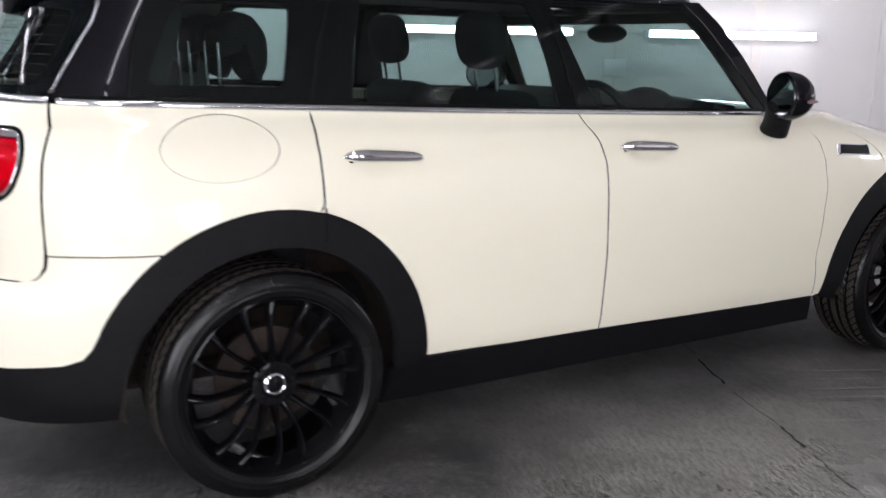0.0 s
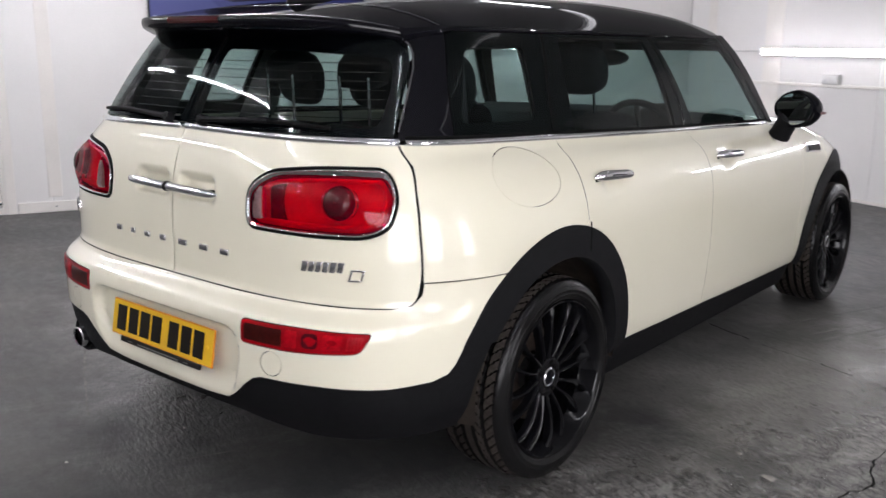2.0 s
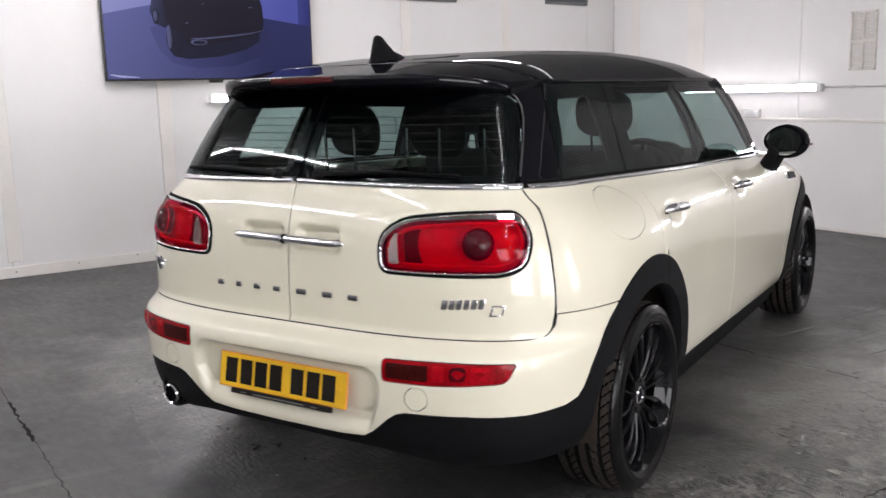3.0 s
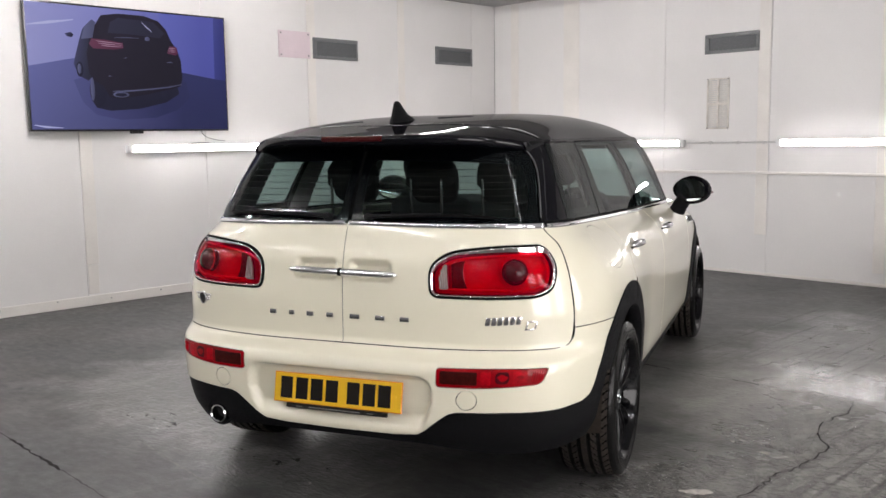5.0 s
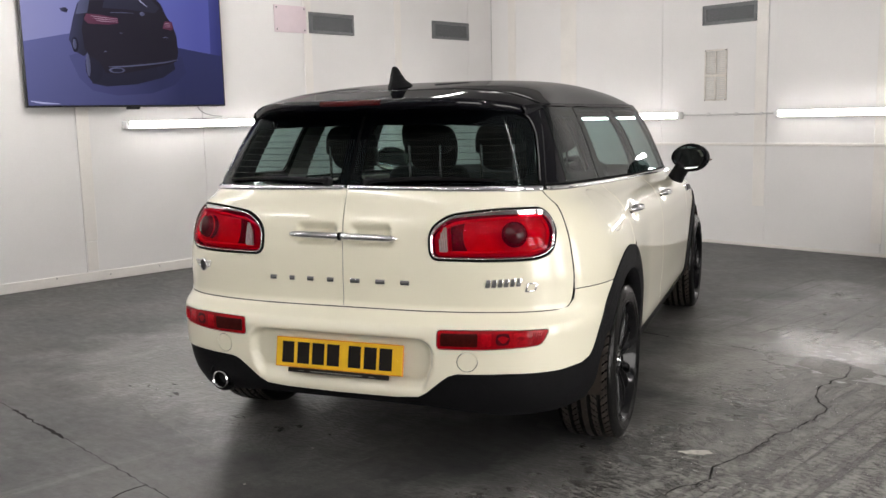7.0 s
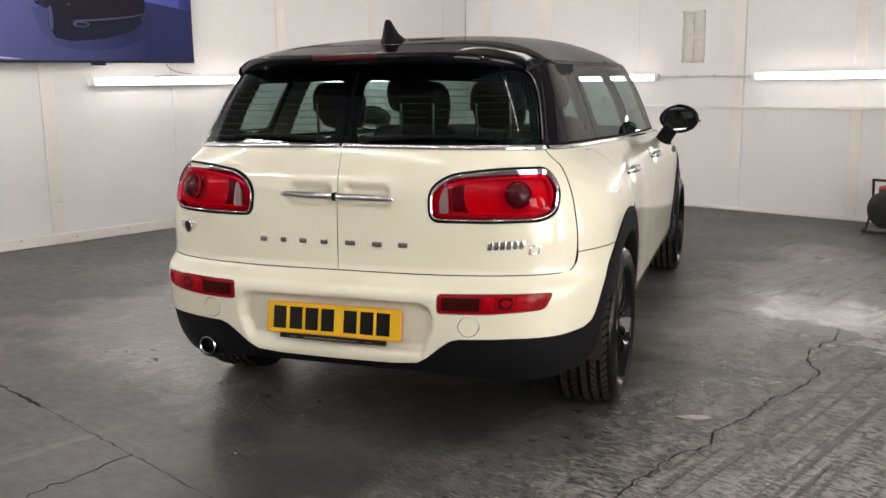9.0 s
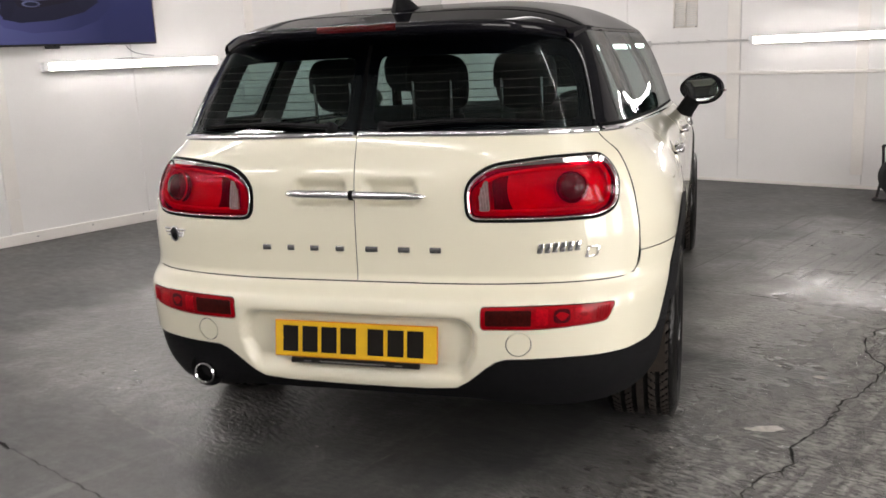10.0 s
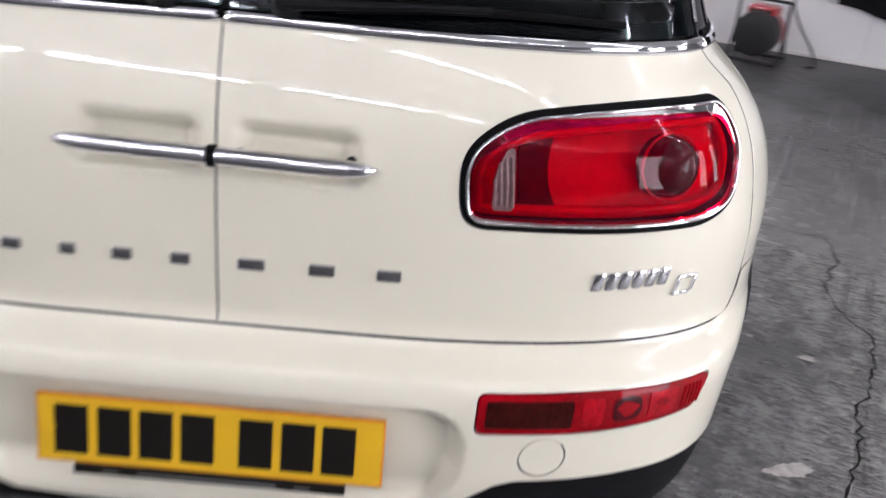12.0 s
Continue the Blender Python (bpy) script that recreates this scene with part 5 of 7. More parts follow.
def quarter(left):
    o = [(0.8795, 0.708), (1.0, 0.706), (s_at(0.512, 0.704), 0.704)] + arc(WB_R, ARCH_OUT, 126, 75.5, 22)
    o += [(1.5435, 0.80), (1.5445, 0.86), (1.5465, 0.95), (1.5535, 1.0), (1.558, belt(1.55))] + [(s, belt(s)) for s in np.linspace(1.45, 0.95, 8)] + [(0.868, belt(0.868)), (0.8845, 1.0), (0.8775, 0.94), (0.8755, 0.85)]
    q = panel("quarter_panel", o, M_PAINT, car, [FLAP] if not left else [], left=left, gap=0.0014)
    if not left:
        panel("fuel_flap", FLAP, M_PAINT, q, gap=0.0006)


both(quarter)


def side_handle_hollow(s0):
    return lambda s, z: 0.011 * smooth((0.088 - np.abs(s - s0)) / 0.07) * smooth((0.050 - np.abs(z - 0.895)) / 0.05)


def door_handle(parent, s0, z0, left):
    sgn = -1 if left else 1
    bm = bmesh.new()
    pts, rad = [], []
    for t in np.linspace(-1, 1, 21):
        s, z = s0 + t * 0.118, z0 - 0.006 * t
        p, n = skin(sgn * s, z), skin_normal(sgn * s, z)
        pts.append(p + n * (0.026 - 0.017 * abs(t) ** 6))
        rad.append(0.0165 * max(0.25, (1 - abs(t) ** 5) ** 0.5) * (1.0 - 0.12 * t))
    sweep(bm, pts, rad, 14, squash=1.0)
    part("door_handle", bm, M_CHROME, parent, "chrome door handle")
    for t in (-0.8, 0.8):
        bm = bmesh.new()
        s = s0 + t * 0.118
        p, n = skin(sgn * s, z0), skin_normal(sgn * s, z0)
        rod(bm, p - n * 0.004, p + n * 0.022, 0.007, n=12)
        part("handle_mount", bm, M_GAP, parent, "black handle mount")


def rear_door(left):
    o = [(1.545, 0.792), (1.547, 0.86), (1.549, 0.95), (1.556, 1.0), (1.560, belt(1.56))] + [(s, belt(s)) for s in np.linspace(1.7, 2.4, 9)] + [(2.447, belt(2.447))]
    o += [(2.462, 0.965), (2.483, 0.925), (2.496, 0.862), (2.499, 0.75), (2.507, 0.562), (2.509, 0.388), (2.513, 0.310), (2.174, 0.314), (s_at(1.252, 0.325), 0.325)]
    o += arc(WB_R, ARCH_OUT, 0.5, 75.0, 30)
    d = panel("rear_door", o[::-1], M_PAINT, car, gap=0.0034, dent=side_handle_hollow(1.728), left=left, step=0.016)
    door_handle(d, 1.728, 0.904, left)


def front_door(left):
    o = [(2.513, 0.310), (2.509, 0.388), (2.507, 0.562), (2.499, 0.75), (2.496, 0.862), (2.483, 0.925), (2.462, 0.965), (2.447, belt(2.447))]
    o += [(s, belt(s)) for s in np.linspace(2.6, 3.42, 9)] + [(3.56, 0.974), (3.64, 0.962), (3.69, 0.932), (3.655, 0.895), (3.60, 0.856), (3.556, 0.78), (3.535, 0.61), (3.526, 0.454), (3.55, 0.36), (3.568, 0.288), (3.2, 0.293), (2.882, 0.300)]
    d = panel("front_door", o[::-1], M_PAINT, car, gap=0.0040, dent=side_handle_hollow(2.665), left=left, step=0.016)
    door_handle(d, 2.672, 0.893, left)


both(rear_door)
both(front_door)


def door_seals(left):
    """Rubber behind the gaps between the doors and their neighbours."""
    for line in ([(2.447, 1.0), (2.462, 0.965), (2.483, 0.925), (2.496, 0.862), (2.499, 0.75), (2.507, 0.562), (2.509, 0.388), (2.513, 0.312)],
                 [(1.553, 1.02), (1.552, 1.0), (1.546, 0.95), (1.544, 0.86), (1.543, 0.795)],
                 [(3.68, 0.93), (3.655, 0.895), (3.60, 0.856), (3.556, 0.78), (3.535, 0.61), (3.526, 0.454), (3.55, 0.36), (3.566, 0.292)]):
        strip_of = [(s - 0.011, z) for s, z in line] + [(s + 0.011, z) for s, z in reversed(line)]
        panel("door_seal", strip_of, M_SHUT, car, off=-0.0022, depth=0.004, left=left, gap=0.0, label="grey rubber door seal")


both(door_seals)


def tail_seals(left):
    """Black rubber in the shut line of a tail door, down its outer edge and along its foot."""
    line = [(0.866, 1.050), (0.8835, 1.0), (0.876, 0.94), (0.8735, 0.85), (0.8785, 0.72), (0.874, 0.678), (0.852, 0.650), (0.80, 0.6425), (0.56, 0.6425), (0.30, 0.640), (0.0, 0.640)]
    half = [0.0052, 0.0052, 0.0052, 0.0052, 0.0052, 0.0048, 0.0044, 0.0038, 0.0034, 0.0034, 0.0034]
    p = np.array(line)
    t = np.gradient(p, axis=0)
    n = np.stack([-t[:, 1], t[:, 0]], -1) / np.linalg.norm(t, axis=1, keepdims=True) * np.array(half)[:, None]
    panel("tail_door_seal", [tuple(q) for q in p + n] + [tuple(q) for q in (p - n)[::-1]], M_GAP, car, off=-0.0012, depth=0.004, left=left, gap=0.0, label="black rubber tail door seal")


both(tail_seals)
panel("tail_door_seal", [(-0.0035, 0.641), (0.0035, 0.641), (0.0035, 1.066), (-0.0035, 1.066)], M_SHUT, car, off=-0.0035, depth=0.004, gap=0.0, dent=lambda s, z: 1.0 * handle_hollow(s, z), label="black rubber tail door seal")


def wing(left):
    o = [(3.568, 0.288), (3.55, 0.36), (3.526, 0.454), (3.535, 0.61), (3.556, 0.78), (3.60, 0.856), (3.655, 0.895), (3.69, 0.932), (3.645, 0.964), (3.62, 0.974), (3.85, 0.976), (4.06, 0.978), (4.03, 0.942), (3.975, 0.87), (3.95, 0.82)]
    top = s_at(3.25, 0.745)
    o += [(top, 0.745)] + arc(WB_F, ARCH_OUT, 118, 183, 20)
    w = panel("front_wing", o[::-1], M_PAINT, car, left=left)
    sgn = -1 if left else 1
    sc = rounded([(3.662, 0.834), (3.860, 0.825), (3.915, 0.864), (3.728, 0.874)], 0.010)
    panel("side_scuttle", sc, M_BLACK, w, off=0.012, depth=0.012, left=left, gap=0.0045, label="black side indicator in a chrome frame")
    panel("scuttle_frame", sc, M_CHROME, w, off=0.010, depth=0.016, left=left, gap=0.0, label="chrome scuttle frame")


both(wing)


def nose(left):
    """The closed front end: bonnet above, bumper below."""
    top = s_at(3.25, 0.745)
    bon = [(top + 0.004, 0.745), (3.958, 0.82), (3.983, 0.87), (4.036, 0.942), (4.066, 0.978), (4.3, 0.978), (4.7, 0.976), (S_END, 0.975), (S_END, 0.72), (4.6, 0.72)] + arc(WB_F, ARCH_OUT, 57, 117, 20)
    panel("bonnet", bon[::-1], M_PAINT, car, left=left, step=0.022)
    bump = arc(WB_F, ARCH_OUT, -10, 56, 20) + [(4.6, 0.715), (S_END, 0.715), (S_END, 0.22), (s_at(3.95, 0.22), 0.22)]
    panel("front_bumper", bump[::-1], M_PAINT, car, left=left)


both(nose)


# bonnet top, from the foot of the windscreen to the nose
us = np.linspace(-1, 1, 25)
verts = []
nose_loop = skin(np.linspace(3.3, S_END, 300), np.full(300, 0.975))
for t in np.linspace(0, 1, 16):
    y = 2.62 + t * (float(nose_loop[-1, 1]) - 2.62)
    w = float(np.interp(y, nose_loop[:, 1], nose_loop[:, 0])) + 0.002
    verts += [(u * w, y, 0.974 + 0.028 * (1 - abs(u) ** 2.5) * (1 - t ** 4)) for u in us]
mesh_object("bonnet_top", verts, [(j * 25 + i, j * 25 + i + 1, (j + 1) * 25 + i + 1, (j + 1) * 25 + i) for j in range(15) for i in range(24)], M_PAINT, car)


# black arch trims and sills
def trims(left):
    o = arc(WB_R, ARCH_OUT - 0.001, 155.5, -2, 60) + arc(WB_R, ARCH_IN, -3, 148.5, 50)
    panel("wheel_arch_trim", o[::-1], M_PLASTIC, car, off=0.006, depth=0.05, left=left, gap=0.0, label="grained black plastic arch trim")
    o = arc(WB_F, ARCH_OUT + 0.012, 184, -8, 60) + arc(WB_F, ARCH_IN, -8, 190, 50)
    panel("wheel_arch_trim", o[::-1], M_PLASTIC, car, off=0.006, depth=0.05, left=left, gap=0.0, label="grained black plastic arch trim")
    o = [(s_at(1.145, 0.17), 0.165), (s_at(1.165, 0.24), 0.24), (s_at(1.185, 0.30), 0.312), (1.884, 0.317), (2.174, 0.309), (2.51, 0.305), (2.882, 0.295), (3.2, 0.288), (3.575, 0.283), (s_at(3.04, 0.23), 0.165)]
    panel("side_sill", o[::-1], M_PLASTIC, car, off=-0.002, depth=0.05, left=left, label="grained black plastic sill")


both(trims)


def seams(left):
    """Dark joints: the cut in the arch trim under the door line, and the bonnet's shut line."""
    cut = [(1.5415, 0.700), (1.5465, 0.700), (1.5475, 0.790), (1.5425, 0.790)]
    panel("trim_joint", cut, M_GAP, car, off=0.0068, depth=0.002, left=left, gap=0.0, label="dark joint in the arch trim")
    run = [(4.064, 0.976), (4.033, 0.942), (3.979, 0.87), (3.954, 0.82)]
    panel("bonnet_seal", [(a - 0.005, z) for a, z in run] + [(a + 0.005, z) for a, z in reversed(run)], M_SHUT, car, off=-0.0022, depth=0.003, left=left, gap=0.0, label="grey bonnet shut line")


both(seams)

# inner shell behind the panels, wheel housings and floor pan
def shell(left):
    o = [(0.0, 0.31)] + [(0.36, 0.305), (s_at(0.40, 0.285), 0.285)] + arc(WB_R, 0.40, 185, -14, 40) + arc(WB_F, 0.40, 194, -14, 40) + [(s_at(3.95, 0.22), 0.22), (S_END, 0.22), (S_END, 0.95), (4.0, 0.93)] + [(s, belt(s) - 0.012) for s in np.linspace(3.4, 0, 40)]
    panel("inner_shell", o, M_TRIM, car, off=-0.056, depth=0, left=left, step=0.05, label="dark cabin side lining")


both(shell)


def housing(y0, left):
    sgn = -1 if left else 1
    verts, faces = [], []
    rows = [(0.880, 0.383), (0.80, 0.40), (0.58, 0.40), (0.56, 0.05)]
    ang = np.linspace(radians(-6), radians(186), 36)
    for x, r in rows:
        for a in ang:
            verts.append((sgn * x, y0 + r * math.cos(a), 0.322 + r * math.sin(a)))
    m = len(ang)
    for i in range(len(rows) - 1):
        for k in range(m - 1):
            f = (i * m + k, i * m + k + 1, (i + 1) * m + k + 1, (i + 1) * m + k)
            faces.append(f if sgn > 0 else f[::-1])
    mesh_object("wheel_housing", verts, faces, M_DARK, car, "dusty black wheel housing")


for y0 in (WB_R, WB_F):
    for left in (False, True):
        housing(y0, left)
bm = bmesh.new()
box(bm, (-0.56, 0.45, 0.24), (0.56, 4.1, 0.30), 0.02)
box(bm, (-0.78, 1.25, 0.18), (0.78, 3.0, 0.24), 0.02)
part("floor_pan", bm, M_DARK, car)


# ---- greenhouse
CHROME_LINE = lambda s: belt(s) + 0.004
TAIL_GLASS = rounded([(0.006, 1.080), (0.50, 1.076), (0.852, 1.068), (0.868, 1.16), (0.888, 1.25), (0.875, 1.30), (0.80, 1.335), (0.5, 1.345), (0.006, 1.352)], [0.006, 0.05, 0.01, 0.05, 0.05, 0.03, 0.05, 0.1, 0.006])
TAIL_CLEAR = rounded([(0.055, 1.10), (0.50, 1.10), (0.80, 1.098), (0.825, 1.20), (0.815, 1.273), (0.5, 1.288), (0.055, 1.293)], 0.03)
Q_CLEAR = rounded([(1.100, 1.100), (1.492, 1.092), (1.535, 1.308), (1.140, 1.302)], [0.035, 0.035, 0.03, 0.05])
R_CLEAR = rounded([(1.690, belt(1.69) + 0.012), (2.375, belt(2.37) + 0.012), (2.36, 1.18), (2.330, 1.338), (1.775, 1.340), (1.722, 1.20)], [0.01, 0.01, 0.05, 0.02, 0.03, 0.05])
F_CLEAR = rounded([(2.535, belt(2.53) + 0.012), (3.43, belt(3.43) + 0.014), (3.255, 1.19), (3.05, 1.332), (2.42, 1.338), (2.468, 1.18)], [0.01, 0.02, 0.1, 0.05, 0.02, 0.05])


def top_line(a, b, n=10, z=1.366):
    return [(s, z) for s in np.linspace(a, b, n)]


def greenhouse(left):
    g = panel("tailgate_window", TAIL_GLASS, M_GLASS_BACK, car, left=left, depth=0.003, gap=0.003, step=0.025, label="dark tinted rear window")
    verts, faces = [], []
    for z in np.arange(1.122, 1.285, 0.0235):
        run = np.linspace(0.06, 0.81, 26) * (-1 if left else 1)
        k = len(verts)
        for e in (-0.0009, 0.0009):
            verts += list(skin(run, np.full(26, z + e)) - skin_normal(run, np.full(26, z + e)) * 0.006)
        faces += [(k + i, k + i + 1, k + 27 + i, k + 26 + i) for i in range(25)]
    mesh_object("heating_wires", verts, faces, M_WIRE, g, "thin dark heating wires in the glass", False)
    panel("window_border", TAIL_GLASS, M_BLACK, g, [TAIL_CLEAR], off=-0.005, depth=0, left=left, gap=0.003, label="black printed glass border")
    d = [(0.888, belt(0.888) + 0.008), (1.062, belt(1.06) + 0.008), (1.035, 1.20), (1.030, 1.366)] + top_line(0.98, 0.72, 6) + [(0.82, 1.338), (0.885, 1.302), (0.898, 1.25), (0.878, 1.16), (0.862, belt(0.862) + 0.008)]
    panel("rear_pillar", d, M_BLACK, car, left=left, label="gloss black rear pillar")
    q = [(1.067, belt(1.067) + 0.008), (1.562, belt(1.56) + 0.008), (1.606, 1.20), (1.682, 1.366)] + top_line(1.5, 1.1, 5) + [(1.035, 1.366), (1.040, 1.20)]
    f = panel("quarter_window_frame", q, M_FRIT, car, [Q_CLEAR], off=-0.004, depth=0.012, left=left, label="black printed quarter window surround")
    panel("quarter_window", q, M_GLASS, f, depth=0.003, left=left, gap=0.0018, step=0.05)
    r = [(1.570, belt(1.57) + 0.010), (2.448, belt(2.45) + 0.010), (2.415, 1.20), (2.380, 1.366)] + top_line(2.2, 1.8, 4) + [(1.690, 1.366), (1.614, 1.20)]
    f = panel("rear_door_frame", r, M_FRIT, car, [R_CLEAR], off=-0.004, depth=0.012, left=left, label="black rear door window frame")
    panel("rear_door_window", r, M_GLASS, f, depth=0.003, left=left, gap=0.0018, step=0.05)
    fr = [(2.456, belt(2.456) + 0.010), (3.53, belt(3.5) + 0.010), (3.375, 1.185), (3.24, 1.29), (3.11, 1.366)] + top_line(2.9, 2.5, 4) + [(2.387, 1.366), (2.423, 1.20)]
    f = panel("front_door_frame", fr, M_FRIT, car, [F_CLEAR], off=-0.004, depth=0.012, left=left, label="black front door window frame")
    panel("front_door_window", fr, M_GLASS, f, depth=0.003, left=left, gap=0.0018, step=0.05)
    a = [(3.535, belt(3.53) + 0.008), (3.625, 0.984), (3.56, 1.185), (3.47, 1.29), (3.35, 1.366), (3.115, 1.366), (3.245, 1.292), (3.380, 1.188)]
    panel("front_pillar", a, M_BLACK, car, left=left, label="gloss black front pillar")
    sgn = -1 if left else 1
    edge_run = [(0.863, 1.085), (0.872, 1.13), (0.884, 1.19), (0.8935, 1.245), (0.8885, 1.285), (0.872, 1.308), (0.845, 1.324)]
    bm = sweep(bmesh.new(), [Vector(skin(sgn * a, z) + skin_normal(sgn * a, z) * 0.0015) for a, z in edge_run], 0.0030, 8)
    part("window_edge", bm, M_EDGE, g, "thin grey edge of the rear window")
    strip("belt_trim", 0.885, 3.47, CHROME_LINE, 0.0085, 0.010, M_CHROME, car, left, "bright chrome waist strip")
    strip("belt_trim", 0.006, 0.862, CHROME_LINE, 0.0095, 0.012, M_CHROME, car, left, "bright chrome strip under the rear window")
    strip("glass_seal", 0.885, 3.47, lambda s: CHROME_LINE(s) + 0.0125, 0.005, 0.006, M_GAP, car, left, "black rubber seal")


both(greenhouse)


def pillar_gaps(left):
    """Dark rubber between the side windows."""
    for run in ([(1.566, 1.045), (1.610, 1.20), (1.686, 1.366)], [(2.452, 1.012), (2.419, 1.20), (2.3835, 1.366)]):
        panel("window_seal", [(a - 0.007, z) for a, z in run] + [(a + 0.007, z) for a, z in reversed(run)], M_GAP, car, off=-0.0015, depth=0.004, left=left, gap=0.0, label="black rubber window seal")


both(pillar_gaps)
split = [(-0.022, 1.075), (0.022, 1.075), (0.022, 1.352), (-0.022, 1.352)]
panel("split_seal", split, M_GAP, car, off=-0.009, depth=0.004, gap=0.0, label="black rubber seal between the rear windows")
verts, us = [], np.linspace(-1, 1, 31)
for z in np.linspace(0.986, 1.366, 14):
    p = skin(float(np.interp(z, [0.985, 1.185, 1.29, 1.366], [3.625, 3.55, 3.46, 3.345])), z)
    verts += [(u * p[0], p[1] + (0.17 - 0.16 * (z - 0.98)) * (1 - abs(u) ** 2.2), z) for u in us]
m = len(us)
mesh_object("windscreen", verts, [(j * m + i, j * m + i + 1, (j + 1) * m + i + 1, (j + 1) * m + i) for j in range(13) for i in range(m - 1)], M_GLASS, car, "clear curved windscreen")

# roof, one sheet with rolled edges, and the spoiler that carries it past the rear window
roof_mid = curve((0.15, 1.380), (0.30, 1.402), (0.62, 1.444), (1.1, 1.478), (1.7, 1.490), (2.2, 1.470), (2.45, 1.432), (2.66, 1.374))
rail = skin(flank_s, np.full_like(flank_s, 1.366))
rail_keep = (flank_s > 0.95) & (flank_s < 3.6)


def roof_half_width(y):
    w = np.interp(y, rail[rail_keep][:, 1], rail[rail_keep][:, 0])
    return np.where(y < 0.62, np.interp(y, [0.15, 0.31, 0.45, 0.62], [0.47, 0.532, 0.578, float(np.interp(0.62, rail[rail_keep][:, 1], rail[rail_keep][:, 0]))]), w) + 0.004


def roof_place(u, y):
    mid = roof_mid(y)
    low = np.interp(y, [0.15, 0.3, 0.45, 0.6, 2.3, 2.66], [1.340, 1.345, 1.354, 1.364, 1.366, 1.350])
    return np.stack([u * roof_half_width(y), y, mid - (mid - low) * np.abs(u) ** 4.8], -1)


def roof_sheet(name, y_back, y_front, ny, label):
    us = np.sin(np.linspace(-math.pi / 2, math.pi / 2, 61))
    verts, faces = [], []
    for j in range(ny):
        t = j / (ny - 1)
        y = y_back(us) * (1 - t) + y_front(us) * t
        verts += list(roof_place(us, y))
    m = len(us)
    for j in range(ny - 1):
        for i in range(m - 1):
            faces.append((j * m + i, j * m + i + 1, (j + 1) * m + i + 1, (j + 1) * m + i))
    n = len(verts)
    low = [(v[0] * 0.985, v[1], v[2] - 0.022) for v in verts]
    rim = [j * m for j in range(ny)][::-1] + list(range(m)) + [j * m + m - 1 for j in range(ny)] + [(ny - 1) * m + i for i in reversed(range(m))]
    verts = verts + [low[k] for k in rim]
    for k in range(len(rim) - 1):
        faces.append((rim[k], n + k, n + k + 1, rim[k + 1]))
    ob = mesh_object(name, verts, faces, M_BLACK, car, label)
    return ob


seam_y = lambda u: 0.45 + 0.12 * np.abs(u) ** 3
tail_y = lambda u: 0.185 + 0.05 * np.abs(u) ** 2 + 0.22 * np.abs(u) ** 5
roof_sheet("roof", seam_y, lambda u: 2.655 - 0.24 * np.abs(u) ** 2.2, 60, "gloss black roof")
us = np.sin(np.linspace(-math.pi / 2, math.pi / 2, 61))
rows = []
for t in np.linspace(0, 1, 12):
    rows.append(roof_place(us, (seam_y(us) - 0.003) * (1 - t) + tail_y(us) * t))
edge = rows[-1]
for dy, dz in ((-0.006, -0.004), (-0.008, -0.014), (-0.004, -0.028), (0.012, -0.036)):
    rows.append(edge + np.array([0, dy, dz]))
for t in np.linspace(0.25, 1, 4):
    end = np.stack([us * 0.560, 0.335 + 0.13 * np.abs(us) ** 3, np.full_like(us, 1.322)], -1)
    rows.append((edge + np.array([0, 0.012, -0.036])) * (1 - t) + end * t)
verts = [p for r in rows for p in r]
m = len(us)
faces = [(j * m + i + 1, j * m + i, (j + 1) * m + i, (j + 1) * m + i + 1) for j in range(len(rows) - 1) for i in range(m - 1)]
spoiler = mesh_object("roof_spoiler", verts, faces, M_BLACK, car, "gloss black roof spoiler")
bm = bmesh.new()
ring = []
for x in np.linspace(-0.15, 0.15, 15):
    u = x / 0.59
    p = roof_place(np.array([u]), np.array([float(tail_y(u))]))[0]
    ring.append([bm.verts.new((p[0], p[1] + a, p[2] + b)) for a, b in ((-0.004, -0.001), (-0.0105, -0.007), (-0.0115, -0.014), (-0.007, -0.020))])
for one, two in zip(ring, ring[1:]):
    for k in range(3):
        bm.faces.new((one[k], one[k + 1], two[k + 1], two[k]))
part("brake_light", bm, M_BRAKE, spoiler, "thin dark red brake light strip")
# rounded ends of the spoiler down to the pillars
for sgn in (1, -1):
    bm = bmesh.new()
    a = [np.array(roof_place(np.array([sgn * 1.0]), np.array([y]))[0]) for y in np.linspace(0.435, 0.62, 10)]
    b = []
    for y in np.linspace(0.435, 0.62, 10):
        z = 1.318 + 0.040 * (y - 0.435) / 0.185
        s = s_at(max(y, 0.40), z) if y > 0.40 else None
        x = float(np.interp(y, [0.30, 0.45, 0.62], [0.560, 0.590, 0.637]))
        b.append(np.array([sgn * x, y + 0.012, z]))
    va = [bm.verts.new(p) for p in a]
    vm = [bm.verts.new((p + q) / 2 + np.array([sgn * 0.006, 0, 0])) for p, q in zip(a, b)]
    vb = [bm.verts.new(p) for p in b]
    for one, two in ((va, vm), (vm, vb)):
        for i in range(9):
            bm.faces.new((one[i], one[i + 1], two[i + 1], two[i]))
    part("spoiler_end", bm, M_BLACK, spoiler)
# side gutter beads
for sgn in (1, -1):
    bm = bmesh.new()
    pts = []
    for y in np.linspace(0.62, 2.36, 50):
        p = roof_place(np.array([sgn * 1.0]), np.array([y]))[0]
        pts.append((p[0] + sgn * 0.003, p[1], p[2] - 0.010))
    sweep(bm, pts, 0.006, 8)
    part("roof_bead", bm, M_BLACK, car, "black roof edge trim")

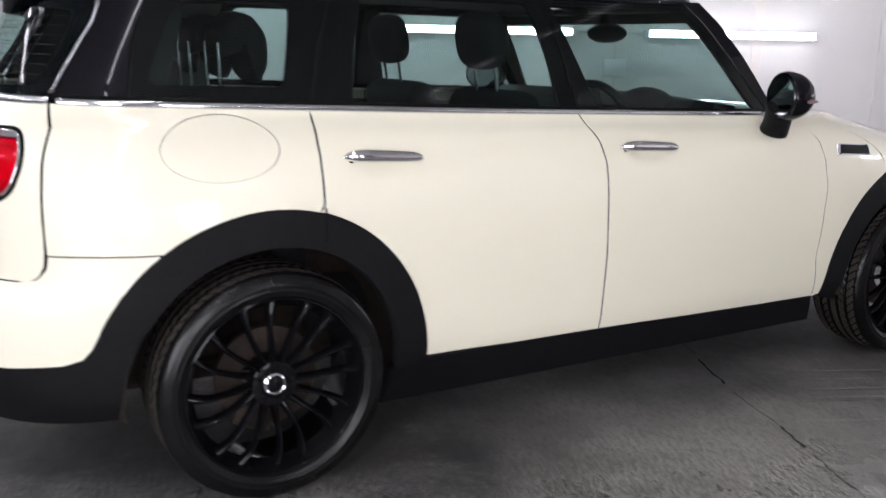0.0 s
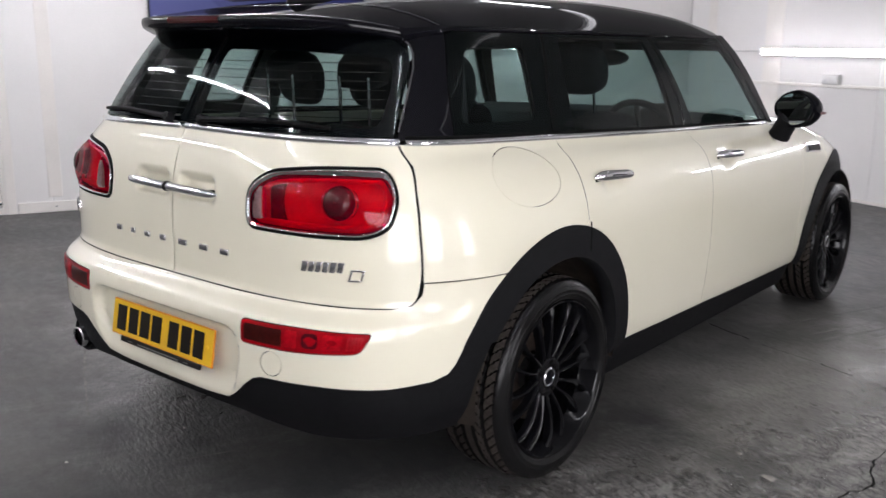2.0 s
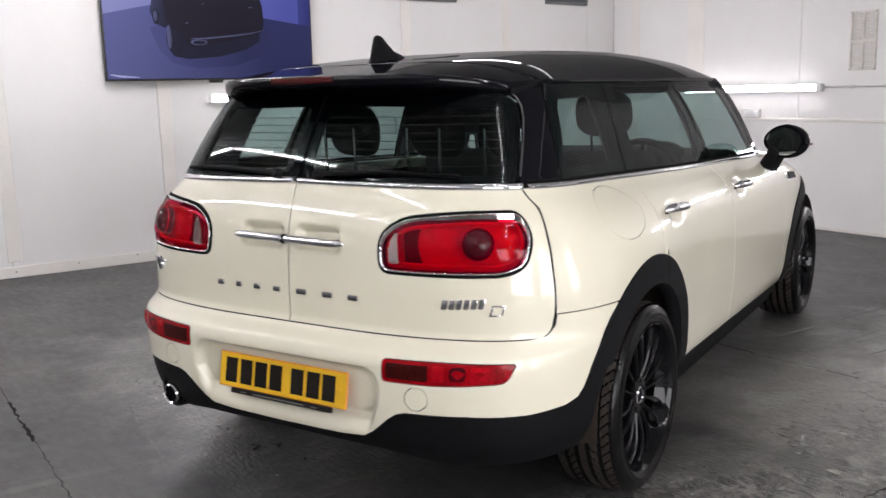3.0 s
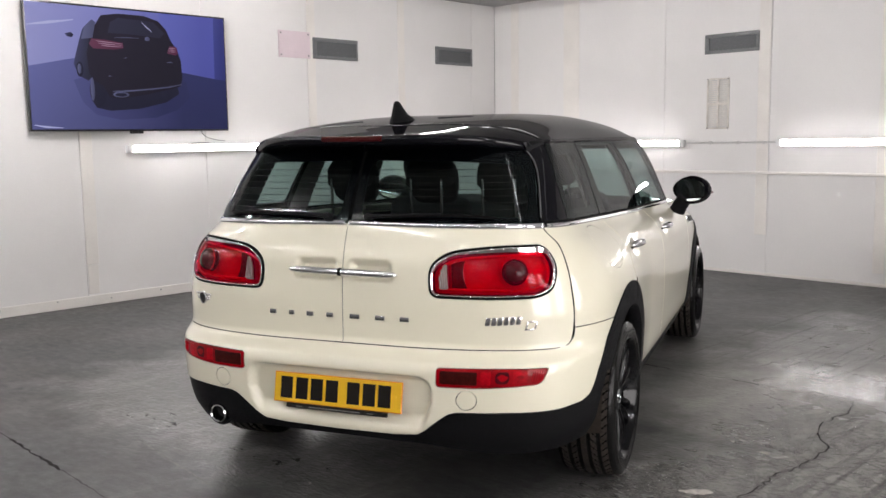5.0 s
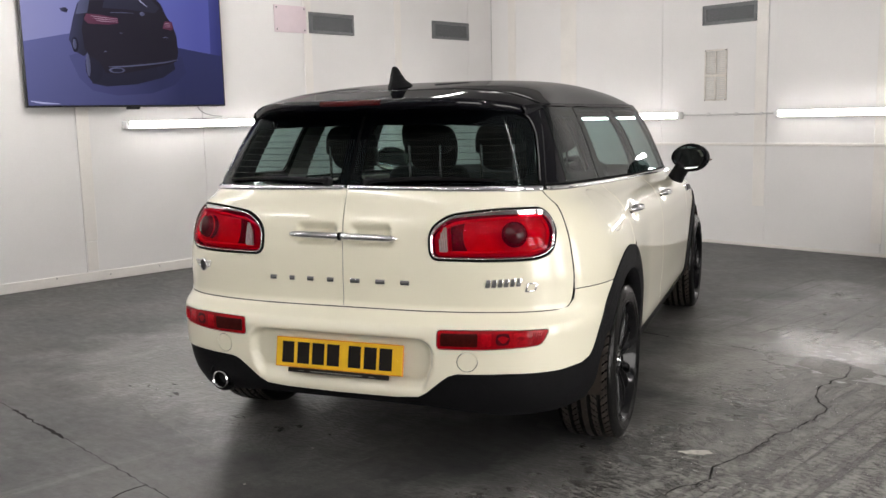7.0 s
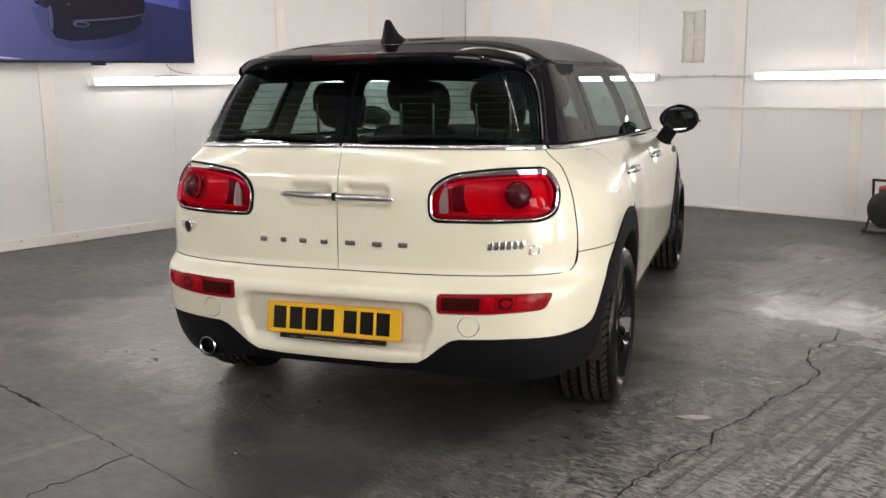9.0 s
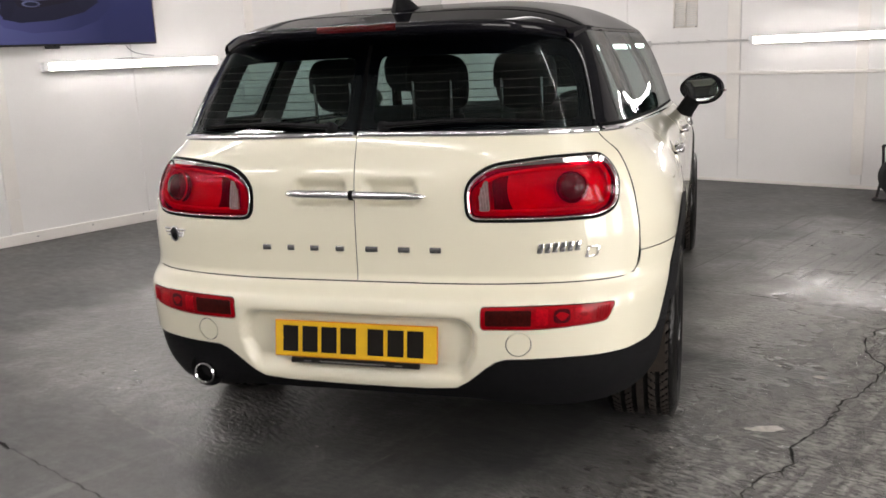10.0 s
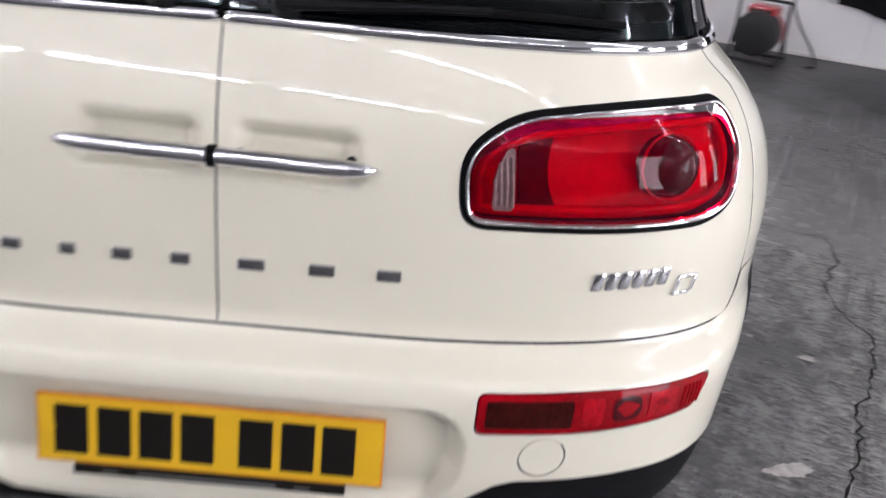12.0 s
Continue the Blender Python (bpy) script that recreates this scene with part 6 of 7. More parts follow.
# shark-fin aerial
bm = bmesh.new()
rows = []
for z, y0, y1, w in ((0.0, 0.540, 0.750, 0.038), (0.015, 0.546, 0.742, 0.033), (0.026, 0.551, 0.715, 0.027), (0.036, 0.554, 0.672, 0.022), (0.058, 0.560, 0.636, 0.015), (0.074, 0.565, 0.614, 0.010), (0.080, 0.571, 0.604, 0.006), (0.082, 0.578, 0.597, 0.002)):
    ring = []
    for k in range(20):
        a = 2 * math.pi * k / 20
        ring.append(bm.verts.new((w * 1.1 * math.sin(a), (y0 + y1) / 2 + (y1 - y0) / 2 * math.cos(a), 1.434 + 1.12 * z)))
    rows.append(ring)
for one, two in zip(rows, rows[1:]):
    for k in range(20):
        bm.faces.new((one[k], one[(k + 1) % 20], two[(k + 1) % 20], two[k]))
bm.faces.new(rows[-1])
part("roof_aerial", bm, M_PLASTIC, car, "black shark-fin aerial")


# ---- lamps and fittings on the tail
def on_skin(s, z, out=0.0):
    p, n = skin(s, z), skin_normal(s, z)
    return Vector(p + n * out), Vector(n)


def flat_frame(s, z, out=0.0):
    """A pose on the skin: x along it, z up it, y into the car."""
    p, n = on_skin(s, z, out)
    back = -n
    x = back.cross(Vector((0, 0, 1))).normalized()
    up = x.cross(back).normalized()
    return Matrix((( x.x, back.x, up.x, p.x), (x.y, back.y, up.y, p.y), (x.z, back.z, up.z, p.z), (0, 0, 0, 1)))


def bead(name, outline, radius, out, material, parent, left, label, n=8):
    """A round bead along a closed outline on the skin."""
    sgn = -1 if left else 1
    bm = bmesh.new()
    rings = []
    for s, z in spread(outline, 0.012):
        p, nn = on_skin(sgn * s, z, out)
        rings.append((p, nn))
    k = len(rings)
    vs = []
    for i in range(k):
        ahead = (rings[(i + 1) % k][0] - rings[i - 1][0]).normalized()
        nn = rings[i][1]
        side = ahead.cross(nn).normalized()
        vs.append([bm.verts.new(rings[i][0] + (side * math.cos(2 * math.pi * j / n) + nn * math.sin(2 * math.pi * j / n)) * radius) for j in range(n)])
    for i in range(k):
        for j in range(n):
            bm.faces.new((vs[i][j], vs[i][(j + 1) % n], vs[(i + 1) % k][(j + 1) % n], vs[(i + 1) % k][j]))
    return part(name, bm, material, parent, label, 80)


LAMP_LINE = np.array(spread(LAMP, 0.004))
LENS = [(s, z - 0.009 * float(smooth((z - 0.88) / 0.07))) for s, z in shift(LAMP, -0.016)]


def ring_slope(s, z):
    """The ring falls away towards the lens."""
    s, z = np.asarray(s, float), np.asarray(z, float)
    d = np.min(np.hypot(s[..., None] - LAMP_LINE[:, 0], z[..., None] - LAMP_LINE[:, 1]), -1)
    return 0.65 * np.clip(d - 0.006, -0.01, 0.03)




def lens_bulge(s, z):
    return -0.018 * smooth((0.235 - np.abs(s - 0.585)) / 0.12) * smooth((0.085 - np.abs(z - 0.905)) / 0.06)


def tail_lamp(left):
    sgn = -1 if left else 1
    body = panel("tail_lamp", LAMP, M_GAP, car, [shift(LAMP, -0.010)], off=0.0015, depth=0.03, left=left, gap=0.0, label="oval red tail lamp in a chrome ring")
    ring = panel("chrome_ring", shift(LAMP, -0.0085), M_CHROME, body, [LENS], off=0.004, dent=ring_slope, depth=0.02, edge=0.006, left=left, gap=0.0, step=0.06, label="bright chrome ring")
    bead("ring_lip", shift(LAMP, -0.0105), 0.0024, 0.004, M_CHROME, body, left, "chrome lip")
    panel("lens", LENS, M_LENS, body, off=0.001, dent=lens_bulge, depth=0.004, left=left, gap=0.0, step=0.02, label="clear red lens")
    panel("reflector", LENS, M_RED, body, off=-0.022, depth=0, left=left, gap=0.0, step=0.025, label="bright red inner reflector")
    bead("red_rim", shift(LAMP, -0.030), 0.006, -0.012, M_RED, body, left, "red inner rim")
    block = rounded([(0.428, 0.844), (0.494, 0.840), (0.478, 0.870), (0.474, 0.905), (0.482, 0.940), (0.500, 0.968), (0.455, 0.958), (0.430, 0.938)], [0.006, 0.004, 0.02, 0.03, 0.02, 0.004, 0.02, 0.02])
    panel("dark_block", block, M_REDDARK, body, off=-0.012, depth=0.02, left=left, label="dark red fog lamp block")
    rev = rounded([(0.388, 0.850), (0.420, 0.850), (0.425, 0.938), (0.412, 0.936), (0.392, 0.902)], [0.006, 0.008, 0.006, 0.02, 0.03])
    panel("reversing_lens", rev, M_REV, body, off=0.014, depth=0.02, left=left, label="ribbed clear reversing lens")
    for k in range(4):
        z0, z1 = 0.858, 0.924
        s = 0.393 + 0.0082 * k
        bm = bmesh.new()
        sweep(bm, [on_skin(sgn * s, z, 0.0155)[0] for z in np.linspace(z0, (0.895, 0.918, 0.925, 0.925)[k], 5)], 0.0022, 6)
        part("lens_rib", bm, M_REV, body)
    # round bulb cover
    m = flat_frame(sgn * 0.665, 0.912, -0.001)
    bm = bmesh.new()
    revolve(bm, [(0.018, 0.047), (-0.004, 0.044), (-0.018, 0.036), (-0.026, 0.022), (-0.029, 0.001)], 32, "y")
    bmesh.ops.transform(bm, matrix=m, verts=bm.verts)
    part("bulb_cover", bm, M_EYE, body, "dark smoked round bulb cover")
    bm = bmesh.new()
    revolve(bm, [(0.0, 0.050), (-0.002, 0.050), (-0.004, 0.048), (0.0, 0.046)], 32, "y")
    bmesh.ops.transform(bm, matrix=m, verts=bm.verts)
    part("bulb_ring", bm, M_RED, body)


both(tail_lamp)


def reflex(left):
    sgn = -1 if left else 1
    r = panel("rear_reflector", REFLEX, M_REFLEX, bumper, off=0.001, depth=0.02, left=left, gap=0.0012, step=0.02, label="long red bumper reflector")
    panel("lamp_cell", rounded([(0.407, 0.533), (0.542, 0.533), (0.542, 0.581), (0.407, 0.580)], 0.006), M_SMOKED, r, off=0.0022, depth=0.002, left=left, label="nearly black smoked cell")
    panel("lamp_cell", rounded([(0.552, 0.535), (0.590, 0.535), (0.590, 0.583), (0.552, 0.583)], 0.006), M_CELL, r, off=0.0022, depth=0.002, left=left, label="bright red cell")
    panel("lamp_cell", rounded([(0.604, 0.540), (0.652, 0.542), (0.652, 0.582), (0.604, 0.580)], 0.016), M_REDDARK, r, off=0.0016, depth=0.0, gap=0.0, left=left, label="dark red bulb cell")
    panel("lamp_cell", rounded([(0.664, 0.540), (0.715, 0.543), (0.720, 0.584), (0.664, 0.584)], 0.006), M_CELL, r, off=0.0022, depth=0.002, left=left, label="bright red cell")
    for k in range(5):
        bm = bmesh.new()
        sweep(bm, [on_skin(sgn * (0.731 + 0.0085 * k + 0.004 * t), 0.545 + 0.035 * t, 0.002)[0] for t in np.linspace(0, 1, 5)], 0.0024, 6)
        part("lens_rib", bm, M_CELL, r, "clear red rib")


both(reflex)

# bars across the split of the tail doors
for left in (False, True):
    sgn = -1 if left else 1
    bm = bmesh.new()
    pts, rad = [], []
    for t in np.linspace(0, 1, 24):
        s = 0.006 + t * 0.222
        p, n = on_skin(sgn * s, 0.897 - 0.004 * sgn * t, 0.020 - 0.012 * t ** 8)
        pts.append(p)
        rad.append(0.0135 * max(0.15, (1 - t ** 9) ** 0.5))
    sweep(bm, pts, rad, 14)
    part("tailgate_handle", bm, M_CHROME, car, "slim chrome tail door bar")
    for s in (0.03, 0.19):
        bm = bmesh.new()
        p, n = on_skin(sgn * s, 0.897, 0.016)
        rod(bm, p - n * 0.03, p, 0.008, n=12)
        part("handle_mount", bm, M_GAP, car, "black handle mount")
bm = bmesh.new()
p, n = on_skin(0.0, 0.897, 0.020)
rod(bm, p - Vector((0.006, 0, 0)), p + Vector((0.006, 0, 0)), 0.0152, n=16)
part("handle_joint", bm, M_GAP, car, "black joint in the handle bar")

# raised chrome marks, drawn as plain bars
mark = 0
for s in (-0.297, -0.215, -0.136, -0.052, 0.050, 0.152, 0.249):
    wide = (0.030, 0.024, 0.030, 0.030, 0.042, 0.040, 0.038)[mark]
    mark += 1
    m = flat_frame(s, 0.737, 0.0)
    bm = bmesh.new()
    box(bm, (-wide * 0.46, -0.005, -0.0085), (wide * 0.46, 0.004, 0.0085), 0.002)
    bmesh.ops.transform(bm, matrix=m, verts=bm.verts)
    part("chrome_mark", bm, M_SATIN, car, "small plain chrome bar")
for k in range(6):
    s = 0.556 + 0.0215 * k
    m = flat_frame(s, 0.742 + 0.001 * k, 0.0)
    bm = bmesh.new()
    box(bm, (-0.0088, -0.005, -0.0145), (0.0088, 0.004, 0.0145), 0.003)
    for v in bm.verts:
        v.co.x += 0.22 * v.co.z
    bmesh.ops.transform(bm, matrix=m, verts=bm.verts)
    part("chrome_mark", bm, M_CHROME, car, "slanted plain chrome bar")
m = flat_frame(0.708, 0.728, 0.0)
bm = bmesh.new()
for lo, hi in (((-0.02, -0.005, -0.016), (-0.014, 0.003, 0.016)), ((-0.02, -0.005, 0.011), (0.016, 0.003, 0.016)), ((-0.02, -0.005, -0.016), (0.012, 0.003, -0.011)), ((0.012, -0.005, -0.013), (0.018, 0.003, 0.013))):
    box(bm, lo, hi, 0.0015)
for v in bm.verts:
    v.co.x += 0.3 * v.co.z
bmesh.ops.transform(bm, matrix=m, verts=bm.verts)
part("chrome_mark", bm, M_CHROME, car, "plain open chrome frame")
# round emblem with plain side wings
m = flat_frame(-0.668, 0.760, 0.0)
bm = bmesh.new()
revolve(bm, [(0.003, 0.026), (-0.005, 0.025), (-0.007, 0.021), (-0.004, 0.019)], 28, "y")
for sg in (-1, 1):
    for k in range(3):
        box(bm, (sg * 0.022 if sg > 0 else -0.055 + 0.006 * k, -0.004, 0.012 - 0.010 * k), (0.055 - 0.006 * k if sg > 0 else -0.022, 0.003, 0.019 - 0.010 * k), 0.001)
bmesh.ops.transform(bm, matrix=m, verts=bm.verts)
emblem = part("emblem", bm, M_CHROME, car, "round chrome emblem with plain wings")
bm = bmesh.new()
rod(bm, (0, 0.002, 0), (0, -0.0045, 0), 0.0195, n=28)
bmesh.ops.transform(bm, matrix=m, verts=bm.verts)
part("emblem_centre", bm, M_BLACK, emblem, "black enamel centre")

# registration plate, its figures as plain bars
PLATE = Matrix.Translation((0, 0.016, 0.4675)) @ Matrix.Rotation(radians(-10), 4, "X")


def plated(name, lo, hi, material, parent, label="", bevel=0.0015):
    bm = box(bmesh.new(), lo, hi, bevel, 1)
    bmesh.ops.transform(bm, matrix=PLATE, verts=bm.verts)
    return part(name, bm, material, parent, label, 30)


plate = plated("registration_plate", (-0.26, -0.002, -0.0555), (0.26, 0.004, 0.0555), M_ORANGE, car, "yellow registration plate with black bars")
plated("plate_face", (-0.2565, -0.0032, -0.052), (0.2565, -0.0015, 0.052), M_YELLOW, plate, "reflective yellow face", 0.0005)
for x in (-0.207, -0.143, -0.081, -0.019, 0.068, 0.131, 0.192):
    plated("plate_bar", (x - 0.025, -0.0042, -0.0395), (x + 0.025, -0.0030, 0.0395), M_INK, plate, "plain black bar", 0.0003)
strip_bar = plated("plate_strip", (-0.205, -0.004, -0.073), (0.205, 0.006, -0.0565), M_INK, car, "thin black strip below the plate")
plated("print_bar", (-0.11, -0.0050, -0.0680), (0.10, -0.0039, -0.0640), M_INKGREY, strip_bar, "faded grey print as a bar", 0.0003)
for x in (-0.15, 0.14):
    plated("print_bar", (x - 0.012, -0.0050, -0.0675), (x + 0.012, -0.0039, -0.0645), M_INKGREY, strip_bar, "faded grey print as a bar", 0.0003)
for x in (-0.235, 0.235):
    bm = bmesh.new()
    rod(bm, (x, -0.006, 0.0), (x, -0.003, 0.0), 0.005, n=10)
    bmesh.ops.transform(bm, matrix=PLATE, verts=bm.verts)
    part("plate_screw", bm, M_YELLOW, plate)

# exhaust
bm = bmesh.new()
revolve(bm, [(-0.030, 0.0285), (-0.034, 0.0315), (-0.030, 0.0345), (0.12, 0.0345), (0.12, 0.0300), (-0.02, 0.0275)], 36, "y")
bmesh.ops.transform(bm, matrix=Matrix.Translation((-0.535, 0.066, 0.326)), verts=bm.verts)
pipe = part("exhaust_pipe", bm, M_CHROME, car, "round chrome exhaust tip")
bm = bmesh.new()
revolve(bm, [(0.0, 0.030), (0.10, 0.029), (0.10, 0.001)], 28, "y")
bmesh.ops.transform(bm, matrix=Matrix.Translation((-0.535, 0.066, 0.326)), verts=bm.verts)
part("pipe_inside", bm, M_CRACK, pipe, "sooty pipe inside")
bm = bmesh.new()
revolve(bm, [(0.03, 0.040), (0.0, 0.050), (-0.004, 0.055), (0.0, 0.061), (0.05, 0.068)], 32, "y")
bmesh.ops.transform(bm, matrix=Matrix.Translation((-0.540, 0.062, 0.334)), verts=bm.verts)
part("exhaust_surround", bm, M_PLASTIC, car, "black plastic exhaust surround")


# ---- wipers on the two rear windows
def wiper(left):
    sgn = -1 if left else 1
    bm = bmesh.new()
    p, n = on_skin(sgn * 0.10, 1.086, 0.004)
    rod(bm, p, p + n * 0.022, 0.020, 0.013, n=20)
    base = part("rear_wiper", bm, M_PLASTIC, car, "black rear window wiper at rest")
    bm = bmesh.new()
    path = [on_skin(sgn * s, z, o)[0] for s, z, o in ((0.10, 1.086, 0.020), (0.20, 1.090, 0.022), (0.33, 1.096, 0.020), (0.43, 1.098, 0.016))]
    sweep(bm, path, [0.009, 0.007, 0.0055, 0.005], 8)
    part("wiper_arm", bm, M_PLASTIC, base)
    bm = bmesh.new()
    path = [on_skin(sgn * s, 1.088 + 0.010 * math.sin((s - 0.18) / 0.5 * math.pi), 0.008)[0] for s in np.linspace(0.18, 0.66, 14)]
    sweep(bm, path, 0.0055, 8)
    part("wiper_blade", bm, M_GAP, base)


both(wiper)


# ---- door mirrors
def door_mirror(left):
    sgn = -1 if left else 1
    centre = Vector((0.948, 2.585, 1.058))
    bm = bmesh.new()
    ball(bm, (0, 0, 0), (0.118, 0.085, 0.082), 32, 20)
    for v in bm.verts:
        if v.co.y < -0.018:
            v.co.y = -0.018 - (v.co.y + 0.018) * 0.04
        v.co.z *= 1.0 - 0.15 * (v.co.x / 0.118 < 0) * abs(v.co.x / 0.118)
    m = Matrix.Translation((sgn * centre.x, centre.y, centre.z)) @ Matrix.Rotation(radians(sgn * -25), 4, "Z")
    bmesh.ops.transform(bm, matrix=m @ Matrix.Diagonal((sgn, 1, 1, 1)), verts=bm.verts)
    case = part("door_mirror", bm, M_BLACK, car, "gloss black oval door mirror", 50)
    bm = bmesh.new()
    rod(bm, (0, -0.0215, 0), (0, -0.0165, 0), 1.0, n=40)
    for v in bm.verts:
        v.co.x, v.co.z = 0.002 + v.co.x * 0.098, v.co.z * 0.066
    bmesh.ops.transform(bm, matrix=m @ Matrix.Diagonal((sgn, 1, 1, 1)), verts=bm.verts)
    part("mirror_glass", bm, M_MIRROR, case, "mirror glass")
    bm = bmesh.new()
    sweep(bm, [(sgn * 0.858, 2.645, 0.928), (sgn * 0.872, 2.640, 0.955), (sgn * 0.892, 2.625, 0.985), (sgn * 0.915, 2.605, 1.02)], [0.050, 0.047, 0.046, 0.048], 16, squash=0.85)
    part("mirror_foot", bm, M_PLASTIC, case, "black mirror foot")
    bm = bmesh.new()
    ball(bm, (0.100, 0.035, -0.012), (0.016, 0.03, 0.007), 12, 8)
    bmesh.ops.transform(bm, matrix=m @ Matrix.Diagonal((sgn, 1, 1, 1)), verts=bm.verts)
    part("indicator_lens", bm, M_REV, case, "clear indicator lens")


both(door_mirror)


# ---- wheels
def tyre_mesh():
    """A low-profile tyre with grooved tread; the axle runs along x, the outer face is +x."""
    R, half = 0.317, 0.112
    prof = []
    for x, r in ((-0.095, 0.238), (-0.108, 0.248), (-0.1165, 0.268), (-0.114, 0.288), (-0.106, 0.305), (-0.098, 0.312)):
        prof.append((x, r))
    tread = np.linspace(-0.092, 0.092, 49)
    for x in tread:
        prof.append((float(x), R - 0.004 * (x / 0.092) ** 4))
    for x, r in ((0.098, 0.312), (0.106, 0.305), (0.1145, 0.290), (0.1160, 0.2815), (0.1178, 0.2795), (0.1168, 0.2775), (0.1172, 0.268), (0.1185, 0.2655), (0.1150, 0.262), (0.1120, 0.2545), (0.110, 0.250), (0.1060, 0.2465), (0.097, 0.242), (0.093, 0.237)):
        prof.append((x, r))
    n = 360
    verts, faces, kinds, deep = [], [], [], []
    m = len(prof)
    for k in range(n):
        a = 2 * math.pi * k / n
        for x, r in prof:
            deep.append(0.0)
            if abs(x) <= 0.0925:
                g = 0.0
                for gx in (-0.058, -0.020, 0.020, 0.058):
                    if abs(x - gx) < 0.0052:
                        g = 0.007
                wave = (k + 2.6 * math.cos((abs(x) - 0.02) * 82)) % 6
                if wave < 1.02 and abs(x) > 0.012:
                    g = max(g, 0.005)
                r -= g
                deep[-1] = g
            verts.append((x, r * math.cos(a), r * math.sin(a)))
    for k in range(n):
        for i in range(m - 1):
            j = (k + 1) % n
            faces.append((k * m + i, k * m + i + 1, j * m + i + 1, j * m + i))
            # groove faces keep the black rubber, so their shade is in the colour
            kinds.append(1 if 6 <= i < 54 and sum(deep[q] for q in faces[-1]) < 0.0095 else 0)
    return verts, faces, kinds


def rim_mesh():
    """A deep barrel with a rolled lip, sixteen bowed spokes that flare into the lip, and a hub boss."""
    bm = bmesh.new()
    revolve(bm, [(0.058, 0.214), (0.076, 0.2255), (0.096, 0.2345), (0.106, 0.2395), (0.1105, 0.2425), (0.1095, 0.2455), (0.103, 0.2470), (0.09, 0.238), (-0.09, 0.238), (-0.09, 0.230), (0.02, 0.220), (0.058, 0.214)], 72)
    n = 16
    for k in range(n):
        a = 2 * math.pi * k / n
        ring = []
        for t in np.linspace(0, 1, 11):
            r = 0.050 + t * 0.184
            x = 0.073 + 0.020 * math.sin(t * math.pi * 0.72) - 0.004 * t
            half = 0.0105 - 0.0035 * math.sin(t * math.pi * 0.85) + 0.0075 * t ** 5
            aa = a + 0.30 * t * (1 - t) + (0.03 if k % 2 else -0.03) * t
            c, q = math.cos(aa), math.sin(aa)
            row = []
            for w, d in ((-1, -0.026), (-0.92, -0.009), (-0.62, -0.0015), (-0.2, 0.0025), (0.2, 0.0025), (0.62, -0.0015), (0.92, -0.009), (1, -0.026)):
                row.append(bm.verts.new((x + d, r * c - w * half * q, r * q + w * half * c)))
            ring.append(row)
        m = len(ring[0])
        for one, two in zip(ring, ring[1:]):
            for i in range(m):
                bm.faces.new((one[i], one[(i + 1) % m], two[(i + 1) % m], two[i]))
        bm.faces.new(ring[0])
        bm.faces.new(ring[-1][::-1])
    revolve(bm, [(0.03, 0.0005), (0.03, 0.064), (0.068, 0.066), (0.076, 0.062), (0.079, 0.055), (0.077, 0.036), (0.069, 0.033), (0.069, 0.0005)], 40)
    return bm


tyre_v, tyre_f, tyre_k = tyre_mesh()
tyre_data = None
for y0 in (WB_R, WB_F):
    for sgn in (1, -1):
        m = Matrix.Translation((sgn * 0.795, y0, 0.317)) @ Matrix.Rotation(0.0 if sgn > 0 else math.pi, 4, "Z") @ Matrix.Rotation(0.35 + y0, 4, "X")
        if tyre_data is None:
            wheel = mesh_object("wheel", tyre_v, tyre_f, M_RUBBER, car, "black alloy wheel with a road tyre", True)
            tyre_data = wheel.data
            tyre_data.materials.append(M_TREAD)
            tyre_data.polygons.foreach_set("material_index", tyre_k)
            tyre_data.polygons.foreach_set("use_smooth", [not k for k in tyre_k])
            rim = part("rim", rim_mesh(), M_RIM, wheel, "gloss black multi-spoke alloy rim", 40)
            bm = bmesh.new()
            revolve(bm, [(-0.012, 0.07), (-0.012, 0.142), (0.010, 0.142), (0.010, 0.07)], 48)
            box(bm, (-0.03, -0.145, -0.055), (0.035, -0.085, 0.055), 0.01)
            disc = part("brake_disc", bm, M_STEEL, wheel, "rusty brake disc with caliper", 40)
            bm = bmesh.new()
            revolve(bm, [(0.068, 0.031), (0.078, 0.030), (0.081, 0.026), (0.0795, 0.024)], 32)
            cap = part("hub_ring", bm, M_CHROME, wheel, "chrome ring round the hub cap")
            bm = bmesh.new()
            revolve(bm, [(0.07, 0.027), (0.0795, 0.025), (0.0805, 0.012), (0.0805, 0.0005)], 32)
            box(bm, (0.0803, -0.013, -0.005), (0.0815, 0.013, 0.005), 0.0005)
            hub = part("hub_cap", bm, M_BLACK, wheel, "black hub cap")
            nuts = []
            for k in range(5):
                a = 2 * math.pi * k / 5 + 0.3
                bm = bmesh.new()
                rod(bm, (0.06, 0.048 * math.cos(a), 0.048 * math.sin(a)), (0.080, 0.048 * math.cos(a), 0.048 * math.sin(a)), 0.0085, 0.0075, n=6)
                nuts.append(part("wheel_bolt", bm, M_GAP, wheel, "dark wheel bolt"))
            kit = [rim, disc, cap, hub, *nuts]
        else:
            wheel = new("wheel", tyre_data)
            wheel.parent = car
            wheel["label"] = "black alloy wheel with a road tyre"
            for o in kit:
                c = new(o.name.split(".")[0], o.data)
                c.parent = wheel
                c["label"] = o["label"]
        wheel.matrix_local = m


# ---- cabin
def cushion(name, lo, hi, bevel, material, parent, m=None, label=""):
    bm = box(bmesh.new(), lo, hi, bevel, 4)
    if m is not None:
        bmesh.ops.transform(bm, matrix=m, verts=bm.verts)
    return part(name, bm, material, parent, label, 60)


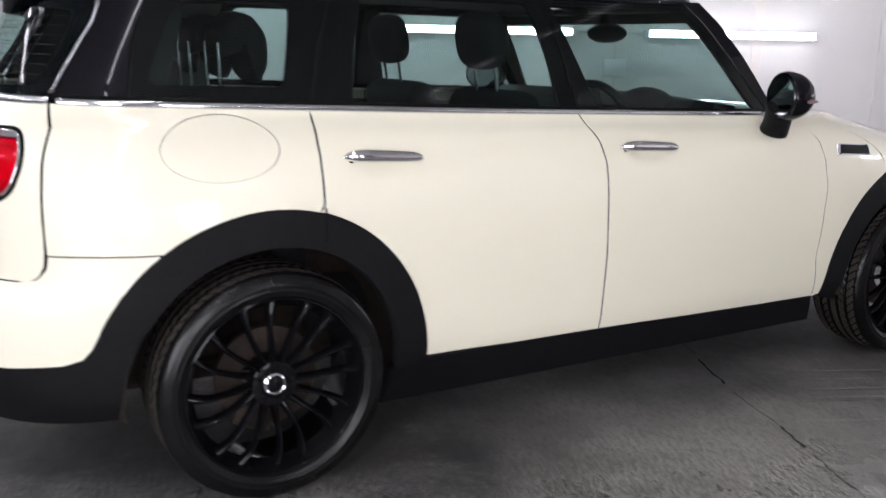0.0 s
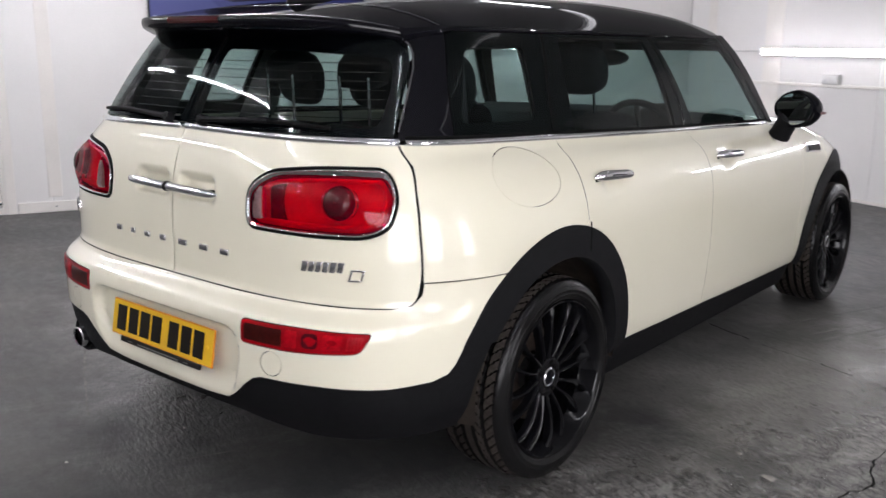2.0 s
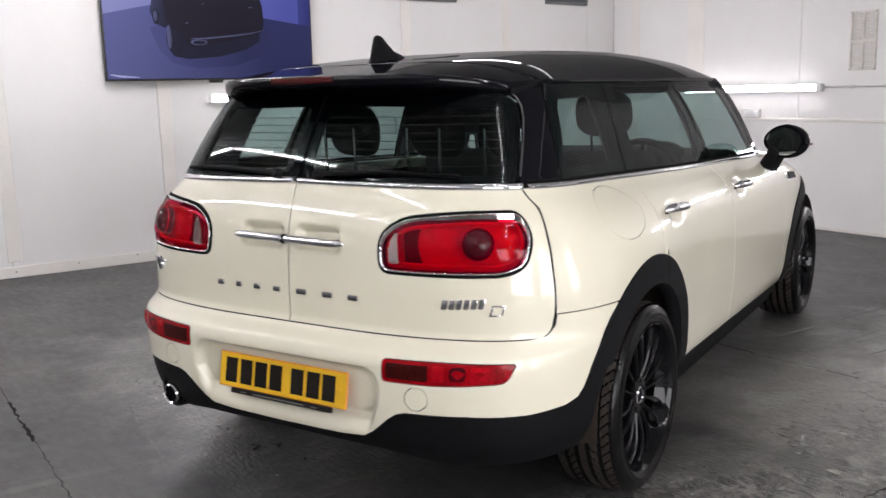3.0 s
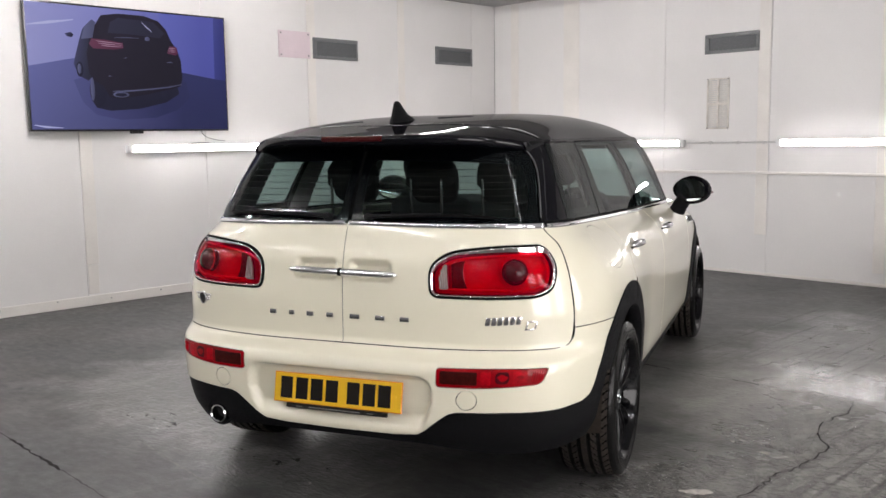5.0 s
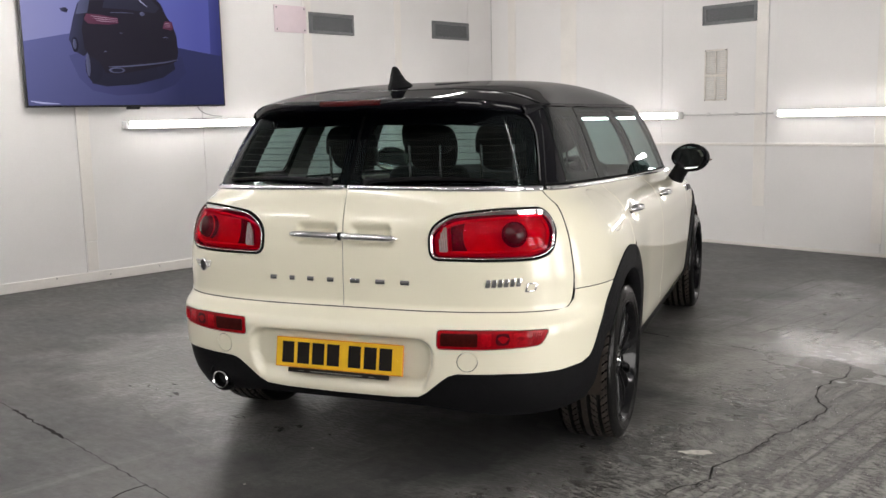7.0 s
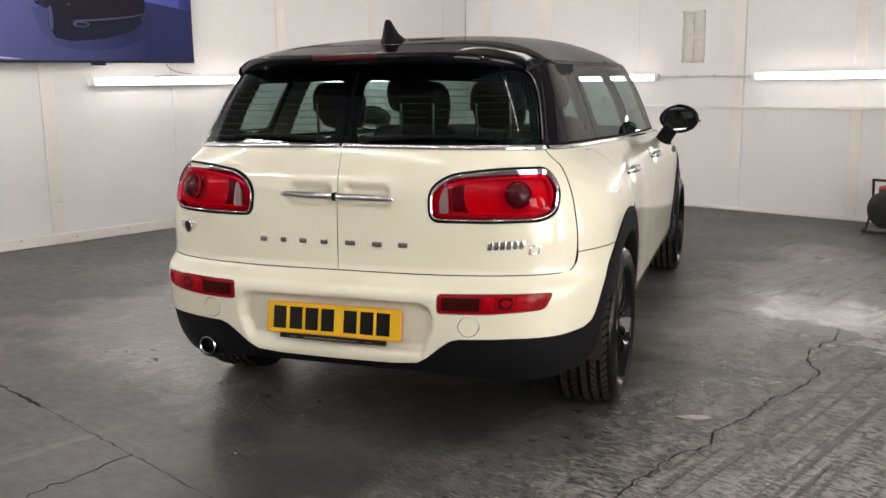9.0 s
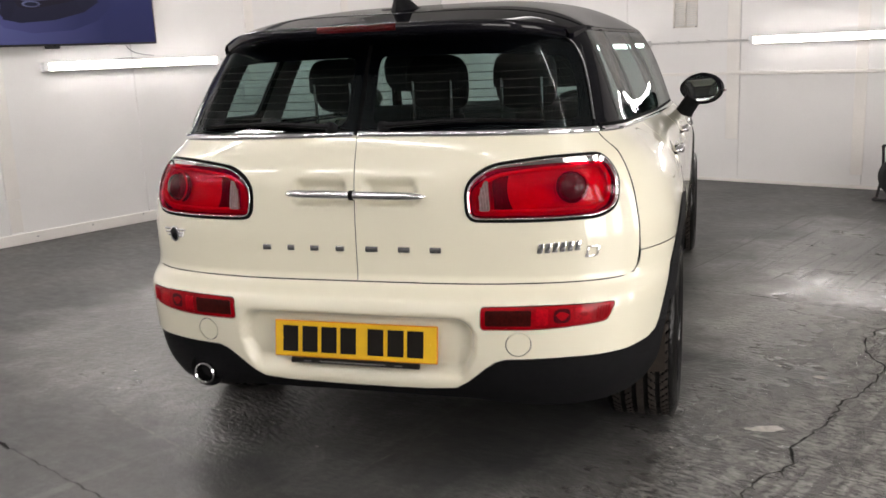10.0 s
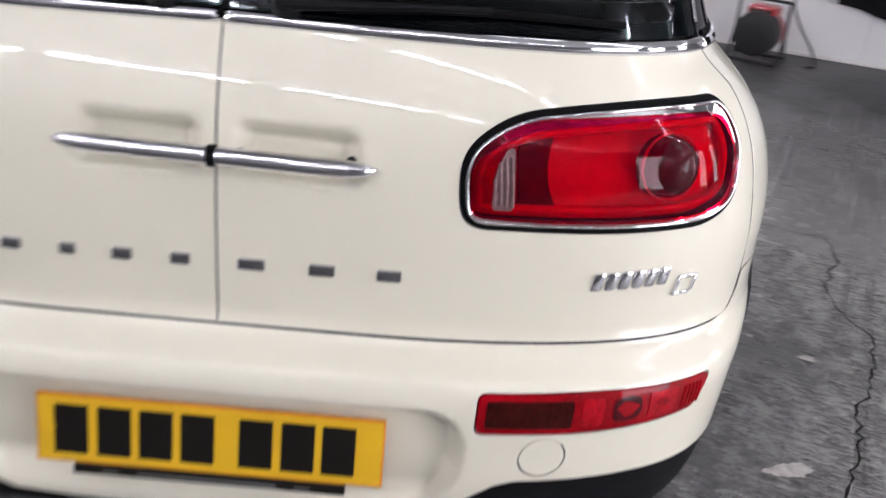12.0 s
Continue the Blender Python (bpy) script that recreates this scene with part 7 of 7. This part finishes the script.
def headrest(parent, at, lean, wide=0.13, high=0.105, deep=0.052):
    m = Matrix.Translation(at) @ Matrix.Rotation(radians(lean), 4, "X")
    bm = bmesh.new()
    ball(bm, (0, 0, 0), (1, 1, 1), 28, 18)
    for v in bm.verts:
        c = v.co
        k = (abs(c.x) ** 3 + abs(c.y) ** 3 + abs(c.z) ** 3) ** (1 / 3)
        v.co = Vector((c.x / k * wide, c.y / k * deep, c.z / k * high))
    bmesh.ops.transform(bm, matrix=m, verts=bm.verts)
    head = part("headrest", bm, M_CLOTH, parent, "black cloth headrest", 80)
    for x in (-0.065, 0.065):
        bm = bmesh.new()
        rod(bm, m @ Vector((x, 0.0, -high - 0.11)), m @ Vector((x, 0.0, -high + 0.03)), 0.006, n=12)
        part("headrest_post", bm, M_EDGE, head, "dull steel headrest post")


def curled_headrest(parent, at, wide):
    """A rear headrest: a shell that curls forward over its two posts."""
    section = rounded([(-0.050, -0.035), (-0.052, 0.055), (-0.005, 0.098), (0.055, 0.085), (0.095, 0.03), (0.100, -0.06), (0.075, -0.115), (0.045, -0.10), (0.020, -0.01), (-0.012, 0.018), (-0.025, -0.035)], 0.022)
    mid = (0.03, 0.0)
    bm = bmesh.new()
    rings = []
    for x, k in ((-1.0, 0.42), (-0.98, 0.60), (-0.92, 0.76), (-0.80, 0.89), (-0.60, 0.97), (-0.3, 1.0), (0.3, 1.0), (0.60, 0.97), (0.80, 0.89), (0.92, 0.76), (0.98, 0.60), (1.0, 0.42)):
        rings.append([bm.verts.new((at[0] + x * wide, at[1] + mid[0] + (y - mid[0]) * k, at[2] + z * k)) for y, z in section])
    n = len(section)
    for one, two in zip(rings, rings[1:]):
        for i in range(n):
            bm.faces.new((one[i], one[(i + 1) % n], two[(i + 1) % n], two[i]))
    bm.faces.new(rings[0][::-1])
    bm.faces.new(rings[-1])
    head = part("headrest", bm, M_CLOTH, parent, "black cloth headrest curled over its posts", 60)
    for x in (-0.071, 0.071):
        bm = bmesh.new()
        rod(bm, (at[0] + x, at[1] - 0.045, at[2] - 0.16), (at[0] + x, at[1] - 0.050, at[2] + 0.005), 0.006, n=12)
        part("headrest_post", bm, M_EDGE, head, "dull steel headrest post")


def front_seat(x):
    base = cushion("front_seat", (x - 0.25, 1.90, 0.33), (x + 0.25, 2.44, 0.53), 0.07, M_CLOTH, car, None, "black cloth front seat")
    m = Matrix.Translation((x, 1.93, 0.45)) @ Matrix.Rotation(radians(14), 4, "X")
    cushion("seat_back", (-0.235, -0.075, 0.0), (0.235, 0.065, 0.625), 0.065, M_CLOTH, base, m)
    headrest(base, (x, 1.735, 1.222), 10, 0.125, 0.098, 0.055)


front_seat(-0.36)
front_seat(0.36)
bench = cushion("rear_seat", (-0.62, 0.98, 0.33), (0.62, 1.42, 0.53), 0.07, M_CLOTH, car, None, "black cloth rear bench seat")
m = Matrix.Translation((0, 0.985, 0.46)) @ Matrix.Rotation(radians(14), 4, "X")
for x0, x1 in ((-0.62, -0.19), (-0.18, 0.18), (0.19, 0.62)):
    cushion("seat_back", (x0, -0.06, 0.0), (x1, 0.05, 0.585), 0.05, M_CLOTH, bench, m)
for x in (-0.36, 0.03, 0.36):
    curled_headrest(bench, (x, 0.855, 1.195), 0.110)
cushion("load_cover", (-0.62, 0.26, 0.84), (0.62, 0.86, 0.86), 0.008, M_TRIM, car, None, "dark load cover behind the seats")

bm = bmesh.new()
rows = []
for y, z in ((2.42, 0.70), (2.40, 0.88), (2.44, 0.985), (2.53, 1.030), (2.72, 1.020), (2.90, 0.985)):
    row = []
    for x in np.linspace(-0.70, 0.70, 15):
        k = (abs(x) / 0.70) ** 2
        row.append(bm.verts.new((x, y + 0.03 * k if y < 2.5 else 2.53 + (y - 2.53) * (1 - 0.6 * k), z - 0.012 * k)))
    rows.append(row)
for one, two in zip(rows, rows[1:]):
    for i in range(14):
        bm.faces.new((one[i], one[i + 1], two[i + 1], two[i]))
part("dashboard", bm, M_TRIM, car, "dark moulded dashboard")
bm = bmesh.new()
ball(bm, (0.36, 2.50, 0.985), (0.13, 0.09, 0.075), 24, 12)
part("instrument_hood", bm, M_TRIM, car)
wheel_m = Matrix.Translation((0.36, 2.30, 0.905)) @ Matrix.Rotation(radians(-68), 4, "X")
bm = bmesh.new()
sweep(bm, [wheel_m @ Vector((0.182 * math.cos(a), 0.182 * math.sin(a), 0)) for a in np.linspace(0, 2 * math.pi, 41)], 0.0155, 10)
steer = part("steering_wheel", bm, M_TRIM, car, "black three-spoke steering wheel")
bm = bmesh.new()
ball(bm, (0, 0, 0), (0.065, 0.06, 0.03), 20, 12)
for a in (0, math.pi, -math.pi / 2):
    rod(bm, (0.05 * math.cos(a), 0.05 * math.sin(a), 0), (0.175 * math.cos(a), 0.175 * math.sin(a), 0), 0.013, n=10)
bmesh.ops.transform(bm, matrix=wheel_m, verts=bm.verts)
part("steering_hub", bm, M_TRIM, steer)
for x, z in ((0.25, 0.975), (0.43, 0.965)):
    bm = bmesh.new()
    revolve(bm, [(0.0, 0.052), (-0.012, 0.050), (-0.012, 0.044), (0.004, 0.0)], 28, "y")
    bmesh.ops.transform(bm, matrix=Matrix.Translation((x - 0.17, 2.405, z - 0.05)), verts=bm.verts)
    part("air_vent", bm, M_SATIN, car, "round air vent with a bright ring")
bm = bmesh.new()
ball(bm, (0.0, 2.58, 1.262), (0.125, 0.030, 0.040), 28, 14)
rod(bm, (0.0, 2.60, 1.28), (0.0, 2.60, 1.345), 0.03, n=12)
part("interior_mirror", bm, M_TRIM, car, "black interior mirror")

# roof lining and pillar linings
us = np.linspace(-1, 1, 25)
ys = np.linspace(0.46, 2.50, 30)
verts = []
for y in ys:
    p = roof_place(us * 0.93, np.full_like(us, y))
    p[:, 2] -= 0.035
    verts += list(p)
k = len(us)
faces = [(j * k + i, (j + 1) * k + i, (j + 1) * k + i + 1, j * k + i + 1) for j in range(len(ys) - 1) for i in range(k - 1)]
mesh_object("roof_lining", verts, faces, M_LINING, car, "pale grey roof lining")
for left in (False, True):
    for a0, a1, b0, b1 in ((0.90, 1.165, 0.92, 1.185), (1.50, 1.70, 1.545, 1.72), (2.385, 2.52, 2.355, 2.43)):
        o = [(a0, 1.03), (a1, 1.03), (b1, 1.36), (b0, 1.36)]
        panel("pillar_lining", o, M_LINING if a0 == 1.50 else M_TRIM, car, off=-0.030, depth=0, left=left, step=0.06, label="moulded pillar lining")

# dark band and sun visors along the top of the windscreen
verts = []
us = np.linspace(-1, 1, 31)
for z in (1.300, 1.366):
    p = skin(float(np.interp(z, [1.29, 1.366], [3.46, 3.345])), z)
    verts += [(u * p[0] * 0.995, p[1] - 0.006 + (0.17 - 0.16 * (z - 0.98)) * (1 - abs(u) ** 2.2), z) for u in us]
mesh_object("windscreen_band", verts, [(i, i + 1, 31 + i + 1, 31 + i) for i in range(30)], M_GAP, car, "black shade band along the windscreen")
for x in (-0.33, 0.33):
    cushion("sun_visor", (x - 0.19, 2.36, 1.335), (x + 0.19, 2.52, 1.355), 0.008, M_TRIM, car, None, "dark folded sun visor")
